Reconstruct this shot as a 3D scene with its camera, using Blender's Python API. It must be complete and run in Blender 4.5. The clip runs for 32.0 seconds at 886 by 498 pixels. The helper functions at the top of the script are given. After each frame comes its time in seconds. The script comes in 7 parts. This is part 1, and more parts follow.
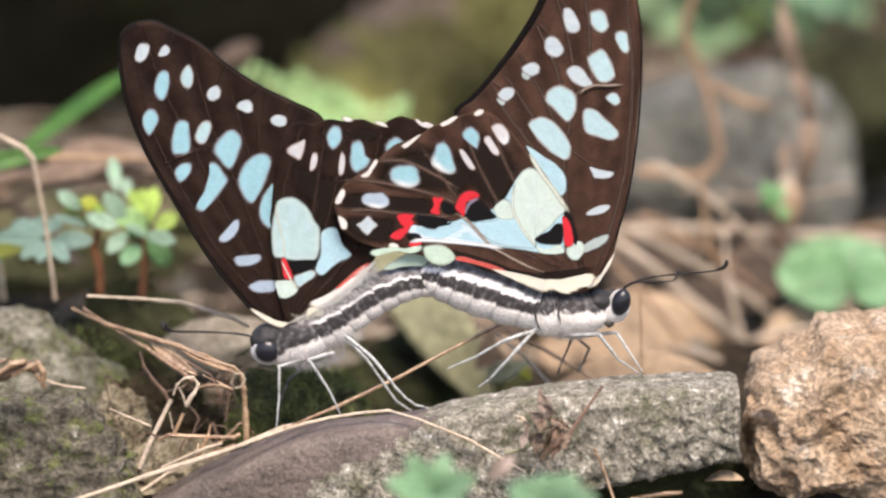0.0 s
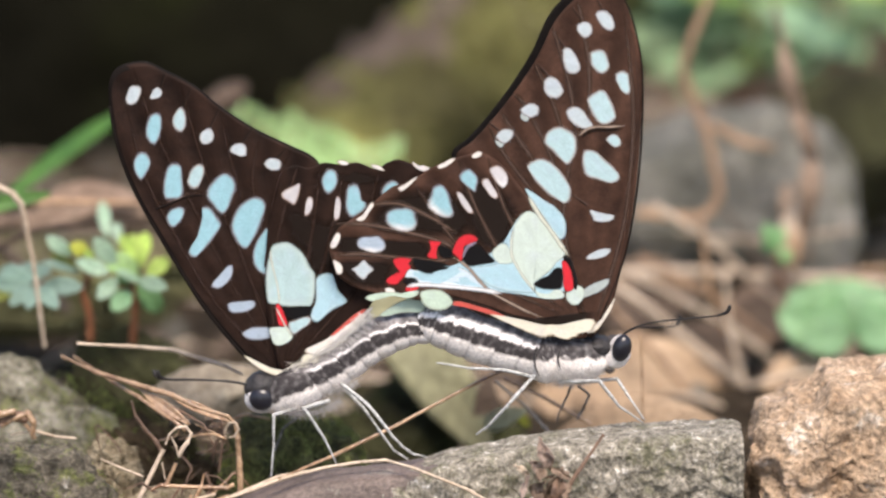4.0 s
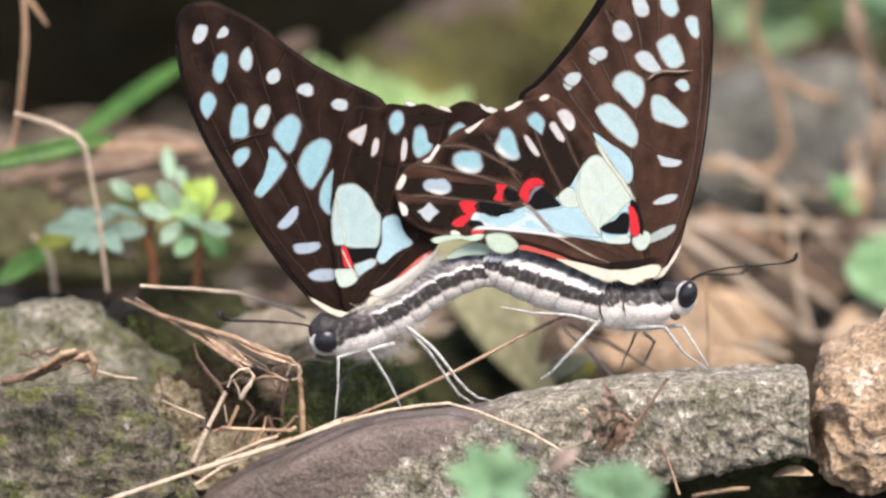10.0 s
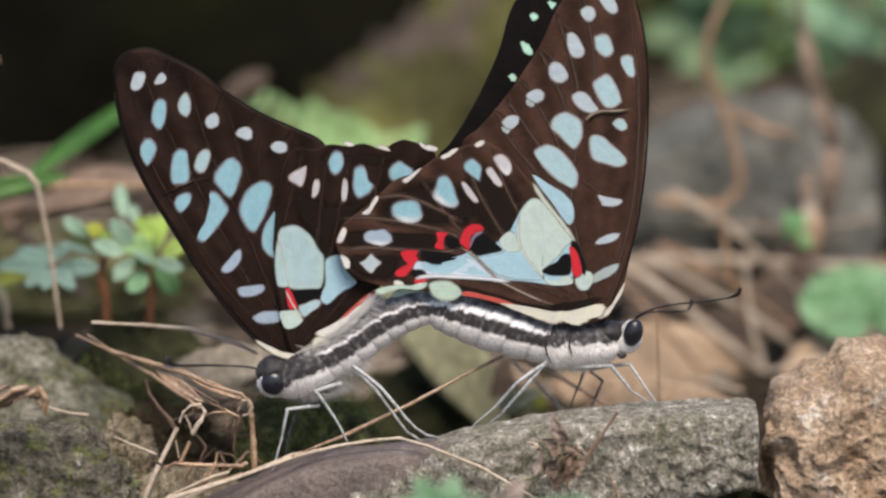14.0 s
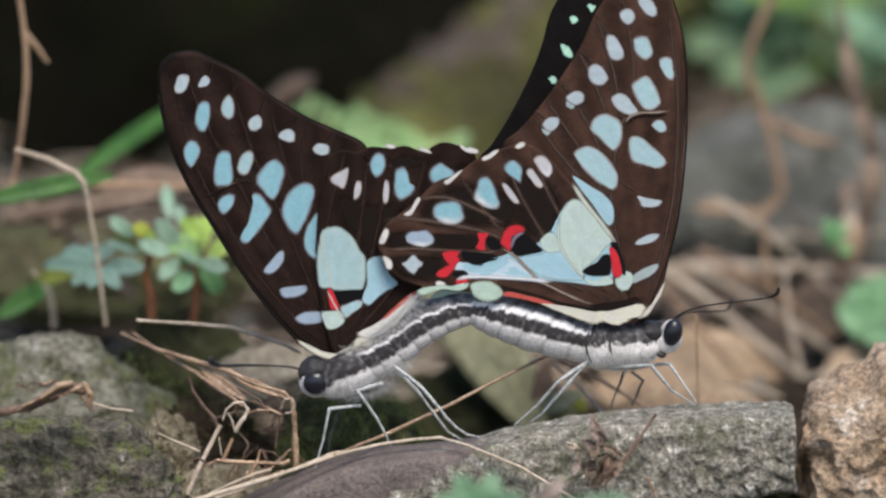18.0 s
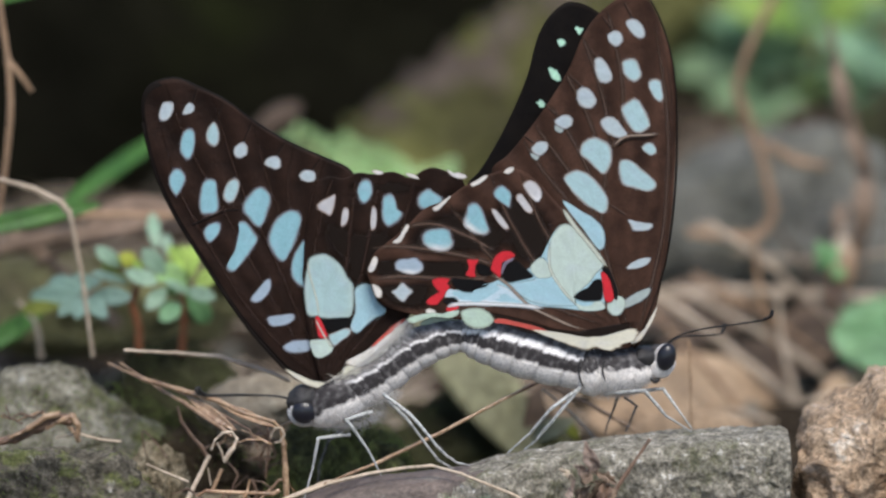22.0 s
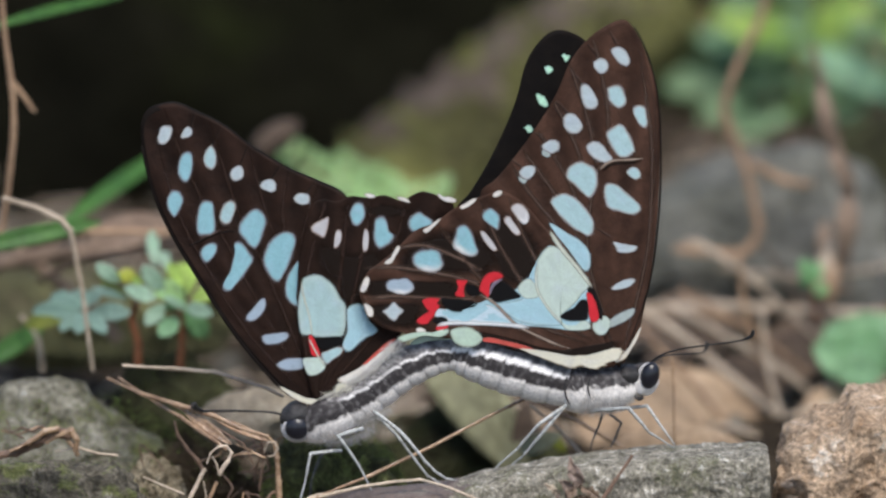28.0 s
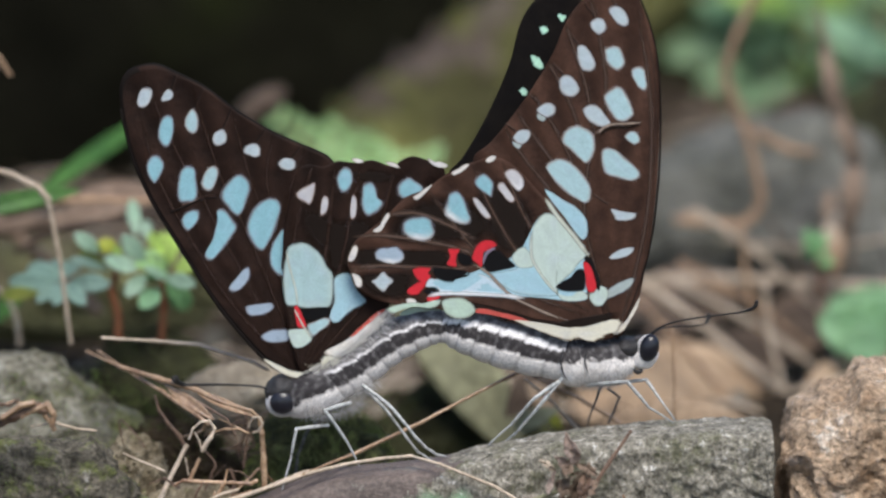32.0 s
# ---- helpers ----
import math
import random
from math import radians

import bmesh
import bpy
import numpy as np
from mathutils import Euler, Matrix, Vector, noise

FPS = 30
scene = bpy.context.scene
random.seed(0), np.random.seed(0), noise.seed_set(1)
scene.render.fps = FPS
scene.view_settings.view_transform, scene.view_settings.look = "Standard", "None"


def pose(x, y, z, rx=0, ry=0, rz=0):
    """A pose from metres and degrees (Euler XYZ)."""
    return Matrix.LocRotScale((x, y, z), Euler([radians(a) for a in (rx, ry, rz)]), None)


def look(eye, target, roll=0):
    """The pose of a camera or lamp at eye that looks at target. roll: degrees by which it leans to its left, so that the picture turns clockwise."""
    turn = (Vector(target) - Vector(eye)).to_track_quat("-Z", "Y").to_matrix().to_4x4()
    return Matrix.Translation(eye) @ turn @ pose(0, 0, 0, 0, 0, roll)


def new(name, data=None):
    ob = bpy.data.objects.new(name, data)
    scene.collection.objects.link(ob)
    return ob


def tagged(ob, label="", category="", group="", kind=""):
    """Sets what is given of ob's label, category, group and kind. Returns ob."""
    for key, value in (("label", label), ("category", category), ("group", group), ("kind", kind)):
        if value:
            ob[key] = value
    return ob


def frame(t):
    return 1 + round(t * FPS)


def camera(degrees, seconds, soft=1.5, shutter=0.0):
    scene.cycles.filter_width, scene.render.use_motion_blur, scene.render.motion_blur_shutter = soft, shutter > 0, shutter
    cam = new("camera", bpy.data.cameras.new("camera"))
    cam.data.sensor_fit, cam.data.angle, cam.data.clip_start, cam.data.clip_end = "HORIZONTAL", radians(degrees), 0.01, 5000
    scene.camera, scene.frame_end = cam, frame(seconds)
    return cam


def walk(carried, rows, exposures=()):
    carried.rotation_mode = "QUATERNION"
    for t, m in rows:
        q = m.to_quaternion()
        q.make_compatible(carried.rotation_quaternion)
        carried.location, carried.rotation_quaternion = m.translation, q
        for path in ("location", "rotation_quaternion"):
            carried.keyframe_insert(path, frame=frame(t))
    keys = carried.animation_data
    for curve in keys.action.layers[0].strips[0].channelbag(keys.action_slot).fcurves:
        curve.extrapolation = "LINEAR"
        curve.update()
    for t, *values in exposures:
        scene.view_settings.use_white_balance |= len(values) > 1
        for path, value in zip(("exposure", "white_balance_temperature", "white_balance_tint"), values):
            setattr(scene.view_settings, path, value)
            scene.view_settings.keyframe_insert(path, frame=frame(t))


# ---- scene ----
cam = camera(8.578, 32.0, soft=2.4)
walk(cam, [
    (0, pose(-0.0006, -0.7760, 0.2110, 77.147, 0.031, -0.371)),
    (0.5, pose(-0.0013, -0.7751, 0.2104, 77.200, 0.057, -0.413)),
    (1, pose(-0.0005, -0.7747, 0.2093, 77.128, 0.058, -0.410)),
    (1.5, pose(-0.0016, -0.7724, 0.2097, 77.172, 0.124, -0.427)),
    (2, pose(-0.0022, -0.7686, 0.2093, 77.275, 0.028, -0.368)),
    (2.5, pose(-0.0016, -0.7651, 0.2084, 77.160, 0.023, -0.303)),
    (3, pose(-0.0011, -0.7622, 0.2092, 77.182, -0.053, -0.530)),
    (3.5, pose(-0.0012, -0.7613, 0.2100, 77.312, 0.144, -0.676)),
    (4, pose(-0.0028, -0.7603, 0.2096, 77.437, 0.156, -0.599)),
    (4.5, pose(-0.0038, -0.7585, 0.2090, 77.558, 0.090, -0.363)),
    (6.5, pose(0.0030, -0.7606, 0.2072, 77.724, 0.195, -0.081)),
    (7, pose(0.0034, -0.7615, 0.2056, 77.766, 0.364, -0.091)),
    (7.5, pose(0.0036, -0.7605, 0.2040, 77.734, 0.556, -0.127)),
    (8, pose(0.0018, -0.7576, 0.2034, 77.784, 0.314, -0.083)),
    (8.5, pose(0.0016, -0.7570, 0.2027, 77.836, 0.178, 0.080)),
    (9, pose(-0.0003, -0.7579, 0.2016, 77.808, -0.037, 0.189)),
    (9.5, pose(-0.0015, -0.7583, 0.2000, 77.764, 0.042, 0.161)),
    (10, pose(-0.0007, -0.7585, 0.1994, 77.585, 0.066, 0.217)),
    (10.5, pose(0.0017, -0.7589, 0.1987, 77.642, 0.133, 0.340)),
    (11, pose(0.0013, -0.7592, 0.1985, 77.817, -0.146, 0.373)),
    (11.5, pose(0.0009, -0.7588, 0.1991, 77.868, -0.354, 0.249)),
    (12, pose(0.0024, -0.7594, 0.2005, 77.715, -0.246, 0.180)),
    (12.5, pose(0.0023, -0.7599, 0.1987, 77.899, -0.114, 0.016)),
    (13, pose(0.0019, -0.7597, 0.1997, 77.814, 0.110, -0.089)),
    (13.5, pose(0.0034, -0.7601, 0.1989, 77.848, 0.320, 0.002)),
    (15.5, pose(0.0045, -0.7662, 0.1995, 78.469, -0.151, 0.223)),
    (16, pose(0.0051, -0.7681, 0.1960, 78.391, 0.070, 0.239)),
    (16.5, pose(0.0062, -0.7685, 0.1961, 78.144, 0.213, 0.352)),
    (17, pose(0.0042, -0.7677, 0.1968, 78.196, 0.033, 0.441)),
    (17.5, pose(0.0039, -0.7686, 0.1972, 78.257, -0.209, 0.622)),
    (18, pose(0.0047, -0.7694, 0.1976, 78.236, -0.225, 0.605)),
    (18.5, pose(0.0056, -0.7662, 0.1981, 78.319, -0.378, 0.621)),
    (19, pose(0.0068, -0.7643, 0.1983, 78.465, -0.335, 0.512)),
    (19.5, pose(0.0065, -0.7616, 0.1990, 78.532, -0.016, 0.408)),
    (20, pose(0.0077, -0.7600, 0.2007, 78.588, -0.129, 0.436)),
    (20.5, pose(0.0081, -0.7600, 0.1999, 78.691, -0.058, 0.343)),
    (21, pose(0.0086, -0.7601, 0.1977, 78.805, 0.218, 0.299)),
    (21.5, pose(0.0065, -0.7610, 0.1969, 78.781, 0.326, 0.300)),
    (22, pose(0.0046, -0.7620, 0.1945, 78.601, 0.294, 0.393)),
    (22.5, pose(0.0055, -0.7592, 0.1933, 78.540, 0.230, 0.444)),
    (23, pose(0.0058, -0.7569, 0.1935, 78.413, -0.037, 0.549)),
    (23.5, pose(0.0045, -0.7558, 0.1943, 78.464, -0.193, 0.496)),
    (24, pose(0.0042, -0.7562, 0.1941, 78.441, -0.178, 0.422)),
    (24.5, pose(0.0054, -0.7568, 0.1939, 78.394, -0.143, 0.499)),
    (26.5, pose(0.0083, -0.7634, 0.1991, 78.228, 0.112, 0.847)),
    (27, pose(0.0089, -0.7665, 0.2016, 78.183, -0.045, 0.867)),
    (27.5, pose(0.0088, -0.7749, 0.2036, 78.259, -0.053, 0.683)),
    (28, pose(0.0091, -0.7825, 0.2042, 78.405, 0.111, 0.644)),
    (28.5, pose(0.0115, -0.7882, 0.2045, 78.348, 0.349, 0.758)),
    (29, pose(0.0138, -0.7903, 0.2071, 78.358, 0.502, 0.721)),
    (29.5, pose(0.0141, -0.7872, 0.2068, 78.635, 0.405, 0.895)),
    (30, pose(0.0141, -0.7829, 0.2057, 78.641, 0.193, 0.880)),
    (30.5, pose(0.0127, -0.7783, 0.2039, 78.460, 0.151, 0.708)),
    (31, pose(0.0115, -0.7723, 0.1992, 78.495, 0.111, 0.625)),
    (31.5, pose(0.0104, -0.7623, 0.1961, 78.449, 0.124, 0.565)),
    (32, pose(0.0092, -0.7538, 0.1950, 78.330, 0.108, 0.591)),
], exposures=[(0, 0.72, 7150, 17), (3, 0.68, 7150, 17), (4.5, 0.68, 7150, 17), (7, 0.8, 7150, 17), (10, 0.76, 7150, 17), (11.1, 0.76, 7150, 17), (12, 0.34, 7000, 16), (13, 0.2, 6950, 15), (16, 0.15, 6950, 14), (17, 0.12, 6700, 12), (19, 0.1, 6450, 11), (32, 0.12, 6400, 11)])
MM = 0.001

# ---- light ----
world = bpy.data.worlds.new("sky")
scene.world = world
world.use_nodes = True
sky = world.node_tree.nodes.new("ShaderNodeTexSky")
sky.sky_type, sky.sun_disc = "NISHITA", False
sky.sun_elevation, sky.sun_rotation = radians(56), radians(168)
world.node_tree.links.new(sky.outputs[0], world.node_tree.nodes["Background"].inputs[0])
world.node_tree.nodes["Background"].inputs[1].default_value = 0.15
sun = new("sun", bpy.data.lights.new("sun", "SUN"))
sun.data.energy, sun.data.angle, sun.data.color = 3.5, radians(26), (1.0, 0.95, 0.86)
sun.matrix_basis = look((0.14, -0.66, 1.0), (0, 0, 0))


# ---- materials ----


def surface(name, colour, second=None, scale=300, rough=0.7, bump=0.3, fine=2500, third=None, spec=0.4, split=0.5, through_light=0.0, sheen=0.0, pits=0, speckle=0.55, rays=0.0, growth=None):
    """A principled surface: two or three colours mixed by coarse and fine noise, with relief at two scales."""
    m = bpy.data.materials.new(name)
    m.use_nodes = True
    n, l = m.node_tree.nodes, m.node_tree.links
    b = n["Principled BSDF"]
    b.inputs["Roughness"].default_value = rough
    b.inputs["Specular IOR Level"].default_value = spec
    b.inputs["Sheen Weight"].default_value = sheen
    co = n.new("ShaderNodeTexCoord")
    a, c = n.new("ShaderNodeTexNoise"), n.new("ShaderNodeTexNoise")
    a.inputs["Roughness"].default_value = 0.66
    for tex, s, d in ((a, scale, 8), (c, fine, 4)):
        tex.inputs["Scale"].default_value, tex.inputs["Detail"].default_value = s, d
        l.new(co.outputs["Object"], tex.inputs["Vector"])
    second = second or tuple(0.6 * x for x in colour)
    ramp = n.new("ShaderNodeValToRGB")
    ramp.color_ramp.elements[0].position, ramp.color_ramp.elements[1].position = split - 0.13, split + 0.13
    ramp.color_ramp.elements[0].color, ramp.color_ramp.elements[1].color = (*second, 1), (*colour, 1)
    if third:
        e = ramp.color_ramp.elements.new(min(split + 0.2, 0.95))
        e.color = (*third, 1)
    l.new(a.outputs[0], ramp.inputs[0])
    grain = n.new("ShaderNodeMix")
    grain.data_type, grain.blend_type = "RGBA", "MULTIPLY"
    grain.inputs[0].default_value = speckle
    g = n.new("ShaderNodeValToRGB")
    g.color_ramp.elements[0].position, g.color_ramp.elements[1].position = 0.3, 0.7
    g.color_ramp.elements[0].color, g.color_ramp.elements[1].color = (0.45, 0.45, 0.45, 1), (1.35, 1.35, 1.35, 1)
    l.new(c.outputs[0], g.inputs[0])
    l.new(ramp.outputs[0], grain.inputs[6])
    l.new(g.outputs[0], grain.inputs[7])
    shade, pleat = grain.outputs[2], None
    if growth:
        # patches of another tint: colour, scale, share
        tint, size, share = growth
        spread, edge, cover = n.new("ShaderNodeTexNoise"), n.new("ShaderNodeMapRange"), n.new("ShaderNodeMix")
        spread.inputs["Scale"].default_value, spread.inputs["Detail"].default_value, spread.inputs["Roughness"].default_value = size, 6, 0.7
        far = n.new("ShaderNodeVectorMath")
        far.inputs[1].default_value = (3.7, 1.9, 5.3)
        l.new(co.outputs["Object"], far.inputs[0])
        l.new(far.outputs[0], spread.inputs["Vector"])
        edge.inputs[1].default_value, edge.inputs[2].default_value = 0.62 - 0.3 * share, 0.72 - 0.3 * share
        edge.inputs[4].default_value = 0.85
        l.new(spread.outputs[0], edge.inputs[0])
        cover.data_type = "RGBA"
        cover.inputs[7].default_value = (*tint, 1)
        mottle = n.new("ShaderNodeMix")
        mottle.data_type, mottle.blend_type = "RGBA", "MULTIPLY"
        mottle.inputs[0].default_value = 0.8
        mottle.inputs[6].default_value = (*tint, 1)
        l.new(g.outputs[0], mottle.inputs[7])
        l.new(edge.outputs[0], cover.inputs[0])
        l.new(grain.outputs[2], cover.inputs[6])
        l.new(mottle.outputs[2], cover.inputs[7])
        shade = cover.outputs[2]
    if rays:
        # pleats that fan out from the root of a wing
        axes, turn, wide, pleat = n.new("ShaderNodeSeparateXYZ"), n.new("ShaderNodeMath"), n.new("ShaderNodeMath"), n.new("ShaderNodeMath")
        turn.operation, wide.operation = "ARCTAN2", "MULTIPLY_ADD"
        l.new(co.outputs["Object"], axes.inputs[0])
        l.new(axes.outputs[2], turn.inputs[0])
        l.new(axes.outputs[0], turn.inputs[1])
        l.new(turn.outputs[0], wide.inputs[0])
        wide.inputs[1].default_value = 44
        l.new(a.outputs[0], wide.inputs[2])
        wave, reach, fade = n.new("ShaderNodeMath"), n.new("ShaderNodeVectorMath"), n.new("ShaderNodeMapRange")
        wave.operation, pleat.operation, reach.operation = "SINE", "MULTIPLY", "LENGTH"
        fade.inputs[1].default_value, fade.inputs[2].default_value = 0.008, 0.034
        l.new(wide.outputs[0], wave.inputs[0])
        l.new(co.outputs["Object"], reach.inputs[0])
        l.new(reach.outputs["Value"], fade.inputs[0])
        l.new(wave.outputs[0], pleat.inputs[0])
        l.new(fade.outputs[0], pleat.inputs[1])
        level, fan = n.new("ShaderNodeMapRange"), n.new("ShaderNodeMix")
        level.inputs[1].default_value, level.inputs[3].default_value, level.inputs[4].default_value = -1, 1 - rays, 1 + rays
        fan.data_type, fan.blend_type = "RGBA", "MULTIPLY"
        fan.inputs[0].default_value = 1
        l.new(pleat.outputs[0], level.inputs[0])
        l.new(grain.outputs[2], fan.inputs[6])
        l.new(level.outputs[0], fan.inputs[7])
        shade = fan.outputs[2]
    vary = n.new("ShaderNodeHueSaturation")
    info = n.new("ShaderNodeObjectInfo")
    span = n.new("ShaderNodeMapRange")
    span.inputs[3].default_value, span.inputs[4].default_value = 0.85, 1.15
    l.new(info.outputs["Random"], span.inputs[0])
    l.new(span.outputs[0], vary.inputs["Value"])
    l.new(shade, vary.inputs["Color"])
    l.new(vary.outputs[0], b.inputs["Base Color"])
    if bump:
        p, q = n.new("ShaderNodeBump"), n.new("ShaderNodeBump")
        p.inputs["Strength"].default_value = q.inputs["Strength"].default_value = bump
        p.inputs["Distance"].default_value, q.inputs["Distance"].default_value = 0.6 / scale, 0.6 / fine
        l.new(a.outputs[0], p.inputs["Height"])
        l.new(c.outputs[0], q.inputs["Height"])
        l.new(p.outputs[0], q.inputs["Normal"])
        if pits:
            cells, hollow = n.new("ShaderNodeTexVoronoi"), n.new("ShaderNodeBump")
            cells.inputs["Scale"].default_value = pits
            hollow.inputs["Strength"].default_value, hollow.inputs["Distance"].default_value = 0.35, 0.7 / pits
            l.new(co.outputs["Object"], cells.inputs["Vector"])
            l.new(cells.outputs["Distance"], hollow.inputs["Height"])
            l.new(hollow.outputs[0], p.inputs["Normal"])
        if pleat:
            fold = n.new("ShaderNodeBump")
            fold.inputs["Strength"].default_value, fold.inputs["Distance"].default_value = 0.5, 0.0003
            l.new(pleat.outputs[0], fold.inputs["Height"])
            l.new(fold.outputs[0], p.inputs["Normal"])
        l.new(q.outputs[0], b.inputs["Normal"])
    if through_light:
        t, mix = n.new("ShaderNodeBsdfTranslucent"), n.new("ShaderNodeMixShader")
        mix.inputs[0].default_value = through_light
        l.new(vary.outputs[0], t.inputs[0])
        l.new(b.outputs[0], mix.inputs[1])
        l.new(t.outputs[0], mix.inputs[2])
        l.new(mix.outputs[0], n["Material Output"].inputs[0])
    return m


def scales(name, rough=0.5, size=4200, grains=0.07, relief=0.2, sheen=0.0):
    """Butterfly scales: the colour lies on the mesh, and their cover thins out towards the edge of a spot."""
    m = bpy.data.materials.new(name)
    m.use_nodes = True
    n, l = m.node_tree.nodes, m.node_tree.links
    b = n["Principled BSDF"]
    b.inputs["Roughness"].default_value, b.inputs["Specular IOR Level"].default_value = rough, 0.14
    b.inputs["Sheen Weight"].default_value = sheen
    tint, co, tex = n.new("ShaderNodeAttribute"), n.new("ShaderNodeTexCoord"), n.new("ShaderNodeTexNoise")
    tint.attribute_name = "tint"
    tex.inputs["Scale"].default_value, tex.inputs["Detail"].default_value = size, 4
    l.new(co.outputs["Object"], tex.inputs["Vector"])
    level, grain, bump = n.new("ShaderNodeMapRange"), n.new("ShaderNodeMix"), n.new("ShaderNodeBump")
    level.inputs[1].default_value, level.inputs[2].default_value, level.inputs[3].default_value, level.inputs[4].default_value = 0.3, 0.7, 1 - grains, 1 + grains
    grain.data_type, grain.blend_type = "RGBA", "MULTIPLY"
    grain.inputs[0].default_value = 1
    l.new(tex.outputs[0], level.inputs[0])
    l.new(tint.outputs["Color"], grain.inputs[6])
    l.new(level.outputs[0], grain.inputs[7])
    l.new(grain.outputs[2], b.inputs["Base Color"])
    bump.inputs["Strength"].default_value, bump.inputs["Distance"].default_value = relief, 0.00012
    l.new(tex.outputs[0], bump.inputs["Height"])
    l.new(bump.outputs[0], b.inputs["Normal"])
    clear, thin = n.new("ShaderNodeBsdfTransparent"), n.new("ShaderNodeMixShader")
    l.new(tint.outputs["Alpha"], thin.inputs[0])
    l.new(clear.outputs[0], thin.inputs[1])
    l.new(b.outputs[0], thin.inputs[2])
    l.new(thin.outputs[0], n["Material Output"].inputs[0])
    return m


WING = surface("wing_brown", (0.078, 0.039, 0.0265), (0.040, 0.021, 0.015), 260, 0.62, 0.2, 5200, spec=0.1, through_light=0.1, speckle=0.3, rays=0.3)
# Darker copy of the brown: the left wings' shade put into colour.
WING_SHADED = surface("wing_shaded", (0.027, 0.0140, 0.0100), (0.0145, 0.0080, 0.0060), 260, 0.65, 0.2, 5200, spec=0.1, through_light=0.1, speckle=0.3, rays=0.3)
WING_DEEP = surface("wing_deep", (0.016, 0.0105, 0.0085), (0.010, 0.007, 0.006), 420, 0.6, 0.2, 5200, spec=0.12, speckle=0.2, rays=0.22)
WING_DARK = surface("wing_black", (0.006, 0.005, 0.005), (0.010, 0.008, 0.007), 300, 0.7, 0.12, 5200, spec=0.08, speckle=0.16)
WING_EDGE = surface("wing_edge", (0.010, 0.0075, 0.0065), None, 400, 0.8, 0.1, 5000, spec=0.08, speckle=0.16)
VEIN = surface("wing_vein", (0.050, 0.030, 0.023), None, 400, 0.6, 0.1, 5000, spec=0.15)
PALE_BROWN = surface("crease_brown", (0.11, 0.066, 0.048), None, 400, 0.5, 0.1, 5000)
CREAM = surface("wing_cream", (0.68, 0.655, 0.57), (0.52, 0.49, 0.41), 350, 0.6, 0.2, 4200, speckle=0.3)
# Mossy earth whose dark colour also stands for shade in hollows.
CLOD = surface("shaded_earth", (0.075, 0.078, 0.038), (0.028, 0.027, 0.016), 120, 0.95, 0.9, 1400, third=(0.17, 0.175, 0.085), spec=0.1)
WHITE = surface("margin_white", (0.75, 0.74, 0.71), (0.6, 0.58, 0.54), 700, 0.6, 0.1, 5000, speckle=0.16)
BODY_DARK = surface("body_dark", (0.012, 0.011, 0.012), (0.040, 0.037, 0.038), 700, 0.5, 0.4, 5200)
BODY_WHITE = surface("body_white", (0.78, 0.755, 0.745), (0.58, 0.56, 0.555), 700, 0.7, 0.5, 5200, sheen=0.3)
FUR = surface("fur_grey", (0.55, 0.53, 0.515), (0.38, 0.365, 0.355), 900, 0.75, 0, 5200, sheen=0.15)
LEG = surface("leg_grey", (0.56, 0.57, 0.56), (0.20, 0.205, 0.20), 1400, 0.5, 0.3, 6000, split=0.44)
LEG_DARK = surface("leg_dark", (0.05, 0.05, 0.05), (0.20, 0.19, 0.18), 1200, 0.5, 0.3, 6000)
SCALES = scales("wing_scales")
COAT = scales("body_scales", 0.55, 3200, 0.22, 0.5, 0.03)
# colours of the scales: centre, edge, width of the edge, softness (millimetres)
BLUE = ((0.25, 0.46, 0.52), (0.19, 0.17, 0.185), 0.46, 0.24)
SKY = ((0.35, 0.54, 0.61), (0.39, 0.545, 0.59), 0.6, 0.2)
AQUA = ((0.37, 0.525, 0.55), (0.34, 0.29, 0.27), 0.36, 0.22)
CELL = ((0.37, 0.515, 0.52), (0.43, 0.54, 0.515), 1.1, 0.22)
MILKY = ((0.50, 0.62, 0.69), (0.60, 0.64, 0.66), 0.4, 0.15)
MINT = ((0.48, 0.575, 0.52), (0.50, 0.585, 0.52), 0.9, 0.22)
VIOLET = ((0.33, 0.41, 0.49), (0.17, 0.155, 0.17), 0.34, 0.17)
PALE = ((0.425, 0.50, 0.53), (0.44, 0.43, 0.43), 0.36, 0.2)
GREYED = ((0.36, 0.42, 0.41), (0.14, 0.13, 0.13), 0.35, 0.18)
ROSY = ((0.50, 0.49, 0.50), (0.22, 0.145, 0.115), 0.36, 0.16)
CHALK = ((0.66, 0.63, 0.59), (0.34, 0.28, 0.23), 0.25, 0.12)
JADE = ((0.46, 0.74, 0.58), (0.24, 0.42, 0.33), 0.25, 0.1)
CRIMSON = ((0.58, 0.028, 0.040), (0.26, 0.025, 0.025), 0.22, 0.13)
SOOT = ((0.006, 0.0055, 0.006), (0.008, 0.007, 0.007), 0.3, 0.14)
UMBER = ((0.0125, 0.0078, 0.0058), (0.018, 0.0105, 0.008), 0.5, 0.9)
IVORY = ((0.66, 0.63, 0.515), (0.50, 0.43, 0.33), 0.3, 0.24)
CORAL = ((0.50, 0.085, 0.07), (0.30, 0.12, 0.085), 0.25, 0.3)
BUFF = ((0.64, 0.62, 0.50), (0.61, 0.575, 0.48), 0.6, 0.55)
DOWNY = ((0.70, 0.66, 0.61), (0.50, 0.44, 0.37), 0.4, 0.25)
RIB = ((0.074, 0.047, 0.036), (0.056, 0.034, 0.026))
# Rib tone dimmed to go with the shaded left wings.
DIM_RIB = ((0.036, 0.020, 0.015), (0.027, 0.015, 0.011))
BEIGE = ((0.36, 0.285, 0.23), (0.17, 0.12, 0.095))
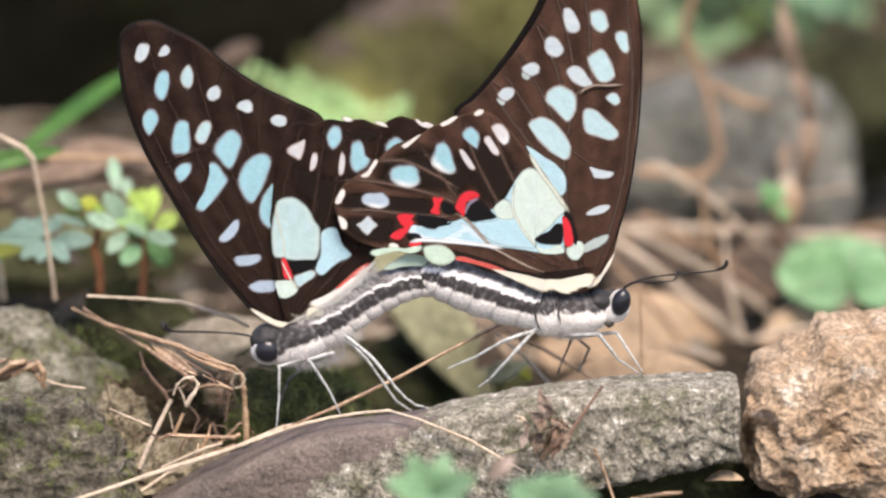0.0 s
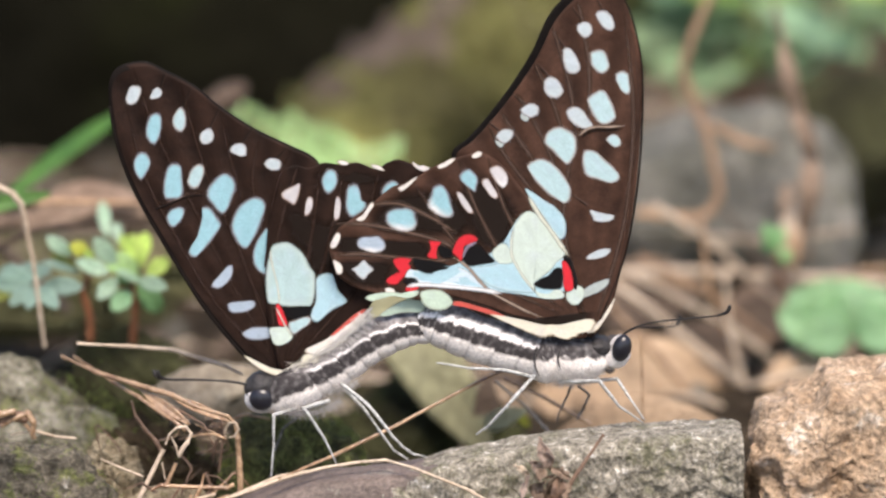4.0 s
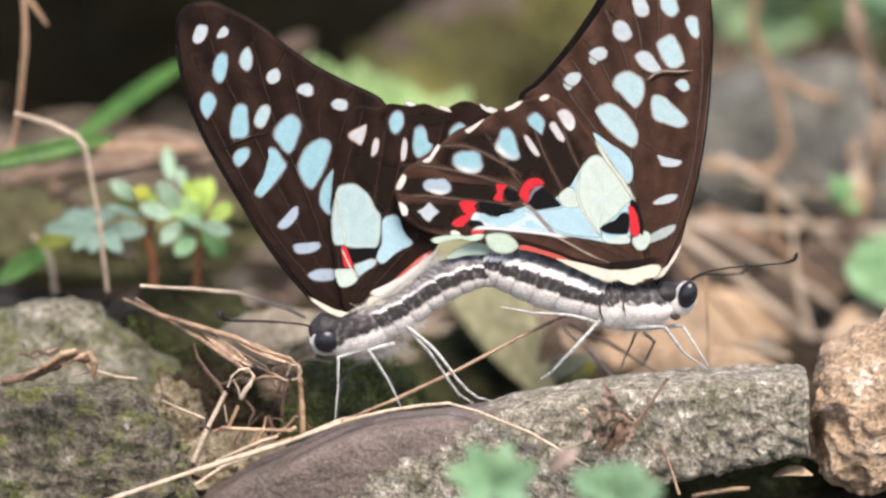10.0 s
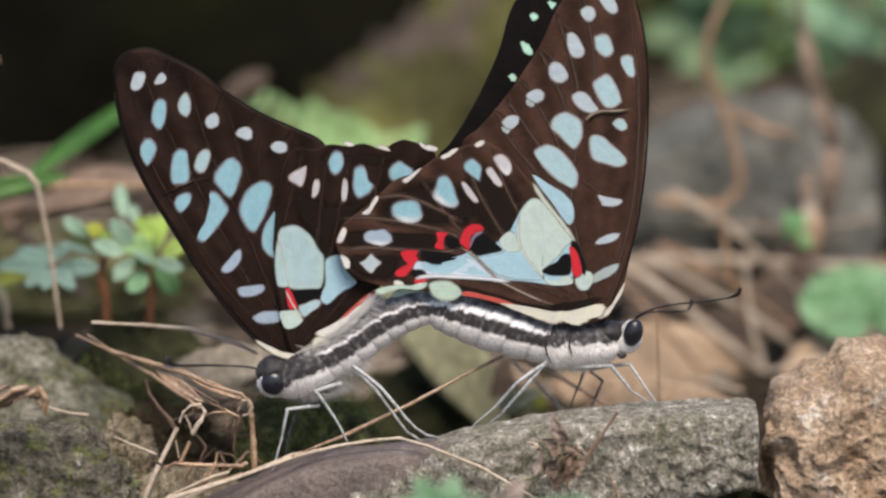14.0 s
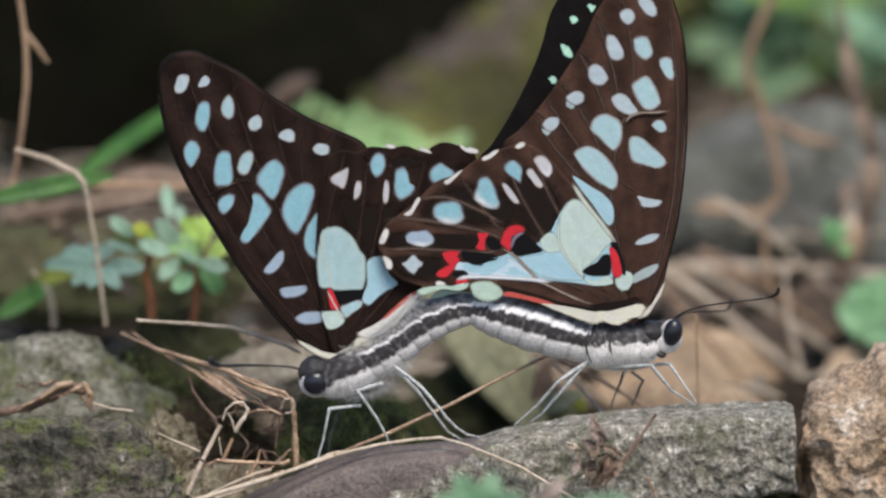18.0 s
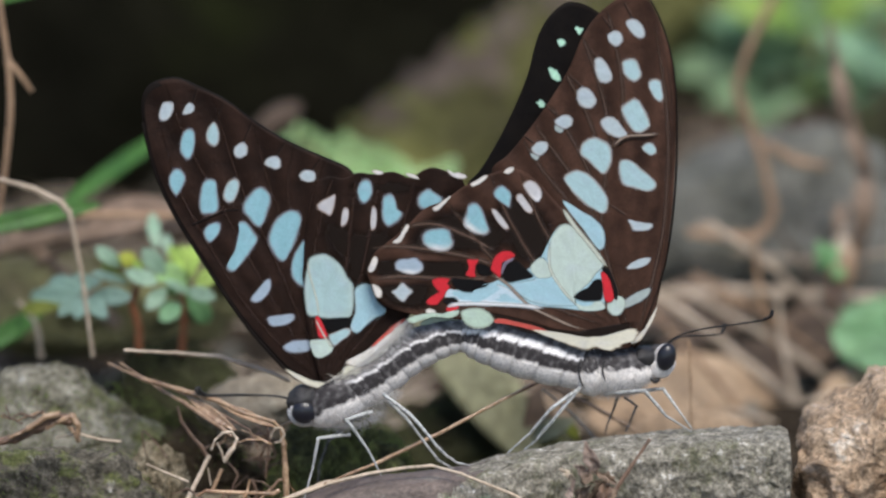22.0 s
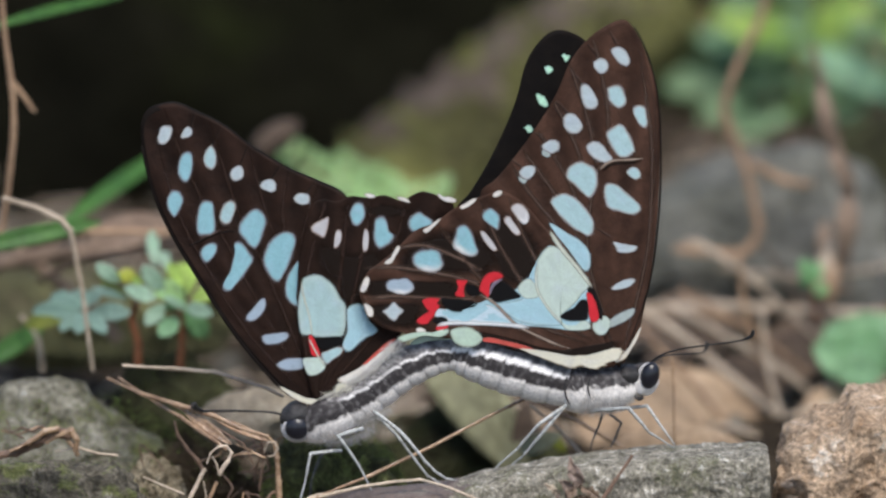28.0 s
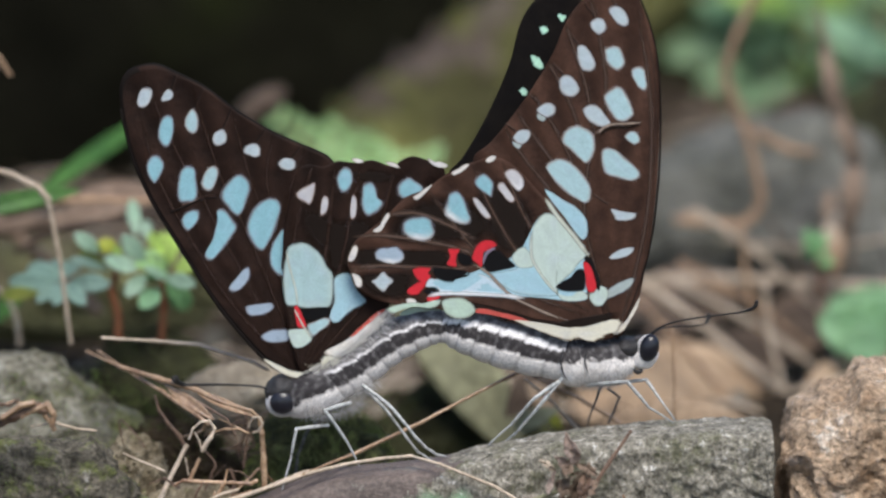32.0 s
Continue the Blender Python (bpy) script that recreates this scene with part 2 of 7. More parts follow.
CREAMY = ((0.60, 0.62, 0.53), (0.54, 0.58, 0.50))
SNOW = ((0.78, 0.77, 0.76), (0.62, 0.66, 0.70))
CELADON = ((0.44, 0.56, 0.46), (0.36, 0.42, 0.34), 0.4, 0.18)

EYE = surface("eye_dark", (0.009, 0.009, 0.013), (0.016, 0.016, 0.023), 900, 0.3, 0.03, 9000, spec=0.5)
FEELER = surface("feeler_black", (0.016, 0.014, 0.013), None, 900, 0.5, 0.2, 6000)

SLAB = surface("slab_stone", (0.43, 0.395, 0.33), (0.125, 0.115, 0.085), 640, 0.9, 1.0, 1900, third=(0.92, 0.89, 0.83), pits=520, speckle=1.0, split=0.475, growth=((0.165, 0.163, 0.098), 130, 0.36))
SLAB_SMOOTH = surface("slab_smooth", (0.175, 0.135, 0.118), (0.12, 0.095, 0.083), 130, 0.6, 0.4, 1800, third=(0.235, 0.205, 0.175), speckle=0.7, growth=((0.30, 0.31, 0.26), 420, -0.1))
TAN_ROCK = surface("tan_rock", (0.64, 0.475, 0.335), (0.34, 0.215, 0.125), 170, 0.9, 1.0, 1300, third=(0.86, 0.76, 0.65), split=0.455, pits=240, speckle=0.9, growth=((0.40, 0.33, 0.29), 200, 0.12))
GREY_ROCK = surface("grey_rock", (0.20, 0.19, 0.165), (0.10, 0.096, 0.075), 60, 0.9, 0.6, 600, third=(0.36, 0.345, 0.315), growth=((0.12, 0.125, 0.065), 60, 0.15))
BOULDER = surface("boulder_stone", (0.21, 0.205, 0.18), (0.10, 0.10, 0.078), 60, 0.9, 0.6, 500, third=(0.44, 0.42, 0.37), growth=((0.12, 0.125, 0.07), 45, 0.15))
LEFT_ROCK = surface("mossy_rock", (0.205, 0.18, 0.14), (0.042, 0.037, 0.025), 380, 0.9, 1.0, 1600, third=(0.50, 0.465, 0.41), split=0.5, pits=500, speckle=1.0, growth=((0.16, 0.18, 0.055), 240, 0.32))
PALE_ROCK = surface("pale_rock", (0.42, 0.395, 0.32), (0.095, 0.088, 0.050), 300, 0.9, 1.0, 1500, third=(0.86, 0.84, 0.82), split=0.51, pits=420, speckle=1.0, growth=((0.175, 0.19, 0.07), 150, 0.35))
# Near-black rock and moss: the deep shade is put into their colour.
SHADED_ROCK = surface("shaded_rock", (0.0110, 0.0108, 0.0066), (0.0082, 0.0078, 0.0054), 20, 1.0, 0.6, 200, third=(0.026, 0.026, 0.012), spec=0.0, split=0.53, growth=((0.015, 0.018, 0.0065), 22, 0.3))
SHADED_MOSS = surface("shaded_moss", (0.025, 0.024, 0.012), (0.011, 0.0105, 0.0068), 20, 1.0, 0.6, 200, third=(0.062, 0.061, 0.028), spec=0.0, split=0.53, growth=((0.030, 0.034, 0.0125), 22, 0.3))
MOSS = surface("moss", (0.18, 0.185, 0.065), (0.040, 0.039, 0.018), 500, 0.95, 1.0, 2200, third=(0.42, 0.44, 0.15), speckle=0.9)
# Mossy earth, darkened in colour for the shaded hollow behind the twigs.
LUMP = surface("mossy_earth", (0.085, 0.064, 0.040), (0.018, 0.013, 0.008), 220, 0.95, 1.0, 1500, third=(0.26, 0.21, 0.14), spec=0.1, speckle=0.9, split=0.53, growth=((0.10, 0.10, 0.035), 160, 0.12))
PALE_SOIL = surface("pale_soil", (0.40, 0.34, 0.24), (0.12, 0.095, 0.06), 420, 0.95, 1.0, 1500, third=(0.70, 0.63, 0.50), spec=0.1, speckle=0.9, pits=500, growth=((0.17, 0.18, 0.065), 220, 0.05))
TAN_GREY = surface("tan_grey_stone", (0.46, 0.39, 0.29), (0.29, 0.235, 0.17), 120, 0.9, 0.6, 900, third=(0.60, 0.54, 0.43))
MOSS_BRIGHT = surface("moss_shoots", (0.20, 0.26, 0.06), (0.10, 0.14, 0.035), 900, 0.8, 0, 2500)
MOSS_FRESH = surface("moss_fresh", (0.42, 0.47, 0.14), (0.14, 0.17, 0.05), 500, 0.7, 0, 2500)
MOSS_LOG = surface("mossy_bark", (0.25, 0.25, 0.09), (0.085, 0.080, 0.038), 55, 0.95, 0.9, 500, third=(0.56, 0.56, 0.19), spec=0.1, growth=((0.15, 0.14, 0.075), 50, 0.2))
MOSS_OLIVE = surface("olive_moss", (0.20, 0.195, 0.095), (0.095, 0.09, 0.05), 60, 0.95, 0.9, 500, third=(0.34, 0.33, 0.16), spec=0.1, growth=((0.20, 0.16, 0.11), 50, 0.2))
BARK = surface("log_bark", (0.155, 0.118, 0.095), (0.09, 0.068, 0.053), 70, 0.9, 0.8, 600, third=(0.27, 0.215, 0.175))
SOIL = surface("soil", (0.075, 0.055, 0.035), (0.028, 0.021, 0.014), 90, 0.95, 0.9, 900, third=(0.16, 0.12, 0.075), spec=0.1)
STRAW = surface("straw", (0.53, 0.355, 0.215), (0.20, 0.11, 0.06), 200, 0.2, 0.3, 3000, spec=1.0)
STRAW_PALE = surface("straw_pale", (0.58, 0.475, 0.37), (0.43, 0.34, 0.25), 160, 0.6, 0.4, 1800)
TWIG = surface("twig_brown", (0.20, 0.115, 0.07), (0.075, 0.042, 0.026), 400, 0.45, 0.6, 3000, spec=0.7)
VINE = surface("dry_vine", (0.46, 0.30, 0.185), (0.29, 0.18, 0.11), 60, 0.7, 0.5, 1500)
VINE_DARK = surface("dark_stalk", (0.24, 0.155, 0.11), (0.15, 0.09, 0.065), 300, 0.6, 0.5, 2500)
DEAD_LEAF = surface("dead_leaf", (0.56, 0.41, 0.28), (0.43, 0.30, 0.195), 90, 0.7, 0.4, 900, through_light=0.25)
WITHERED = surface("withered_bract", (0.50, 0.40, 0.345), (0.30, 0.22, 0.18), 240, 0.75, 0.4, 1500, through_light=0.2)
BROWN_LEAF = surface("brown_leaf", (0.155, 0.11, 0.078), (0.09, 0.062, 0.045), 90, 0.75, 0.4, 900, through_light=0.15)
PALE_LEAF = surface("pale_leaf", (0.36, 0.35, 0.22), (0.24, 0.24, 0.14), 70, 0.6, 0.3, 700, through_light=0.2)
LEAF = surface("leaf_green", (0.24, 0.46, 0.22), (0.18, 0.38, 0.15), 140, 0.42, 0.2, 1500, through_light=0.4)
LEAF_SOFT = surface("leaf_soft", (0.33, 0.54, 0.34), (0.25, 0.45, 0.25), 140, 0.38, 0.2, 1500, through_light=0.4)
LEAF_BROAD = surface("leaf_broad", (0.35, 0.58, 0.34), (0.26, 0.48, 0.24), 120, 0.38, 0.2, 1500, through_light=0.45)
LEAF_BLUE = surface("leaf_glaucous", (0.52, 0.70, 0.55), (0.38, 0.56, 0.41), 260, 0.36, 0.2, 1800, through_light=0.5)
LEAF_TEAL = surface("leaf_teal", (0.36, 0.52, 0.44), (0.27, 0.41, 0.335), 200, 0.4, 0.2, 1800, through_light=0.45)
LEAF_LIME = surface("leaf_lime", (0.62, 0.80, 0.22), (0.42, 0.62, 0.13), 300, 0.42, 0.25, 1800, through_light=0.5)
LEAF_FERN = surface("leaf_fern", (0.54, 0.74, 0.38), (0.39, 0.62, 0.27), 120, 0.45, 0.2, 1500, through_light=0.5)
# Brown of the small stone, dimmed in the colour to pass for shade.
STONE_DIM_BROWN = surface("stone_dim_brown", (0.105, 0.072, 0.052), (0.06, 0.042, 0.03), 90, 0.9, 0.5, 900)
LITTER = surface("litter_leaf", (0.31, 0.225, 0.165), (0.19, 0.13, 0.092), 60, 0.75, 0.4, 700, through_light=0.15)
LEAF_YELLOW = surface("leaf_yellow", (0.56, 0.62, 0.06), None, 200, 0.5, 0.2, 1800, through_light=0.3)
LEAF_OLIVE = surface("leaf_olive", (0.34, 0.36, 0.06), (0.22, 0.26, 0.05), 200, 0.5, 0.2, 1800, through_light=0.3)
# Dimmed green: the shade on the back leaves is in the colour.
LEAF_DIM = surface("leaf_dim", (0.32, 0.48, 0.27), (0.13, 0.23, 0.095), 40, 0.45, 0.2, 500, through_light=0.3)
GRASS = surface("grass_green", (0.085, 0.215, 0.042), (0.05, 0.14, 0.03), 120, 0.5, 0.2, 1500, through_light=0.3)
RED_STEM = surface("red_stem", (0.27, 0.10, 0.045), (0.19, 0.075, 0.035), 300, 0.5, 0.2, 2500)


# ---- building blocks (plans in millimetres) ----


def part(name, bm, material, parent, label="", at=(0, 0, 0), smooth=True):
    """Links a bmesh, drawn in millimetres, as one mesh under a thing or a part."""
    bm.normal_update()
    me = bpy.data.meshes.new(name)
    bmesh.ops.scale(bm, vec=(MM, MM, MM), verts=bm.verts)
    bm.to_mesh(me)
    bm.free()
    for m in material if isinstance(material, (list, tuple)) else [material]:
        me.materials.append(m)
    if smooth:
        me.polygons.foreach_set("use_smooth", [True] * len(me.polygons))
    ob = new(name, me)
    ob.parent = parent
    ob.location = Vector(at) * MM
    if label:
        ob["label"] = label
    return ob


def base(name, at, label, category, group="", kind=""):
    """An empty at a thing's base."""
    ob = new(name)
    ob.empty_display_size = 0.005
    ob.location = Vector(at) * MM
    return tagged(ob, label, category, group, kind)


def spline(pts, n):
    """n + 1 points evenly spread in parameter along a smooth curve through pts."""
    pts = [Vector(p) for p in pts]
    out = []
    for k in range(n + 1):
        f = k / n * (len(pts) - 1)
        i = min(int(f), len(pts) - 2)
        t = f - i
        p0, p1, p2, p3 = pts[max(i - 1, 0)], pts[i], pts[i + 1], pts[min(i + 2, len(pts) - 1)]
        out.append(0.5 * (2 * p1 + (p2 - p0) * t + (2 * p0 - 5 * p1 + 4 * p2 - p3) * t * t + (3 * p1 - p0 - 3 * p2 + p3) * t ** 3))
    return out


def ring(pts, n):
    """The same for a closed outline, n points."""
    pts = [Vector(p) for p in pts]
    c, out = len(pts), []
    for k in range(n):
        f = k / n * c
        i = int(f)
        t = f - i
        p0, p1, p2, p3 = pts[i - 1], pts[i % c], pts[(i + 1) % c], pts[(i + 2) % c]
        out.append(0.5 * (2 * p1 + (p2 - p0) * t + (2 * p0 - 5 * p1 + 4 * p2 - p3) * t * t + (3 * p1 - p0 - 3 * p2 + p3) * t ** 3))
    return out


def tube_into(bm, pts, radii, sides=8, n=None, rough=0.0, seed=0):
    """Adds a tapered tube along a smooth curve; radii are given along it."""
    n = n or max(4, 5 * (len(pts) - 1))
    line = spline(pts, n)
    rings = []
    side = None
    for k, p in enumerate(line):
        d = (line[min(k + 1, n)] - line[max(k - 1, 0)]).normalized()
        if side is None:
            side = d.cross(Vector((0, 1, 0.3))).normalized()
        side = (side - d * side.dot(d)).normalized()
        up = d.cross(side)
        f = k / n * (len(radii) - 1)
        i = min(int(f), len(radii) - 2)
        r = radii[i] * (1 - f + i) + radii[i + 1] * (f - i)
        loop = []
        for j in range(sides):
            a = 2 * math.pi * j / sides
            v = p + (side * math.cos(a) + up * math.sin(a)) * r
            if rough:
                v += (v - p) * rough * noise.noise(v * 1.3 + Vector((seed, 0, 0)))
            loop.append(bm.verts.new(v))
        rings.append(loop)
    for a, b in zip(rings, rings[1:]):
        for j in range(sides):
            bm.faces.new((a[j], a[(j + 1) % sides], b[(j + 1) % sides], b[j]))
    bm.faces.new(list(reversed(rings[0])))
    bm.faces.new(rings[-1])
    return rings


def tube(pts, radii, sides=8, n=None, rough=0.0, seed=0):
    bm = bmesh.new()
    tube_into(bm, pts, radii, sides, n, rough, seed)
    return bm


def sheet(rows, thick):
    """A thin solid skin over a grid of points, with rims."""
    bm = bmesh.new()
    h, w = len(rows), len(rows[0])
    nor = [[None] * w for _ in rows]
    for i in range(h):
        for j in range(w):
            a = rows[min(i + 1, h - 1)][j] - rows[max(i - 1, 0)][j]
            b = rows[i][min(j + 1, w - 1)] - rows[i][max(j - 1, 0)]
            nor[i][j] = a.cross(b).normalized() * thick / 2 if a.cross(b).length > 1e-9 else Vector((0, 0, thick / 2))
    top = [[bm.verts.new(rows[i][j] + nor[i][j]) for j in range(w)] for i in range(h)]
    low = [[bm.verts.new(rows[i][j] - nor[i][j]) for j in range(w)] for i in range(h)]
    for i in range(h - 1):
        for j in range(w - 1):
            bm.faces.new((top[i][j], top[i + 1][j], top[i + 1][j + 1], top[i][j + 1]))
            bm.faces.new((low[i][j], low[i][j + 1], low[i + 1][j + 1], low[i + 1][j]))
    for i in range(h - 1):
        bm.faces.new((top[i][0], low[i][0], low[i + 1][0], top[i + 1][0]))
        bm.faces.new((top[i][-1], top[i + 1][-1], low[i + 1][-1], low[i][-1]))
    for j in range(w - 1):
        bm.faces.new((top[0][j], top[0][j + 1], low[0][j + 1], low[0][j]))
        bm.faces.new((top[-1][j], low[-1][j], low[-1][j + 1], top[-1][j + 1]))
    return bm


def blade(root, tip, width, bend=0.15, face=(0, -1, 0.35), curve=1.0, fold=0.12, n=12, wide=0.5, thick=0.12):
    """An oval leaf or blade from root to tip, folded along its midrib; wide: where it is broadest."""
    a, b = Vector(root), Vector(tip)
    d = b - a
    length = d.length
    d.normalize()
    side = d.cross(Vector(face)).normalized()
    out = side.cross(d).normalized()
    rows = []
    for i in range(n + 1):
        t = i / n
        x = t ** (math.log(0.5) / math.log(wide))
        half = width / 2 * max(math.sin(math.pi * x), 0.02) ** (0.75 * curve)
        mid = a + d * length * t + out * bend * length * math.sin(math.pi * t)
        row = []
        for j in range(-3, 4):
            s = j / 3
            row.append(mid + side * half * s + out * fold * half * abs(s) + out * 0.03 * width * noise.noise(mid * 0.4 + side * s * 3))
        rows.append(row)
    return sheet(rows, thick)


def boulder(size, seed, planes=9, detail=5, relief=0.08, grain=0.02, cut=0.72):
    """A stone: a ball cut by random planes, then worn by noise at several scales."""
    rnd = random.Random(seed)
    bm = bmesh.new()
    bmesh.ops.create_icosphere(bm, subdivisions=detail, radius=1)
    flats = []
    for _ in range(planes):
        v = Vector((rnd.gauss(0, 1), rnd.gauss(0, 1), rnd.gauss(0, 1))).normalized()
        flats.append((v, rnd.uniform(cut, cut + 0.2)))
    off = Vector((seed * 7.3, seed * 3.1, 0))
    for v in bm.verts:
        p = v.co.copy()
        for f, h in flats:
            k = p.dot(f) - h
            if k > 0:
                p -= f * k * 0.9
        q = p + off
        w = relief * noise.fractal(q * 2.2, 1.0, 2.0, 3) + grain * noise.fractal(q * 11, 0.9, 2.1, 3) - grain * 1.2 * max(0, noise.noise(q * 17) - 0.15)
        p += v.normal * w
        v.co = Vector((p.x * size[0], p.y * size[1], p.z * size[2]))
    return bm


def stone(name, at, size, seed, material, label, category="rock", turn=(0, 0, 0), group="", **more):
    bm = boulder(size, seed, **more)
    bmesh.ops.rotate(bm, verts=bm.verts, matrix=Euler([radians(a) for a in turn]).to_matrix())
    return tagged(part(name, bm, material, None, at=at), label, category, group)


# ---- ground ----


def ground():
    me = bpy.data.meshes.new("ground")
    near = list(np.arange(-260, 261, 6.5))
    far = [400, 700, 1500, 4000, 12000, 60000, 400000]
    xs = [-f for f in reversed(far)] + near + far
    ys = [-f for f in reversed(far)] + list(np.arange(-260, 520, 6.5)) + far[1:]
    verts, faces = [], []
    for y in ys:
        for x in xs:
            calm = 1.0 if abs(x) < 300 and -300 < y < 560 else 0.0
            z = calm * (4.5 * noise.fractal(Vector((x * 0.02, y * 0.02, 1)), 1.0, 2.0, 4) + 1.3 * noise.noise(Vector((x * 0.13, y * 0.13, 4)))) - 2.5
            verts.append((x * MM, y * MM, z * MM))
    w = len(xs)
    for i in range(len(ys) - 1):
        for j in range(w - 1):
            faces.append((i * w + j, i * w + j + 1, (i + 1) * w + j + 1, (i + 1) * w + j))
    me.from_pydata(verts, [], faces)
    me.materials.append(SOIL)
    me.polygons.foreach_set("use_smooth", [True] * len(me.polygons))
    tagged(new("ground", me), "dark brown damp soil with scattered crumbs", "ground", kind="structure")


ground()


def slab():
    """The long grey stone on which both butterflies stand; its far end is worn smooth."""
    def smooth_depth(x):
        """How far down the worn skin reaches, along the slab."""
        return min(9.5, 7.3 - 0.44 * (x + 14.1))

    edge = [(-37.5, 1, -1.3), (-31.3, 1, 2.5), (-25.1, 1, 5.4), (-14.2, 1, 9.7), (-4.9, 1, 10.9), (1.2, 1, 11.7), (7.4, 1, 13.3), (16.7, 1, 14.9), (26.7, 1, 16.1), (36, 1, 16.6), (42.5, 1, 16.8), (44.1, 1, 16.3)]
    foot = [(-37.2, -8, -7.6), (-31, -8, -6.8), (-24.9, -8, -5.2), (-14.1, -8, -6.8), (-4.9, -8, -6.4), (1.2, -8, -5.2), (7.4, -8, -4), (16.6, -8, -0.7), (26.5, -8, 2.7), (35.7, -8, 4.8), (42.2, -8, 6.3), (43.8, -8, 6.6)]
    n, m = 330, 104
    tops, feet = spline(edge, n), spline(foot, n)
    bm = bmesh.new()
    rings = []
    for i in range(n + 1):
        t, b = tops[i], feet[i]
        h = (t.z - b.z) / 2
        mid = Vector((t.x, -3.6, (t.z + b.z) / 2))
        tip = min(1.0, (n - i) / 9 + 0.68) * min(1.0, i / 20 + 0.3)
        loop = []
        for j in range(m):
            a = 2 * math.pi * j / m
            c, s = math.cos(a), math.sin(a)
            k = (abs(c) ** 7 + abs(s) ** 7) ** (-1 / 7)
            p = mid + Vector((0, c * k * 5.2, s * k * h)) * tip
            below = t.z - p.z
            worn = smooth_depth(t.x) + 0.8 * noise.noise(p * 0.4) - below
            amount = 0.22 + 0.78 * min(1, max(0, 0.5 - worn * 0.8))
            d = 0.7 * noise.fractal(p * 0.45, 1.0, 2.0, 3)
            d += 0.85 * (0.5 - abs(noise.noise(p * 0.62 + Vector((4, 0, 0))))) + 0.45 * (0.35 - abs(noise.noise(p * 1.5))) + 0.3 * noise.noise(p * 3.1)
            low = 0.45 if s > 0.6 else 1.0
            p += Vector((0, c, s)) * d * amount * low * 0.78
            loop.append(bm.verts.new(p))
        rings.append(loop)
    for i in range(n):
        for j in range(m):
            f = bm.faces.new((rings[i][j], rings[i + 1][j], rings[i + 1][(j + 1) % m], rings[i][(j + 1) % m]))
            p = f.calc_center_median()
            worn = smooth_depth(p.x) - (tops[i].z - p.z)
            worn += 1.6 * noise.fractal(p * 0.5, 1.0, 2.0, 4) + 0.5 * noise.noise(p * 4)
            f.material_index = 1 if worn > 0 else 0
    for loop, flip in ((rings[0], True), (rings[-1], False)):
        c = bm.verts.new(sum((v.co for v in loop), Vector()) / m + Vector((-0.6 if flip else 0.6, 0, 0)))
        for j in range(m):
            f = bm.faces.new((loop[j], loop[(j + 1) % m], c))
            if flip:
                f.material_index = 1
    bmesh.ops.recalc_face_normals(bm, faces=bm.faces)
    mid = Vector((0, -7, 17.5))
    bmesh.ops.translate(bm, vec=-mid, verts=bm.verts)
    return tagged(part("stone_slab", bm, [SLAB, SLAB_SMOOTH], None, at=mid), "long rough grey stone slab, one end worn smooth and brown", "stone")


slab_ = slab()


def sandstone():
    """A pitted block with a raised knob on its shoulder, worn into ledges."""
    bm = bmesh.new()
    bmesh.ops.create_icosphere(bm, subdivisions=7, radius=1)
    for v in bm.verts:
        u = v.co.normalized()
        u /= (abs(u.x) ** 5 + abs(u.y) ** 5 + abs(u.z) ** 5) ** 0.2
        x, y = u.x * 14.2 + 0.6 * noise.noise(u * 3), u.y * 12
        rise = min(1, max(0, (x + 5.6 + 1.1 * noise.noise(u * 4.3)) / 1.5))
        top = 7.4 + 0.36 * (x + 14) * (1 - rise) + rise * (5.8 + 0.05 * x)
        low = 8.4
        q = Vector((x, y, u.z * (top if u.z > 0 else low)))
        q.x += 0.16 * min(0, q.z + 2) * -1
        n = Vector((u.x, u.y, u.z)).normalized()
        d = 2.9 * (0.3 - abs(noise.noise(q * 0.12 + Vector((2, 5, 1))))) + 1.7 * (0.28 - abs(noise.noise(q * 0.3)))
        d += 0.4 * (0.3 - abs(noise.noise(q * 0.75))) - 0.9 * max(0, noise.noise(q * 0.8 + Vector((9, 0, 0))) - 0.25) + 0.2 * noise.noise(q * 1.9) + 0.12 * noise.noise(q * 4)
        v.co = q + n * d * 1.05
    return tagged(part("tan_rock", bm, TAN_ROCK, None, at=(59.9, 2, 9.5)), "pale tan pitted sandstone block beside the grey slab", "rock")


sandstone()
dark_rock_ = stone("mossy_rock", (-54, -6, 4.9), (19.5, 12, 13), 3, LEFT_ROCK, "dark grey rock with green moss patches", turn=(0, 4, 0), planes=10, detail=6, relief=0.12, grain=0.05, cut=0.6)
pale_rock_ = stone("pale_rock", (-54, 24, 6.4), (19.5, 15, 13.2), 12, PALE_ROCK, "weathered pale grey rock with moss on top", detail=6, relief=0.14, grain=0.05, cut=0.6)
clod_ = stone("mossy_clod", (-15.3, 16, 3.2), (10.5, 8, 12.5), 8, MOSS, "dark clod of earth overgrown with moss", "clod", detail=6, relief=0.16, grain=0.07, planes=3)
# Backdrop clods: dark earth takes the place of shade in the hollows.
back_clod_ = stone("mossy_clod", (0.5, 62, -6.6), (17, 8, 15), 9, CLOD, "mossy clod added as the shaded dark behind the slab", "clod", detail=6, relief=0.16, grain=0.07, planes=3)
twig_clod_ = stone("mossy_clod", (-39.5, 48, 9.2), (9, 6, 9), 61, CLOD, "mossy clod under dry twigs, darkened for the shaded hollow", "clod", detail=6, relief=0.2, grain=0.07, planes=3)
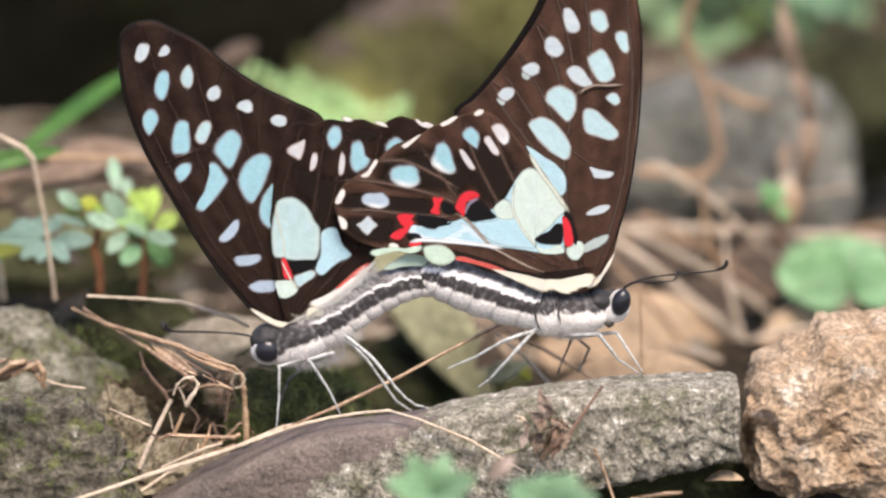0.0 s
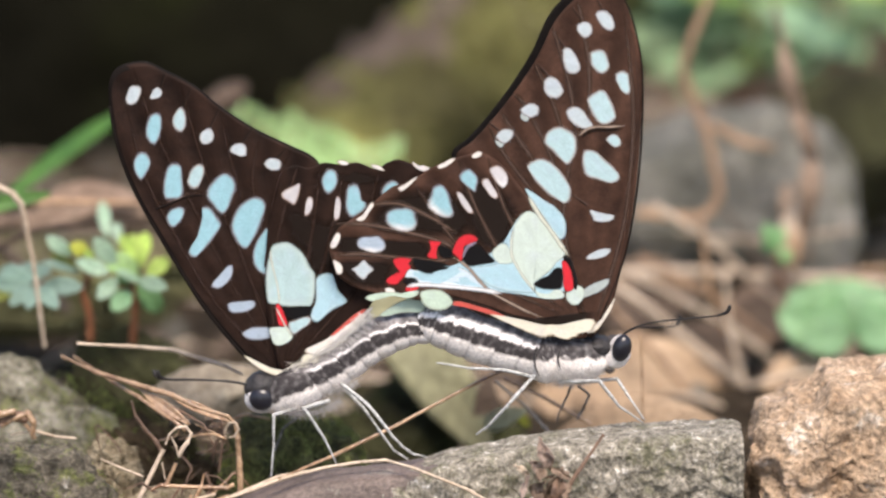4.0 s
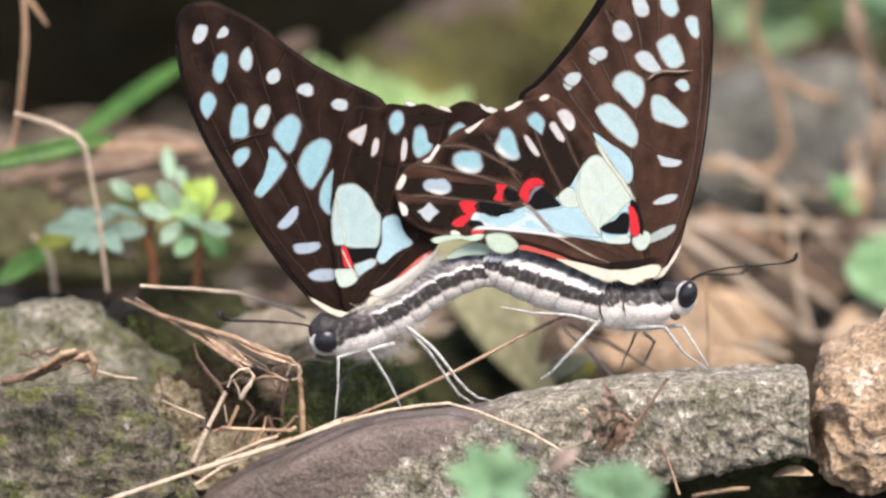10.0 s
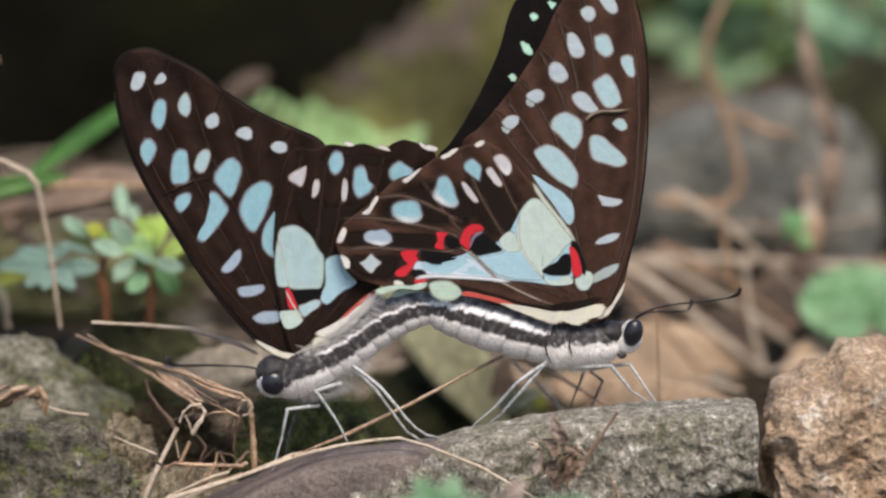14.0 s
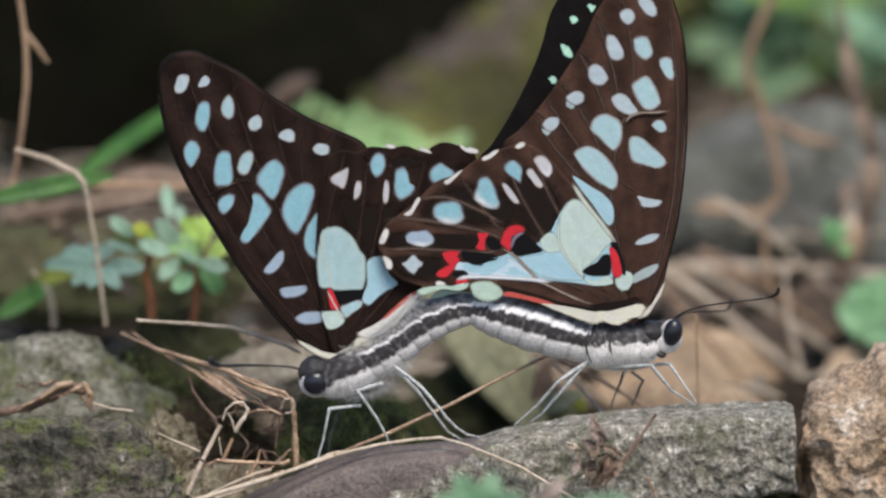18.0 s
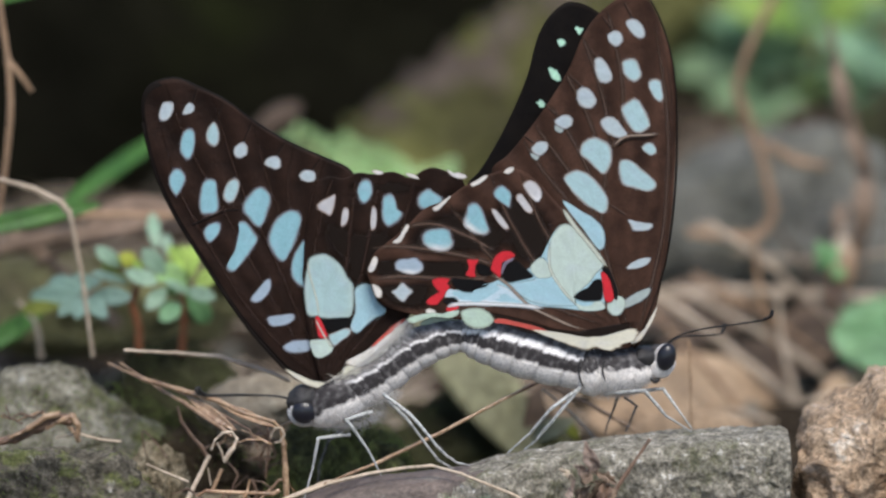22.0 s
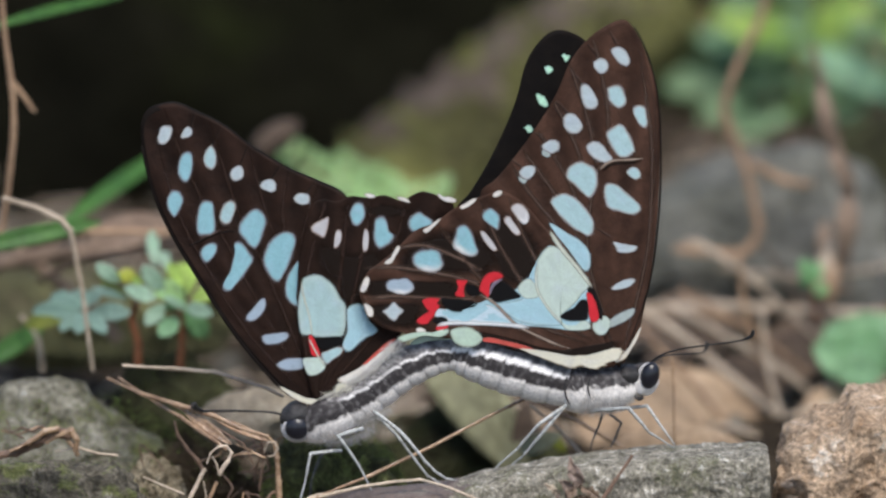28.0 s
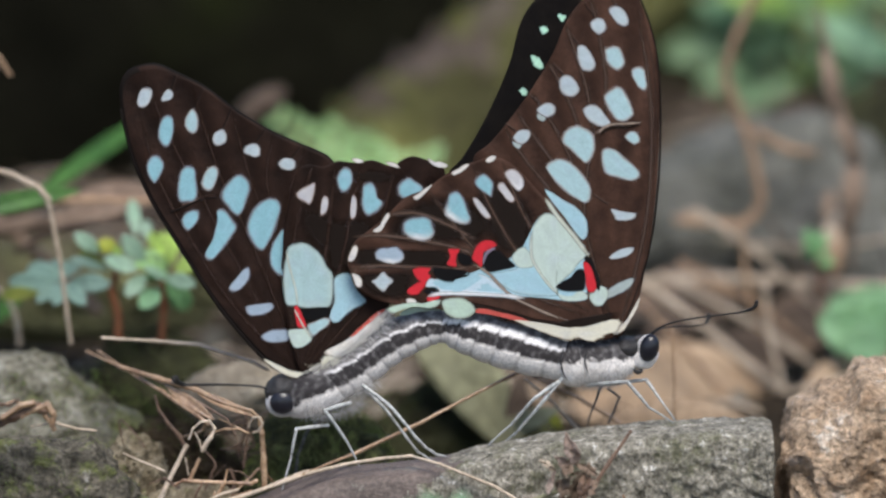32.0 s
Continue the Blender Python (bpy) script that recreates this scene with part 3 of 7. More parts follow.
stone("grey_stone", (-26.6, 34, 11.6), (9.2, 6, 5.0), 51, TAN_GREY, "flat tan grey stone behind dry twigs", detail=5, relief=0.1, grain=0.03)
lump_ = stone("earth_lump", (-35.6, 20, 1.3), (12, 8, 10), 15, LUMP, "mossy lump of earth under dry twigs, darkened as shaded hollow", "clod", detail=6, relief=0.3, grain=0.09, planes=4)
stone("soil_mound", (-32.6, 3, 1.5), (9.5, 6, 5.0), 83, PALE_SOIL, "low mound of pale crumbly soil under dry twigs", "soil", detail=6, relief=0.2, grain=0.08, planes=4)
stone("soil_mound", (-39.8, 8, 7.2), (4.2, 5, 5.5), 87, PALE_SOIL, "low mound of pale crumbly soil beside a rock", "soil", detail=6, relief=0.2, grain=0.08, planes=4)
# Added lump: its dark colour stands for the shade under the slab.
stone("earth_lump", (29, 8, -2.2), (19, 5, 6.5), 91, CLOD, "dark lump added to stand for shade under the slab", "clod", detail=5, relief=0.2, grain=0.08, planes=4)
stone("grey_boulder", (47, 130, 14.6), (24, 16, 24), 21, BOULDER, "grey weathered boulder behind dry vines", turn=(0, 10, 0), detail=5, relief=0.08, grain=0.03, cut=0.62)
stone("mossy_boulder", (72.5, 175, 17.4), (18, 14, 13), 23, CLOD, "smaller mossy boulder, shade put into its dark colour", turn=(0, -10, 0), detail=5, relief=0.08, grain=0.03, cut=0.62)
stone("dark_boulder", (-57.8, 330, 6), (78, 62, 60), 31, SHADED_ROCK, "large boulder with deep shade painted in near-black", detail=5, relief=0.12, grain=0.02, cut=0.7)
stone("dark_boulder", (25.7, 390, 5.4), (68, 60, 58), 33, SHADED_MOSS, "large mossy boulder with deep shade painted in near-black", detail=5, relief=0.12, grain=0.02, cut=0.7)
stone("mossy_boulder", (-56, 100, 13), (27, 10, 8.5), 71, MOSS_OLIVE, "low olive mossy boulder behind dry straws", detail=5, relief=0.15, grain=0.05)
stone("brown_stone", (-27.6, 120, 36.4), (4.6, 4, 2.3), 41, STONE_DIM_BROWN, "small brown stone, its colour dimmed for shade", turn=(0, -28, 0), detail=4, relief=0.1, grain=0.02)


def stiff(pts):
    """Keeps the lengths between the knees of a line straight."""
    pts = [Vector(p) for p in pts]
    out = [pts[0]]
    for a, b in zip(pts, pts[1:]):
        out += [a.lerp(b, 0.2), a.lerp(b, 0.8), b]
    return out


def thing_tube(name, pts, radii, material, label, category, group="", sides=8, rough=0.15, seed=0, n=None):
    return tagged(part(name, tube(pts, radii, sides, n, rough, seed), material, None), label, category, group)


def log():
    """A fallen log: bare bark along its upper shoulder, moss on the rest."""
    line = [(-23.9, 185, 1.7), (-16.6, 190, 7.3), (-7.8, 196, 13.7), (1.5, 203, 19.5), (10.9, 210, 25.4), (23.2, 218, 33.5), (36.2, 226, 42.8)]
    bm = bmesh.new()
    rings = tube_into(bm, line, [9, 11, 12.2, 12.6, 12.6, 12, 10], 40, 70, 0.35, 3)
    for f in bm.faces:
        c = f.calc_center_median()
        mid = min((sum((v.co for v in r), Vector()) / len(r) for r in rings[::3]), key=lambda m: (m - c).length)
        d = (c - mid).normalized()
        f.material_index = 1 if d.dot(Vector((-0.62, -0.35, 0.70)).normalized()) + 0.5 * noise.fractal(c * 0.12, 1.0, 2.0, 3) > 0.82 else 0
    return tagged(part("mossy_log", bm, [MOSS_LOG, BARK], None), "fallen log with bare brown bark and yellow-green moss", "log")


log()

# dry vines and stems


def vine(pts, r, material, label):
    thing_tube("dry_vine", pts, [0.8 * x for x in r], material, label, "vine", "dry vines", rough=0.2)


vine([(48.5, 107, 64.5), (47.3, 107, 57.8), (44.8, 107, 52.7), (43.2, 107, 48.9), (42.2, 107, 45.8), (41.8, 107, 43.1), (42.9, 107, 40.1), (44.3, 107, 36.3), (45.6, 107, 32.6), (46.6, 107, 28.1), (47.2, 107, 25.1), (46.4, 107, 22.7), (44.3, 107, 21), (40.5, 107, 21.1), (34.3, 107, 21.7)], [0.7, 0.75, 0.8, 0.85, 0.95, 0.9, 0.85, 0.9, 0.85, 0.85, 0.9, 0.95, 0.9, 0.9, 0.8], VINE, "twisted dry brown vine hanging before a boulder")
vine([(46.1, 109, 35), (48.5, 109, 33.4), (51.7, 109, 31.9), (55.6, 109, 31.3)], [0.8, 0.9, 0.9, 0.7], VINE, "short side shoot of a dry vine")
vine([(55.2, 106, 53.7), (56.8, 106, 47.7), (57.4, 106, 44.3), (59.1, 106, 39), (60.1, 106, 34), (60.8, 106, 26.4), (60.9, 106, 20.3), (60.8, 106, 13.8)], [0.5, 0.6, 0.7, 0.6, 0.6, 0.5, 0.5, 0.4], LITTER, "brown dry upright stem")
vine([(57.4, 109, 39.5), (58.7, 109, 35.2), (60.5, 109, 30.1), (60.1, 109, 24), (59.4, 109, 18), (57.8, 109, 13.2)], [0.5, 0.7, 0.8, 0.7, 0.7, 0.5], VINE, "brown dry upright stem")
vine([(-63.1, 45, 75.5), (-62.9, 45, 67.3), (-61.9, 45, 58.4), (-61.7, 45, 51.8), (-62.8, 45, 42), (-63.9, 45, 36.2)], [0.42, 0.45, 0.5, 0.52, 0.45, 0.42], VINE, "slender dry brown vine")
vine([(-62.4, 47, 58.8), (-60.5, 47, 56.4), (-58.8, 47, 53.9)], [0.5, 0.5, 0.3], VINE, "broken shoot of a dry vine")
vine(stiff([(-62.2, 30, 44.8), (-57.4, 30, 43.4), (-54, 30, 41.6), (-52.7, 30, 40.1), (-51.2, 30, 32), (-49.8, 30, 19.8)]), [0.42, 0.42, 0.45, 0.5, 0.5, 0.55, 0.6, 0.6, 0.62, 0.6, 0.45, 0.42, 0.4, 0.38, 0.36, 0.35], STRAW_PALE, "bent dry grass stalk")
vine([(31.6, 18, 24.8), (31.8, 18, 19.3), (32, 18, 12)], [0.14, 0.16, 0.16], STRAW, "thin upright straw-coloured stalk")

# straws strewn behind the butterflies


def straw(pts, r, material):
    thing_tube("dry_straw", pts, [0.56 * x for x in r], material, "dry straw-coloured grass stalk lying on the ground", "straw", "dry straws", sides=7, rough=0.2)


straw([(25.7, 105, 12.4), (40.5, 105, 13.1), (55.3, 105, 12.4), (74.5, 105, 10.9)], [1.2, 1.4, 1.4, 1.3], STRAW_PALE)
straw([(33.3, 120, 8.1), (54.5, 120, 8.1), (75.7, 120, 10)], [0.8, 0.9, 0.8], STRAW)
straw([(26.5, 88, 17.5), (34.7, 88, 12.3), (44.1, 88, 4.4), (54.5, 88, -4)], [1.0, 1.3, 1.4, 1.0], STRAW_PALE)
straw([(31.5, 95, 16), (41.8, 95, 10.7), (50.5, 95, 5.4), (56.6, 95, 0.1)], [0.7, 0.9, 0.9, 0.8], STRAW_PALE)
straw([(28.4, 80, 15), (35.2, 80, 8), (43, 80, -1.6)], [0.6, 0.8, 0.7], STRAW)
straw([(46.8, 84, 17.6), (47.7, 84, 8.8), (50.8, 84, -2.5)], [0.7, 0.8, 0.7], STRAW_PALE)
straw([(35.7, 96, 25.4), (40.9, 96, 22.8), (47.8, 96, 18.4)], [0.7, 0.8, 0.6], STRAW_PALE)
straw([(37.2, 96, 25.6), (47.3, 96, 17.9), (59.2, 96, 6.8)], [0.5, 0.65, 0.5], STRAW_PALE)
straw([(34.6, 90, 19.1), (47.1, 90, 11.5), (54.7, 90, 5.6)], [0.5, 0.65, 0.5], VINE)
straw([(43.5, 86, 25.1), (44.4, 86, 16.6), (47, 86, 8.2)], [0.5, 0.65, 0.5], STRAW)
straw([(41.2, 112, 17.9), (54, 112, 16.3), (68.3, 112, 18)], [0.5, 0.65, 0.5], STRAW_PALE)
straw([(39.2, 100, 10.1), (49.2, 100, 13.6), (60.1, 100, 17.1)], [0.5, 0.65, 0.5], BROWN_LEAF)
straw([(36.1, 84, 17), (43.5, 84, 15), (52.7, 84, 8.6)], [0.5, 0.65, 0.5], VINE)
straw([(47.8, 108, 22.3), (53, 108, 14.5), (56.5, 108, 8.4)], [0.5, 0.65, 0.5], BROWN_LEAF)
straw([(-61.3, 60, 33), (-51.4, 60, 34), (-37.4, 60, 33.7)], [0.6, 0.8, 0.7], VINE)
straw([(-67.5, 75, 25.6), (-55.7, 75, 28.1), (-37.2, 75, 28.8)], [2.0, 2.3, 2.0], LITTER)
straw([(-59.2, 52, 28), (-50.9, 52, 31.8), (-37.1, 52, 33)], [0.6, 0.8, 0.6], BROWN_LEAF)
straw([(-61.4, 48, 23.9), (-59, 48, 20.6), (-58.3, 48, 15.5)], [0.6, 0.7, 0.7], STRAW_PALE)
straw([(-68.6, 80, 30.5), (-56.1, 80, 20.2), (-49.4, 80, 13.2)], [1.6, 1.8, 1.6], LITTER)

# twigs in front


def twig(pts, r, material, label):
    thing_tube("dry_twig", stiff(pts), [0.9 * x * k for x in r for k in (1, 0.92, 0.92)][:-2], material, label, "twig", "dry twigs", rough=0.2, n=12 * len(pts))


twig([(-46.6, 14, 22.5), (-41.8, 9, 21.5), (-36.7, 5, 20.9), (-31.3, 2, 20), (-27.9, 0, 18.8), (-23.9, -2, 18.1), (-22.8, -2, 16.9), (-22.6, -2, 15.1), (-22.4, -2, 11.7), (-22.3, -2, 7.7)], [0.25, 0.42, 0.46, 0.42, 0.30, 0.30, 0.42, 0.46, 0.51, 0.51], STRAW, "bent straw-coloured twig with a sharp knee")
twig([(-45, 13, 22.8), (-39.1, 8, 20.1), (-35.9, 4, 19.3), (-32.8, 1, 17.8), (-30.9, -1, 17.1), (-29.4, -2, 16.1)], [0.21, 0.34, 0.38, 0.34, 0.34, 0.25], STRAW, "slanting straw-coloured twig in a tangle")
twig([(-39.1, 8, 20.8), (-35.2, 5, 19.8), (-31.3, 2, 18.4), (-28.3, 0, 17.2)], [0.13, 0.21, 0.21, 0.17], TWIG, "thin brown stalk among twigs")
twig([(-36.7, 1, 19.5), (-36.2, 1, 17.4), (-34.9, 1, 15.5), (-33.6, 1, 14), (-32.8, 1, 12.4)], [0.21, 0.30, 0.34, 0.38, 0.34], TWIG, "drooping crooked brown twig")
twig([(-32.5, 0, 13.1), (-33.8, -0.8, 10.6), (-35, -1.5, 8.3), (-36, -2.2, 6.2), (-36.8, -3, 4.2)], [0.34, 0.38, 0.42, 0.42, 0.42], STRAW_PALE, "pale broken straw leaning in a tangle")
twig([(-32.1, -3, 14.5), (-31.6, -3, 15.9), (-30.6, -3, 16.8), (-29.4, -3, 17), (-28.7, -3, 16), (-29.2, -3, 14.8), (-29.9, -3, 13.9), (-30.4, -3, 12.8)], [0.13, 0.17, 0.21, 0.21, 0.25, 0.38, 0.38, 0.21], STRAW_PALE, "curled pale dry tendril")
twig([(-31.4, -2, 15.3), (-30.8, -2, 14.1), (-30.5, -2, 12.9)], [0.14, 0.19, 0.14], STRAW_PALE, "thin pale straw among twigs")
twig([(-30.8, -2, 11.7), (-31.5, -2, 10.1), (-32.2, -2, 8.6)], [0.30, 0.34, 0.34], STRAW, "short straw among twigs")
twig([(-32.7, -1, 11.6), (-32.3, -1, 9.2)], [0.11, 0.11], STRAW_PALE, "thin pale straw among twigs")
twig([(-34.2, -4, 8.5), (-32.8, -4, 9.2), (-29.7, -4, 9), (-26.6, -4, 8.9), (-24, -4, 8.8), (-23.1, -4, 9.3)], [0.25, 0.34, 0.34, 0.34, 0.34, 0.21], STRAW, "straw-coloured twig lying flat")
twig([(-27, -5, 11), (-27.4, -5, 9.2), (-28.3, -5, 7.4), (-28.9, -5, 6.4)], [0.21, 0.34, 0.30, 0.21], STRAW, "short crooked straw among twigs")
twig([(-27, -5, 10.9), (-25.2, -5, 10.6), (-23.8, -5, 9.4)], [0.10, 0.13, 0.10], TWIG, "thin curved brown tendril")
twig([(-33.7, -6, 5.2), (-30.4, -6, 6.7), (-27.4, -6, 8), (-25.4, -6, 8.5)], [0.17, 0.25, 0.25, 0.17], STRAW_PALE, "short pale straw among twigs")
twig([(-30.6, -3, 17.9), (-28.6, -3, 18.1), (-27.1, -3, 17.3), (-26.3, -3, 15.7), (-25.8, -3, 14.4)], [0.08, 0.14, 0.14, 0.13, 0.08], TWIG, "curled brown dry tendril")
twig([(-29.4, -3, 15.3), (-27.5, -3, 15.9), (-25.6, -3, 15.9), (-24.3, -3, 15.3)], [0.08, 0.14, 0.14, 0.08], STRAW, "thin curled straw among twigs")
twig([(-28.2, -2, 17), (-26, -2, 16), (-24.1, -2, 15)], [0.08, 0.13, 0.08], STRAW, "thin curled straw among twigs")
twig([(-24.3, -4, 16.3), (-23.7, -4, 17.7), (-22.8, -4, 17.7), (-22.4, -4, 16.8), (-23, -4, 15.8), (-23.7, -4, 15.7)], [0.10, 0.17, 0.20, 0.19, 0.17, 0.10], STRAW_PALE, "curled pale dry tendril")
twig([(-24.9, 2, 16.7), (-24.6, 2, 14.5), (-25, 2, 11.4), (-25.2, 2, 9.4)], [0.17, 0.21, 0.21, 0.17], TWIG, "upright brown twig in a tangle")
twig([(-40.6, -6, 13.4), (-37.8, -6, 12.1), (-35, -6, 10.9)], [0.15, 0.21, 0.17], STRAW_PALE, "thin pale straw over soil")
twig([(-37.3, -4, 8.8), (-35.3, -4, 9.5), (-33.3, -4, 8.2)], [0.13, 0.21, 0.17], TWIG, "short dark twig on soil")
twig([(-31.5, -5, 5.2), (-31.1, -5, 7.8), (-30.2, -5, 9.2)], [0.17, 0.21, 0.17], TWIG, "short dark twig on soil")
twig([(-26, -4, 6.2), (-26.6, -4, 7.9), (-26, -4, 9.4)], [0.14, 0.17, 0.14], TWIG, "short dark twig on soil")
twig([(-30, -7, 6.2), (-27, -7, 7.4), (-23.7, -7, 8.6)], [0.21, 0.25, 0.21], STRAW, "straw-coloured twig against the slab")
twig([(-44.3, 10, 25.2), (-37.7, 10, 24.8), (-31.5, 10, 24.3), (-24.5, 10, 22), (-22.1, 10, 20.8)], [0.25, 0.34, 0.34, 0.3, 0.2], STRAW_PALE, "thin pale straw among twigs")
twig([(-49.9, -24, 3.6), (-45.5, -22, 4.6), (-34.8, -15, 6.6), (-25.1, -10.5, 8.6), (-16.2, -7.5, 11.1), (-11, -5.5, 11.9), (-6.4, -5, 12.5), (-3, -6, 13), (0.8, -9.6, 12.8), (7.7, -10.8, 10.2), (15.3, -11.4, 5.8)], [0.3, 0.4, 0.44, 0.34, 0.3, 0.28, 0.26, 0.26, 0.26, 0.26, 0.22], STRAW_PALE, "long pale straw lying along the slab")
twig([(-17.1, -8, 11), (-14.1, -5, 11.6), (-10.3, -1, 12.2), (-1.8, -0.5, 16.2), (6.6, 1, 20.4), (11.7, 5, 22), (16, 10, 22.7)], [0.2, 0.26, 0.3, 0.28, 0.26, 0.24, 0.2], STRAW, "long thin straw leaning behind the slab")
twig([(-37.1, -8, 1.9), (-32.5, -8, 5.1), (-24.1, -5, 7.6), (-17.2, -3, 10.1), (-13.4, -2, 10.5)], [0.3, 0.32, 0.3, 0.26, 0.2], STRAW_PALE, "thin straw on the slab's edge")
twig([(11.8, 12, 19.2), (15.7, 12, 15.9), (18.5, 12, 12.7), (20.1, 12, 10.3)], [0.25, 0.3, 0.3, 0.3], STRAW_PALE, "pale straw behind the slab")
twig([(13, 14, 19.1), (18.5, 14, 16.4), (24.8, 14, 12.6)], [0.25, 0.3, 0.3], STRAW, "thin straw behind the slab")
twig([(-60.6, -18, 18.9), (-56.8, -18, 19.7), (-53.9, -18, 21.1), (-51.5, -18, 22.4), (-49.1, -18, 22)], [0.7, 0.85, 1.0, 0.95, 0.5], TWIG, "dry brown root fragment on a rock")
twig([(-57.5, -19, 20), (-55.1, -19, 21.1), (-52.6, -19, 22.8), (-50.8, -19, 23.2)], [0.3, 0.5, 0.55, 0.35], STRAW, "peeling strip of bark on a rock")
twig([(-52.7, -18.5, 21.1), (-51.2, -18.5, 22), (-49.3, -18.5, 22.8), (-48.5, -18.5, 21.4), (-48.8, -18.5, 19.8)], [0.35, 0.5, 0.55, 0.45, 0.3], STRAW, "crooked root fragment on a rock")
twig([(-58.4, -17.5, 22.9), (-57.4, -17.5, 22.2), (-56, -17.5, 22.9), (-54.4, -17.5, 22.4), (-53, -17.5, 23.3)], [0.12, 0.16, 0.2, 0.2, 0.14], TWIG, "thin curled root on a rock")
twig([(-57.9, -18, 24.2), (-57.4, -18, 22.5), (-55.7, -18, 21.6)], [0.1, 0.15, 0.15], TWIG, "thin upright rootlet on a rock")
twig([(-52.1, -18, 22), (-50, -18, 21.7), (-48.8, -18, 20.2), (-48.5, -18, 19.2)], [0.25, 0.4, 0.45, 0.3], STRAW, "short broken straw on a rock")
twig([(-51.6, -17, 19.5), (-48.6, -17, 20.1), (-45.9, -17, 19.3), (-43.1, -17, 19)], [0.15, 0.2, 0.2, 0.12], STRAW_PALE, "thin pale straw on a rock")
twig([(-58.7, -17, 22.4), (-56.5, -17, 21.9), (-53.8, -17, 22.9), (-51.6, -17, 22.4)], [0.12, 0.18, 0.18, 0.12], STRAW, "thin curled straw on a rock")
twig([(25.5, -12, 17.9), (23.2, -12, 14.4), (21, -12, 11)], [0.27, 0.36, 0.33], VINE_DARK, "short brown twig leaning on the slab")
twig([(24.5, -10.4, 8.9), (26, -11, 5.5), (27.1, -12, 2.2)], [0.2, 0.25, 0.25], STRAW, "thin straw leaning on the slab")
thing_tube("dry_twig", stiff([(28.9, -6, 0.4), (33.1, -6, 1.2), (36.6, -6, 1.5)]), [0.3, 0.4, 0.4, 0.4, 0.3], STRAW, "pale straw lying under the slab", "twig", "dry twigs", rough=0.4, n=14)


def withered():
    """A withered flower head: papery scraps round a tangle of stalks."""
    root = base("withered_head", (17.9, -12.0, 11.5), "withered papery brown flower head against the slab", "plant")
    for k, (a, b, w, m) in enumerate((((0.6, -1.0, 1.9), (-1.0, -2.0, 6.7), 1.51, WITHERED),
                              ((-0.4, -2.0, 1.8), (-2.0, -3.0, 3.7), 1.06, WITHERED),
                              ((-2.4, -3.0, 1.6), (-4.2, -4.0, 3.5), 0.90, STRAW_PALE),
                              ((-2.2, -1.0, 1.3), (-3.2, -5.0, -0.8), 0.75, WITHERED),
                              ((0.6, -2.0, 2.6), (3.2, -2.0, 0.9), 1.13, LITTER),
                              ((1.7, -3.0, 1.8), (-0.6, -3.0, -3.3), 1.66, BROWN_LEAF),
                              ((2.2, -1.0, 1.6), (0.9, -4.0, -2.6), 1.36, TWIG),
                              ((2.9, -2.0, 0.7), (2.4, -5.0, -1.0), 0.90, LITTER),
                              ((0.2, -3.0, 0.9), (-2.1, -2.0, -0.8), 1.06, LITTER),
                              ((0.7, -1.0, 0.9), (2.0, -3.0, 1.2), 0.60, STRAW_PALE),
                              ((-0.8, -2.0, 0.1), (-1.5, -4.0, -2.3), 1.06, BROWN_LEAF),
                              ((-0.1, -3.0, 2.6), (-1.2, -5.0, 1.5), 1.21, LITTER))):
        bm = blade(a, b, 1.15 * w, bend=0.15 * (-1) ** k, fold=0.8, n=16, thick=0.06)
        for v in bm.verts:
            v.co += noise.noise_vector(v.co * 1.3) * 0.42 + noise.noise_vector(v.co * 3.5) * 0.2
        part("bract", bm, m, root)
    rnd = random.Random(19)
    for k in range(16):
        a = Vector((rnd.gauss(0.5, 1.4), rnd.uniform(-2.4, -0.6), rnd.gauss(0.2, 1.8)))
        d = Vector((rnd.gauss(0, 1), rnd.gauss(0, 0.4), rnd.gauss(0, 1))).normalized() * rnd.uniform(0.5, 1.6)
        part("shred", blade(a, a + d, rnd.uniform(0.2, 0.45), bend=0.3, fold=0.8, n=6, thick=0.05), rnd.choice((WITHERED, TWIG, LITTER, STRAW_PALE, BROWN_LEAF)), root)
    for pts, r, m in (([(-5.5, -2.0, -2.5), (-1.9, -2.0, -1.2), (0.9, -2.0, 0.1)], 0.30, PALE_LEAF),
                        ([(-1.0, -2.0, -3.1), (-1.5, -2.0, -4.4), (-1.9, -2.0, -5.2)], 0.23, STRAW_PALE),
                        ([(0.0, -2.0, -3.1), (0.5, -2.0, -4.4), (1.0, -2.0, -5.2)], 0.23, STRAW_PALE),
                        ([(1.8, -2.0, 1.1), (2.7, -2.0, -0.0), (3.0, -2.0, -0.8)], 0.30, TWIG)):
        part("stalk", tube(pts, [r, r, 0.6 * r], 7, None, 0.3), m, root)


withered()
rnd_ = random.Random(77)
for k in range(16):
    a = Vector((-32, 4, 10.4)) + Vector((rnd_.uniform(-7.5, 8), rnd_.uniform(-4, 9), rnd_.uniform(-4, 6)))
    d = Vector((rnd_.gauss(0, 1), rnd_.gauss(0, 0.5), rnd_.gauss(0, 0.9))).normalized()
    b = a + d * rnd_.uniform(2, 5)
    c = b + (d + Vector((rnd_.gauss(0, 0.9), rnd_.gauss(0, 0.5), rnd_.gauss(0, 0.9)))).normalized() * rnd_.uniform(1.5, 4)
    w = rnd_.uniform(0.1, 0.2)
    thing_tube("dry_twig", (a, a.lerp(b, 0.55) + Vector((0.25, 0, 0.3)), b, c), [w, w, w * 1.1, w * 0.6], rnd_.choice((TWIG, TWIG, STRAW)), "short dry twig in a tangle", "twig", "dry twigs", sides=6, rough=0.4, n=16)

# loose dry leaves


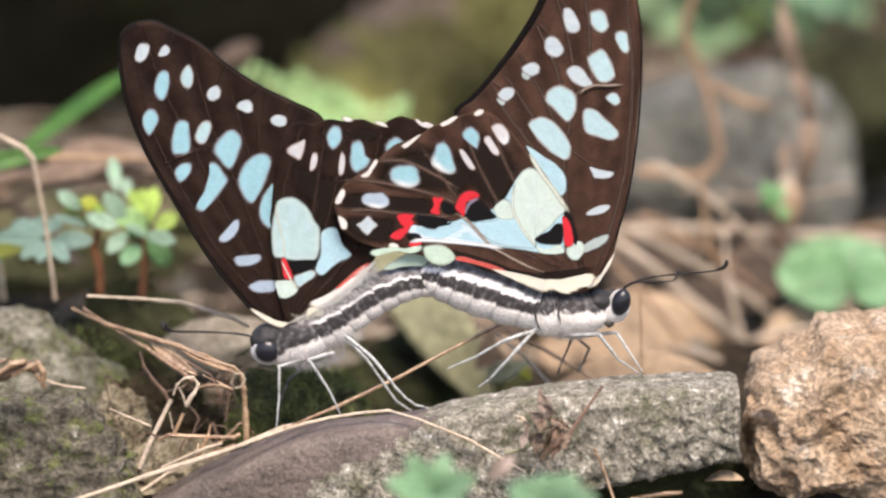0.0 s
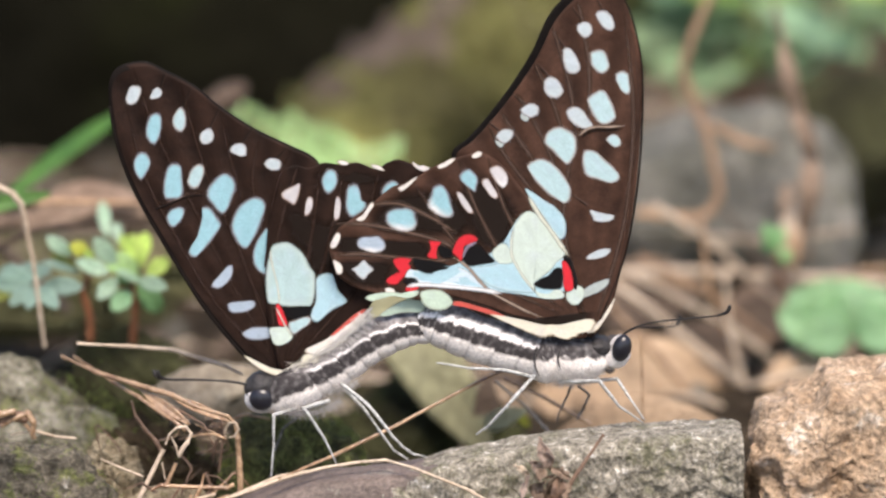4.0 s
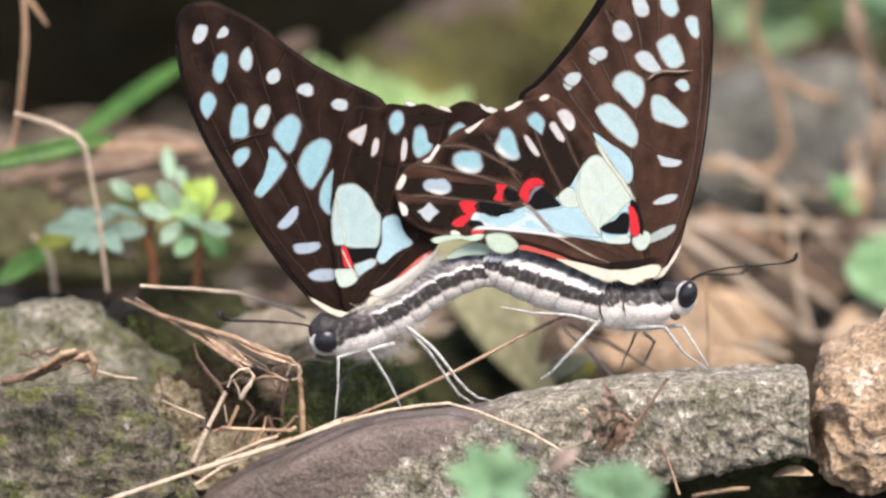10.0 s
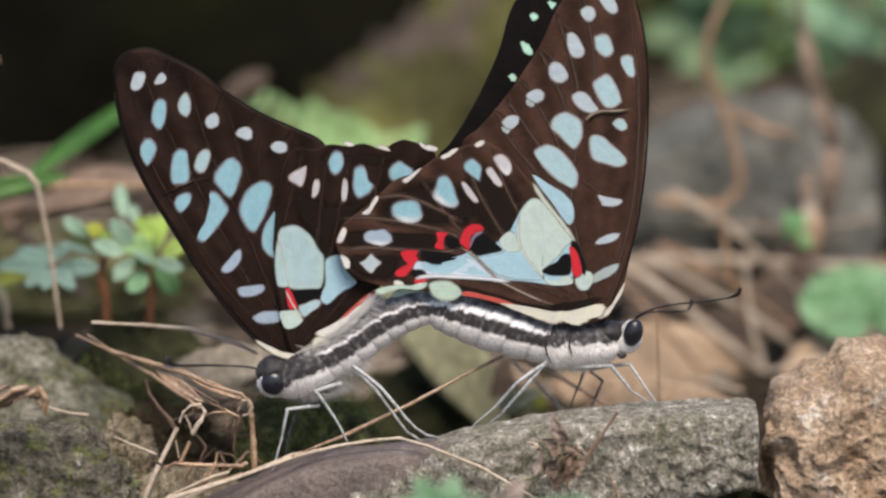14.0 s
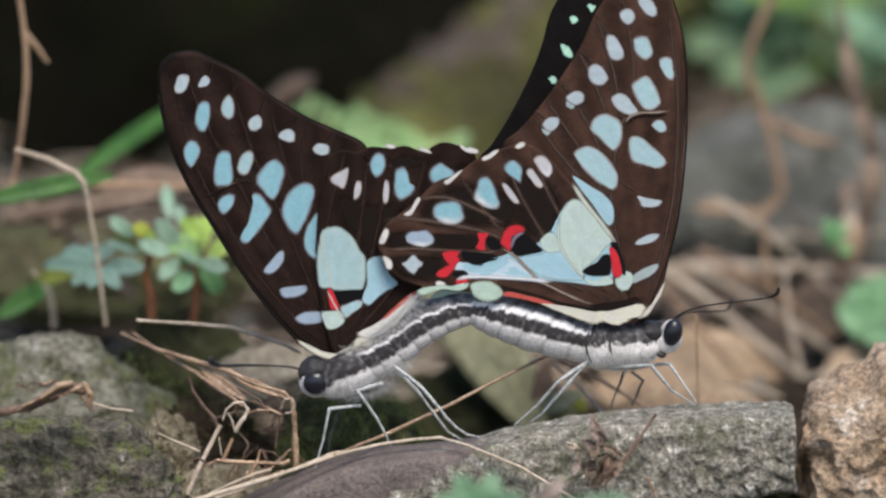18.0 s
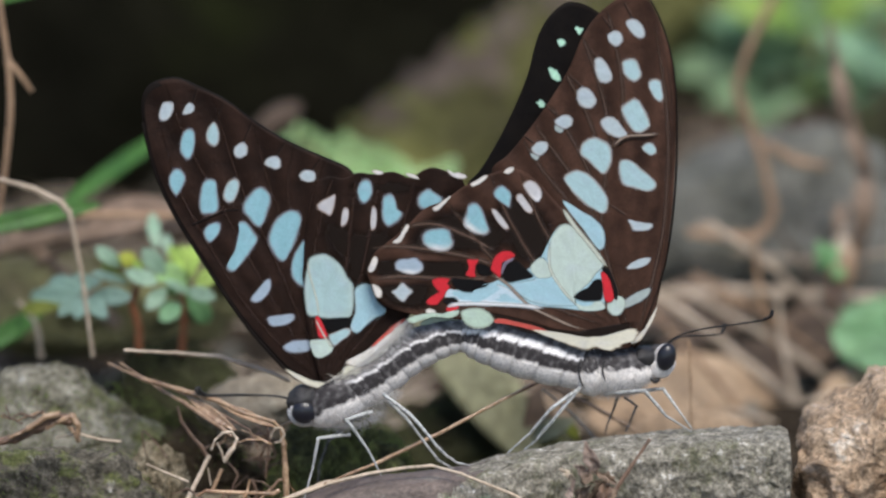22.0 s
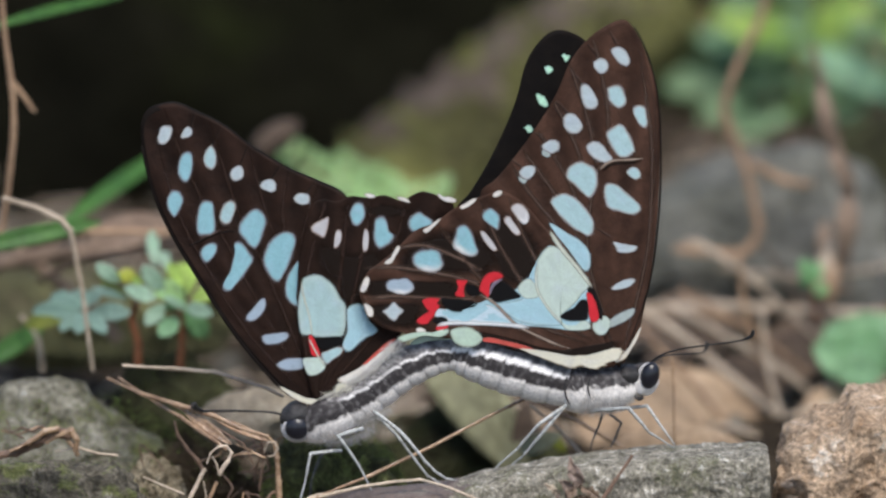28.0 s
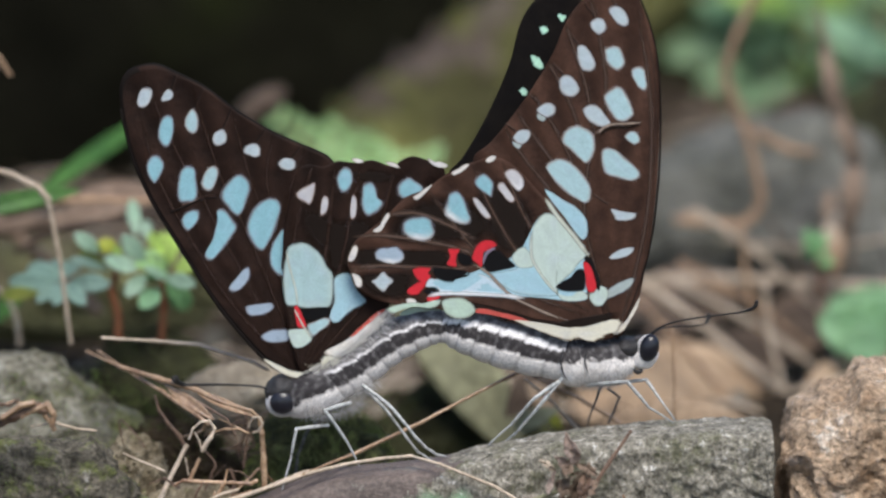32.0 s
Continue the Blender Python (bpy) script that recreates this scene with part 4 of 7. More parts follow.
def big_leaf(name, root, tip, width, material, label, **more):
    a, b = Vector(root), Vector(tip)
    d = b - a
    ob = tagged(part(name, blade((0, 0, 0), d, width, **more), material, None, at=a), label, "leaf", "fallen leaves")
    side = d.normalized().cross(Vector(more.get("face", (0, -1, 0.35)))).normalized()
    out = side.cross(d.normalized()).normalized()
    spine = [d * t + out * more.get("bend", 0.15) * d.length * math.sin(math.pi * t) for t in (0.0, 0.2, 0.4, 0.6, 0.8, 0.97)]
    r = 0.02 * width + 0.05
    part("midrib", tube(spine, [r, r, 0.8 * r, 0.6 * r, 0.4 * r, 0.2 * r], 6), material, ob)
    if width > 4:
        for k in (0.25, 0.4, 0.55, 0.7):
            for e in (-1, 1):
                p = d * k + out * more.get("bend", 0.15) * d.length * math.sin(math.pi * k)
                q = p + side * e * width * 0.33 + d * 0.11 + out * more.get("fold", 0.12) * width * 0.33
                part("vein", tube([p, p.lerp(q, 0.5) + out * 0.05, q], [r * 0.5, r * 0.45, r * 0.2], 5), material, ob)
    return ob


big_leaf("dead_leaf", (18.8, 82, -0.8), (49.1, 90, -0.3), 16.0, DEAD_LEAF, "large tan dead leaf standing behind the slab", bend=0.08, wide=0.45, n=20)
big_leaf("dead_leaf", (20.7, 44, 3.2), (44.4, 46, 4.3), 9.2, DEAD_LEAF, "tan dead leaf behind the slab", bend=0.1, n=20)
big_leaf("pale_leaf", (12.3, 52, -2.5), (-7.7, 58, 27.6), 9.7, PALE_LEAF, "pale green fading leaf leaning behind the slab", bend=0.05, wide=0.52, n=20)
big_leaf("dead_leaf", (9.4, 42, 6.9), (16.4, 46, 13.5), 5, BROWN_LEAF, "small brown dead leaf on soil", n=16)
big_leaf("dead_leaf", (10.5, 30, 8.2), (16.4, 26, 11.7), 3, PALE_LEAF, "small yellowish leaf fragment", n=16)
big_leaf("dead_leaf", (-55.1, 66, 27.5), (-37.9, 72, 32.2), 8, LITTER, "brown dead leaf lying behind the herb", face=(0, -0.5, 1))
big_leaf("dead_leaf", (39.7, -4, 2.6), (44.8, -7, 3.5), 2.2, DEAD_LEAF, "small pinkish dead leaf under the slab", face=(0, -0.6, 1), n=14)

for root, tip, w, m in (((55.9, 104, 48.2), (58.2, 101, 38.4), 2.4, LITTER), ((57.3, 104, 39.6), (61.4, 101, 30.6), 2.6, LITTER), ((60.6, 103, 32.4), (59.9, 100, 20.9), 3.4, LITTER), ((58.5, 103, 22.9), (57.6, 100, 13), 2.2, VINE), ((58.5, 104, 23.7), (55.3, 100, 15.4), 2.4, STRAW_PALE), ((57.4, 104, 26.8), (56.2, 100, 22.3), 1.8, LITTER)):
    big_leaf("dead_leaf", root, tip, w, m, "curled withered leaf hanging on a dry stem", bend=0.2, fold=0.5, n=16)
for root, tip, w, m in (((30, 100, 5.1), (45.2, 112, 9.5), 9, BROWN_LEAF), ((42.8, 96, 1.6), (59.7, 104, 7.8), 10, BROWN_LEAF), ((34.1, 92, -1), (52.5, 100, 5.1), 11, BROWN_LEAF), ((26.7, 108, 6.8), (42, 118, 11.8), 7, LITTER), ((47.8, 110, 5.5), (66, 120, 7.7), 8, LITTER), ((52.3, 80, 1.1), (66.5, 90, 3.9), 8, DEAD_LEAF), ((34.5, 130, 11), (49.1, 136, 12.4), 6, DEAD_LEAF)):
    big_leaf("dead_leaf", root, tip, w, m, "brown dead leaf lying among dry straws", face=(0, -0.7, 1), bend=0.05, n=16)

for root, tip, w in (((-35.6, 5, 19.9), (-28.9, 0, 16.4), 1.5), ((-31.5, 5, 19), (-23.8, 0, 16.9), 1.3)):
    big_leaf("dry_sheath", root, tip, w, STRAW, "papery orange-brown leaf sheath among twigs", bend=0.03, fold=0.4, n=14)

big_leaf("dead_leaf", (13.1, -52, 18.8), (9.5, -54, 16.2), 1.9, WITHERED, "pinkish brown withered leaf before the slab", bend=0.2, fold=0.7, n=14)
big_leaf("dead_leaf", (12.2, 38, 12.7), (16.6, 38, 7.9), 3.2, DEAD_LEAF, "pinkish tan scrap of leaf on soil", n=12)
big_leaf("dead_leaf", (9.9, 50, 12.5), (14.8, 50, 8.3), 3.0, LITTER, "brown scrap of leaf on soil", n=12)
big_leaf("dead_leaf", (14.6, 34, 9.9), (17, 34, 7.1), 1.6, LEAF_OLIVE, "small olive leaf scrap on soil", n=10)

# grass blades
for root, tip, w, b in (
    ((-57.4, 70, 32.4), (-41.4, 95, 40), 2.6, 0.05),
    ((-67.9, 40, 35.4), (-49.5, 46, 38.1), 2.8, 0.04),
    ((-65.8, 50, 65.5), (-47.4, 70, 67), 1.6, 0.06),
    ((-66.2, 46, 17.5), (-58.7, 54, 21), 3.0, 0.04),
):
    tagged(part("grass_blade", blade(root, tip, w, bend=b, fold=0.25, n=18, wide=0.45, curve=0.7), GRASS, None), "long narrow green grass blade", "grass", "grass blades")


def herb(name, at, label, stems, leaves, paired=True):
    """A low herb: stems and single oval leaves, each a part of its own."""
    root = base(name, at, label, "plant")
    o = Vector(at)
    for pts, r in stems:
        part("stem", tube([Vector(p) - o for p in pts], r, 8, None, 0.1), RED_STEM, root)
    for a, b, w, m in leaves:
        a, b = Vector(a) - o, Vector(b) - o
        leaf = part("leaf", blade(a, b, w * (0.74 if paired else 1.2), bend=0.06, wide=0.56, fold=0.2, curve=0.8), m, root)
        if not paired:
            d = b - a
            side = d.normalized().cross(Vector((0, -1, 0.35))).normalized()
            out = side.cross(d.normalized()).normalized()
            part("midrib", tube([a + d * t + out * (0.06 * d.length * math.sin(math.pi * t) + 0.06) for t in (0.0, 0.3, 0.6, 0.93)], [0.09, 0.08, 0.06, 0.03], 6), m, leaf)
        if paired and (b - a).length > 3:
            q = b - a
            q.rotate(Euler((0.3, radians(38 if w > 3.5 else -38), 0.2)))
            part("leaf", blade(a + Vector((0, 1.2, 0)), a + Vector((0, 1.5, 0)) + q * 0.65, w * 0.55, bend=0.08, wide=0.58, fold=0.15, curve=0.8), m, root)
    return root


herb("small_herb", (-44.2, 42, 16), "low herb with blue-green leaflets and reddish stems",
     [([(-44.2, 42, 17.8), (-44.2, 42, 21.4), (-45, 42, 24.9), (-44.3, 42, 27.3), (-45.6, 42, 29.1)], [0.6, 0.6, 0.55, 0.5, 0.3]), ([(-51.7, 42, 25.7), (-48.6, 42, 25.9), (-45, 42, 25.4)], [0.16, 0.14, 0.12]), ([(-44.9, 42, 27.9), (-45.8, 42, 29.1), (-47, 42, 30.3)], [0.22, 0.2, 0.14])],
     [((-52.3, 42, 25.8), (-59.5, 46, 25.1), 2.12, LEAF_TEAL),
      ((-51.7, 42, 26.5), (-57, 47, 26.8), 2.40, LEAF_TEAL),
      ((-51.4, 43, 26.3), (-54, 48, 27.3), 2.12, LEAF_TEAL),
      ((-51.5, 43, 26.4), (-50.5, 48, 27.5), 2.12, LEAF_TEAL),
      ((-52.4, 41, 25.7), (-55, 37, 24.2), 1.56, LEAF_TEAL),
      ((-51.8, 41, 25.9), (-52.4, 36, 23.9), 1.91, LEAF_TEAL),
      ((-51.2, 41, 25.9), (-48.2, 36, 24), 1.91, LEAF_TEAL),
      ((-50.8, 42, 25.8), (-44.9, 39, 26.3), 2.26, LEAF_TEAL),
      ((-54.9, 42, 24.5), (-60.6, 44, 23.6), 1.70, LEAF_OLIVE),
      ((-46.5, 42, 30.1), (-49.9, 41, 33), 1.77, LEAF_BLUE),
      ((-45.6, 41, 30.2), (-45.6, 42, 32.2), 1.98, LEAF_YELLOW),
      ((-45.8, 43, 28.1), (-49.5, 43, 30.1), 1.13, LEAF_OLIVE),
      ((-45.3, 42, 27.6), (-50.4, 40, 29.8), 0.99, LEAF_TEAL),
      ((-46, 41, 29.6), (-41.3, 39, 28.3), 1.91, LEAF_BLUE),
      ((-43.5, 43, 29.5), (-45, 44, 30.3), 0.99, LEAF_LIME)], False)
herb("small_herb", (-38.4, 44, 15.5), "low herb with a rosette of bright green leaves",
     [([(-38.4, 44, 17), (-38, 44, 21.4), (-37.8, 44, 25.1), (-37.3, 44, 27.9)], [0.55, 0.5, 0.42, 0.35])],
     [((-40.4, 42, 28.6), (-43.3, 41, 32.8), 2.19, LEAF_BLUE),
      ((-42, 50, 30.9), (-42.8, 54, 35.2), 1.56, LEAF_BLUE),
      ((-40.1, 49, 29.9), (-41, 52, 32.8), 1.41, LEAF_BLUE),
      ((-37, 44, 28.3), (-40, 47, 31.9), 1.84, LEAF_LIME),
      ((-36.9, 45, 28.2), (-38.4, 50, 31.4), 1.70, LEAF_LIME),
      ((-36.8, 45, 28.3), (-36.6, 50, 31.6), 1.70, LEAF_LIME),
      ((-37.1, 43, 27.7), (-40.9, 43, 30.3), 1.56, LEAF_FERN),
      ((-37.1, 42, 27.2), (-41.9, 41, 28.8), 1.13, LEAF_FERN),
      ((-36.6, 41, 26.3), (-40.4, 39, 28.8), 1.06, LEAF_BLUE),
      ((-37.4, 41, 26.8), (-33.1, 37, 26.5), 1.84, LEAF_BLUE),
      ((-40.2, 41, 27.1), (-42.8, 38, 24.8), 1.98, LEAF_BLUE),
      ((-38.4, 42, 24.9), (-40.9, 38, 23.1), 2.26, LEAF_SOFT),
      ((-37.6, 43, 26.1), (-34.5, 45, 21.4), 2.55, LEAF),
      ((-36.3, 44, 26.7), (-33.4, 46, 28.6), 1.98, LEAF_LIME),
      ((-37.9, 43, 28.9), (-39.1, 45, 31), 0.99, LEAF_LIME),
      ((-36.6, 42, 28.3), (-37.5, 44, 30.9), 0.92, LEAF_LIME),
      ((-39, 43, 25.7), (-40.1, 42, 27.5), 0.92, LEAF)], False)


def fern():
    """Feathery fronds: a rib with paired leaflets."""
    at = (-11.9, 128, 17.8)
    root = base("fern", at, "bright green feathery fern behind the wings", "fern")
    o = Vector(at)
    rnd = random.Random(3)
    for line in ([(-11.9, 128, 16.3), (-12.8, 128, 21.3), (-19, 128, 27.2), (-25.2, 128, 33)], [(-11.9, 126, 16.8), (-11.5, 126, 21.3), (-7.4, 126, 25.4), (-1.2, 126, 27.1)], [(-12, 132, 15.5), (-12.4, 132, 20.5), (-12.9, 132, 25.5), (-11.1, 132, 28.8)], [(-11.9, 122, 17.6), (-13.6, 122, 22.1), (-19.8, 122, 26.2), (-24.2, 122, 28)], [(-12, 131, 15.7), (-12.1, 131, 19.8), (-15.5, 131, 26.6), (-18.2, 131, 31)]):
        pts = [Vector(p) - o for p in line]
        rib = spline(pts, 24)
        frond = part("frond", tube(pts, [0.4, 0.35, 0.25, 0.12], 6), RED_STEM, root)
        for k in range(7, 25, 2):
            d = (rib[k] - rib[k - 1]).normalized()
            s = d.cross(Vector((0, -0.8, 0.6))).normalized()
            for e in (-1, 1):
                l = rnd.uniform(3.2, 6.2) * (1.15 - 0.7 * (k - 7) / 18)
                part("leaflet", blade(rib[k], rib[k] + (s * e + d * rnd.uniform(0.3, 1.0) + Vector((0, rnd.uniform(-0.4, 0.4), rnd.uniform(-0.2, 0.3)))).normalized() * l, rnd.uniform(1.2, 2.0), bend=rnd.uniform(-0.1, 0.2), n=6), LEAF_FERN, frond)


fern()
herb("broad_herb", (62.0, 91.1, 1.9), "herb with broad lobed bright green leaves",
     [([(62.0, 91.1, 1.9), (62.3, 91.1, 6.3)], [0.5, 0.4])],
     [((65.8, 86.9, 7.3), (54.7, 84.8, 11.3), 6.8, LEAF_BROAD), ((66.0, 89.0, 6.9), (56.6, 90.1, 13.1), 6.8, LEAF_BROAD), ((66.0, 89.0, 7.2), (60.6, 93.2, 14.1), 6.8, LEAF_BROAD), ((66.2, 90.1, 6.8), (65.9, 95.3, 14.1), 6.8, LEAF_BROAD),
      ((66.3, 89.0, 6.9), (71.4, 93.2, 12.9), 6.8, LEAF_BROAD), ((66.0, 84.8, 7.6), (72.7, 82.7, 10.8), 6.8, LEAF_BROAD), ((65.5, 84.8, 7.8), (57.8, 80.6, 8.2), 4.6, LEAF_BROAD), ((65.1, 87.9, 7.9), (58.8, 85.8, 11.9), 7.8, LEAF_BROAD)], False)
herb("small_herb", (55.2, 90, 16.2), "tiny green seedling between dry stalks",
     [([(55.3, 90, 14.5), (55, 90, 19.7)], [0.4, 0.3])],
     [((55, 90, 19.3), (53, 90, 23.6), 3.2, LEAF), ((55.2, 90, 19.3), (56.8, 88, 18.8), 3.0, LEAF), ((55.3, 92, 19.3), (55.6, 94, 22.4), 2.6, LEAF)])
# low herbs before the slab
herb("low_herb", (2.5, -74, 13.9), "low pale green herb in front of the slab",
     [([(2.5, -74, 13.9), (2.7, -74, 19)], [0.4, 0.3])],
     [((2.7, -76, 20.2), (-3.1, -78, 22.6), 4.0, LEAF_SOFT), ((2.7, -76, 20.2), (-0.4, -76, 25.3), 4.0, LEAF_SOFT), ((2.9, -74, 19.8), (4.3, -72, 24.6), 3.6, LEAF_SOFT),
      ((2.9, -76, 20.2), (7.7, -78, 23.3), 4.0, LEAF_SOFT), ((2.8, -80, 20.9), (6.6, -84, 19.5), 4.0, LEAF_SOFT), ((2.6, -80, 20.9), (-1.7, -84, 19.5), 4.0, LEAF_SOFT)])
herb("low_herb", (17.1, -80, 14.1), "low bright green herb in front of the slab",
     [([(17.1, -80, 14.1), (17.1, -80, 19.1)], [0.4, 0.3])],
     [((17, -80, 19.9), (11.8, -82, 22.9), 5.5, LEAF_SOFT), ((17.1, -80, 19.9), (15.7, -78, 23.3), 5.0, LEAF_SOFT), ((17.2, -80, 20), (19.9, -80, 23.8), 5.5, LEAF_SOFT),
      ((17.3, -82, 20.3), (22.5, -84, 22), 5.0, LEAF_SOFT), ((17, -86, 20.8), (14.8, -90, 18.3), 5.0, LEAF_SOFT)])


def shrub():
    """The leaves in the back: shade and light are put into two greens."""
    rnd = random.Random(11)
    spots = [(43.8, 230, 33.4), (52.9, 215, 31.1), (62.8, 220, 37.1), (71.6, 205, 31.9), (80.1, 230, 36.4), (68.9, 240, 41.7), (46.1, 235, 23.5), (59.4, 210, 30), (69.3, 215, 36), (75.8, 225, 39.2)]
    for k, s in enumerate(spots):
        root = base("leafy_shoot", (s[0], s[1], -2), "green leafy shoot at the back, shade painted into leaves", "plant", "leafy shoots")
        h = s[2] + 2
        part("stem", tube([(0, 0, 0), (1.5, 0, h * 0.6), (0, 0, h + 6)], [0.6, 0.5, 0.3], 7), VINE, root)
        for i in range(13):
            a = rnd.uniform(0, 6.28)
            o = Vector((0, 0, h + rnd.uniform(-9, 7)))
            d = Vector((math.cos(a) * 10, math.sin(a) * 8, rnd.uniform(-4, 5)))
            # A few leaves take the lime green as if the sun reached them.
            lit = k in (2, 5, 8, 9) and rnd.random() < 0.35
            part("leaf", blade(o + d * 0.15, o + d * rnd.uniform(0.6, 1.4), rnd.uniform(2.5, 5), bend=rnd.uniform(-0.1, 0.2), face=(rnd.uniform(-0.4, 0.4), -0.6, rnd.uniform(0.4, 1))), LEAF_LIME if lit else LEAF_DIM, root)


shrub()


herb("leafy_shoot", (59.4, 212, -2), "leafy shoot with large pale green and yellow-green leaves",
     [([(59.4, 212, -2), (58.4, 212, 9.7), (59, 212, 34)], [0.7, 0.6, 0.4])],
     [((59.2, 212, 34.5), (43.3, 209, 41.4), 4.4, LEAF_LIME),
      ((59.8, 214, 34.6), (67.6, 211, 42.8), 5.7, LEAF_LIME),
      ((58, 206, 36.7), (75.4, 203, 28), 4.9, LEAF_SOFT),
      ((58.9, 216, 32.8), (40.6, 213, 37.2), 3.8, LEAF_SOFT),
      ((58.3, 212, 32), (48.7, 209, 28.7), 4.2, LEAF_DIM),
      ((59.1, 220, 30.2), (33.6, 217, 27.3), 5.4, LEAF_DIM),
      ((60.3, 214, 32.7), (68.8, 211, 23.5), 4.2, LEAF_DIM),
      ((55.2, 208, 35.6), (53.6, 205, 39.9), 3.8, LEAF_LIME)], False)


def litter():
    """Crumbs, stalks and leaf scraps strewn over the soil."""
    rnd = random.Random(4)
    for name, label, mat_, count in (("leaf_litter", "brown scraps of dead leaves strewn over the soil", BROWN_LEAF, 420), ("straw_litter", "short pale straw bits strewn over the soil", STRAW_PALE, 420), ("gravel", "grey stone crumbs strewn over the soil", GREY_ROCK, 500)):
        bm = bmesh.new()
        for _ in range(count):
            x, y = rnd.uniform(-130, 130), rnd.uniform(10, 330) ** 1.0
            z = 4.5 * noise.fractal(Vector((x * 0.02, y * 0.02, 1)), 1.0, 2.0, 4) + 1.3 * noise.noise(Vector((x * 0.13, y * 0.13, 4))) - 2.5
            a = rnd.uniform(0, 6.28)
            p = Vector((x, y, z))
            if name == "straw_litter":
                d = Vector((math.cos(a), math.sin(a) * 0.6, rnd.uniform(-0.05, 0.2))) * rnd.uniform(6, 20)
                tube_into(bm, [p + Vector((0, 0, 0.6)), p + d * 0.5 + Vector((0, 0, 1.2)), p + d + Vector((0, 0, 0.6))], [0.35, 0.5, 0.3], 5, 4)
            elif name == "gravel":
                r = rnd.uniform(0.6, 2.6)
                vs = bmesh.ops.create_icosphere(bm, subdivisions=1, radius=r, matrix=Matrix.Translation(p))["verts"]
                for v in vs:
                    v.co += (v.co - p) * rnd.uniform(-0.3, 0.25)
            else:
                l, w = rnd.uniform(4, 12), rnd.uniform(1.5, 4)
                d, s = Vector((math.cos(a), math.sin(a), rnd.uniform(-0.1, 0.4))), Vector((-math.sin(a), math.cos(a), rnd.uniform(-0.4, 0.4)))
                p.z += 1
                q = [bm.verts.new(p + d * l * i + s * w * j * (1 - 0.6 * abs(i)) + Vector((0, 0, 0.8 * abs(j)))) for i in (-0.5, 0, 0.5) for j in (-0.5, 0, 0.5)]
                for i in (0, 1, 3, 4):
                    bm.faces.new((q[i], q[i + 1], q[i + 4], q[i + 3]))
        tagged(part(name, bm, mat_, None), label, "litter", kind="stuff")


litter()


# ---- butterflies ----


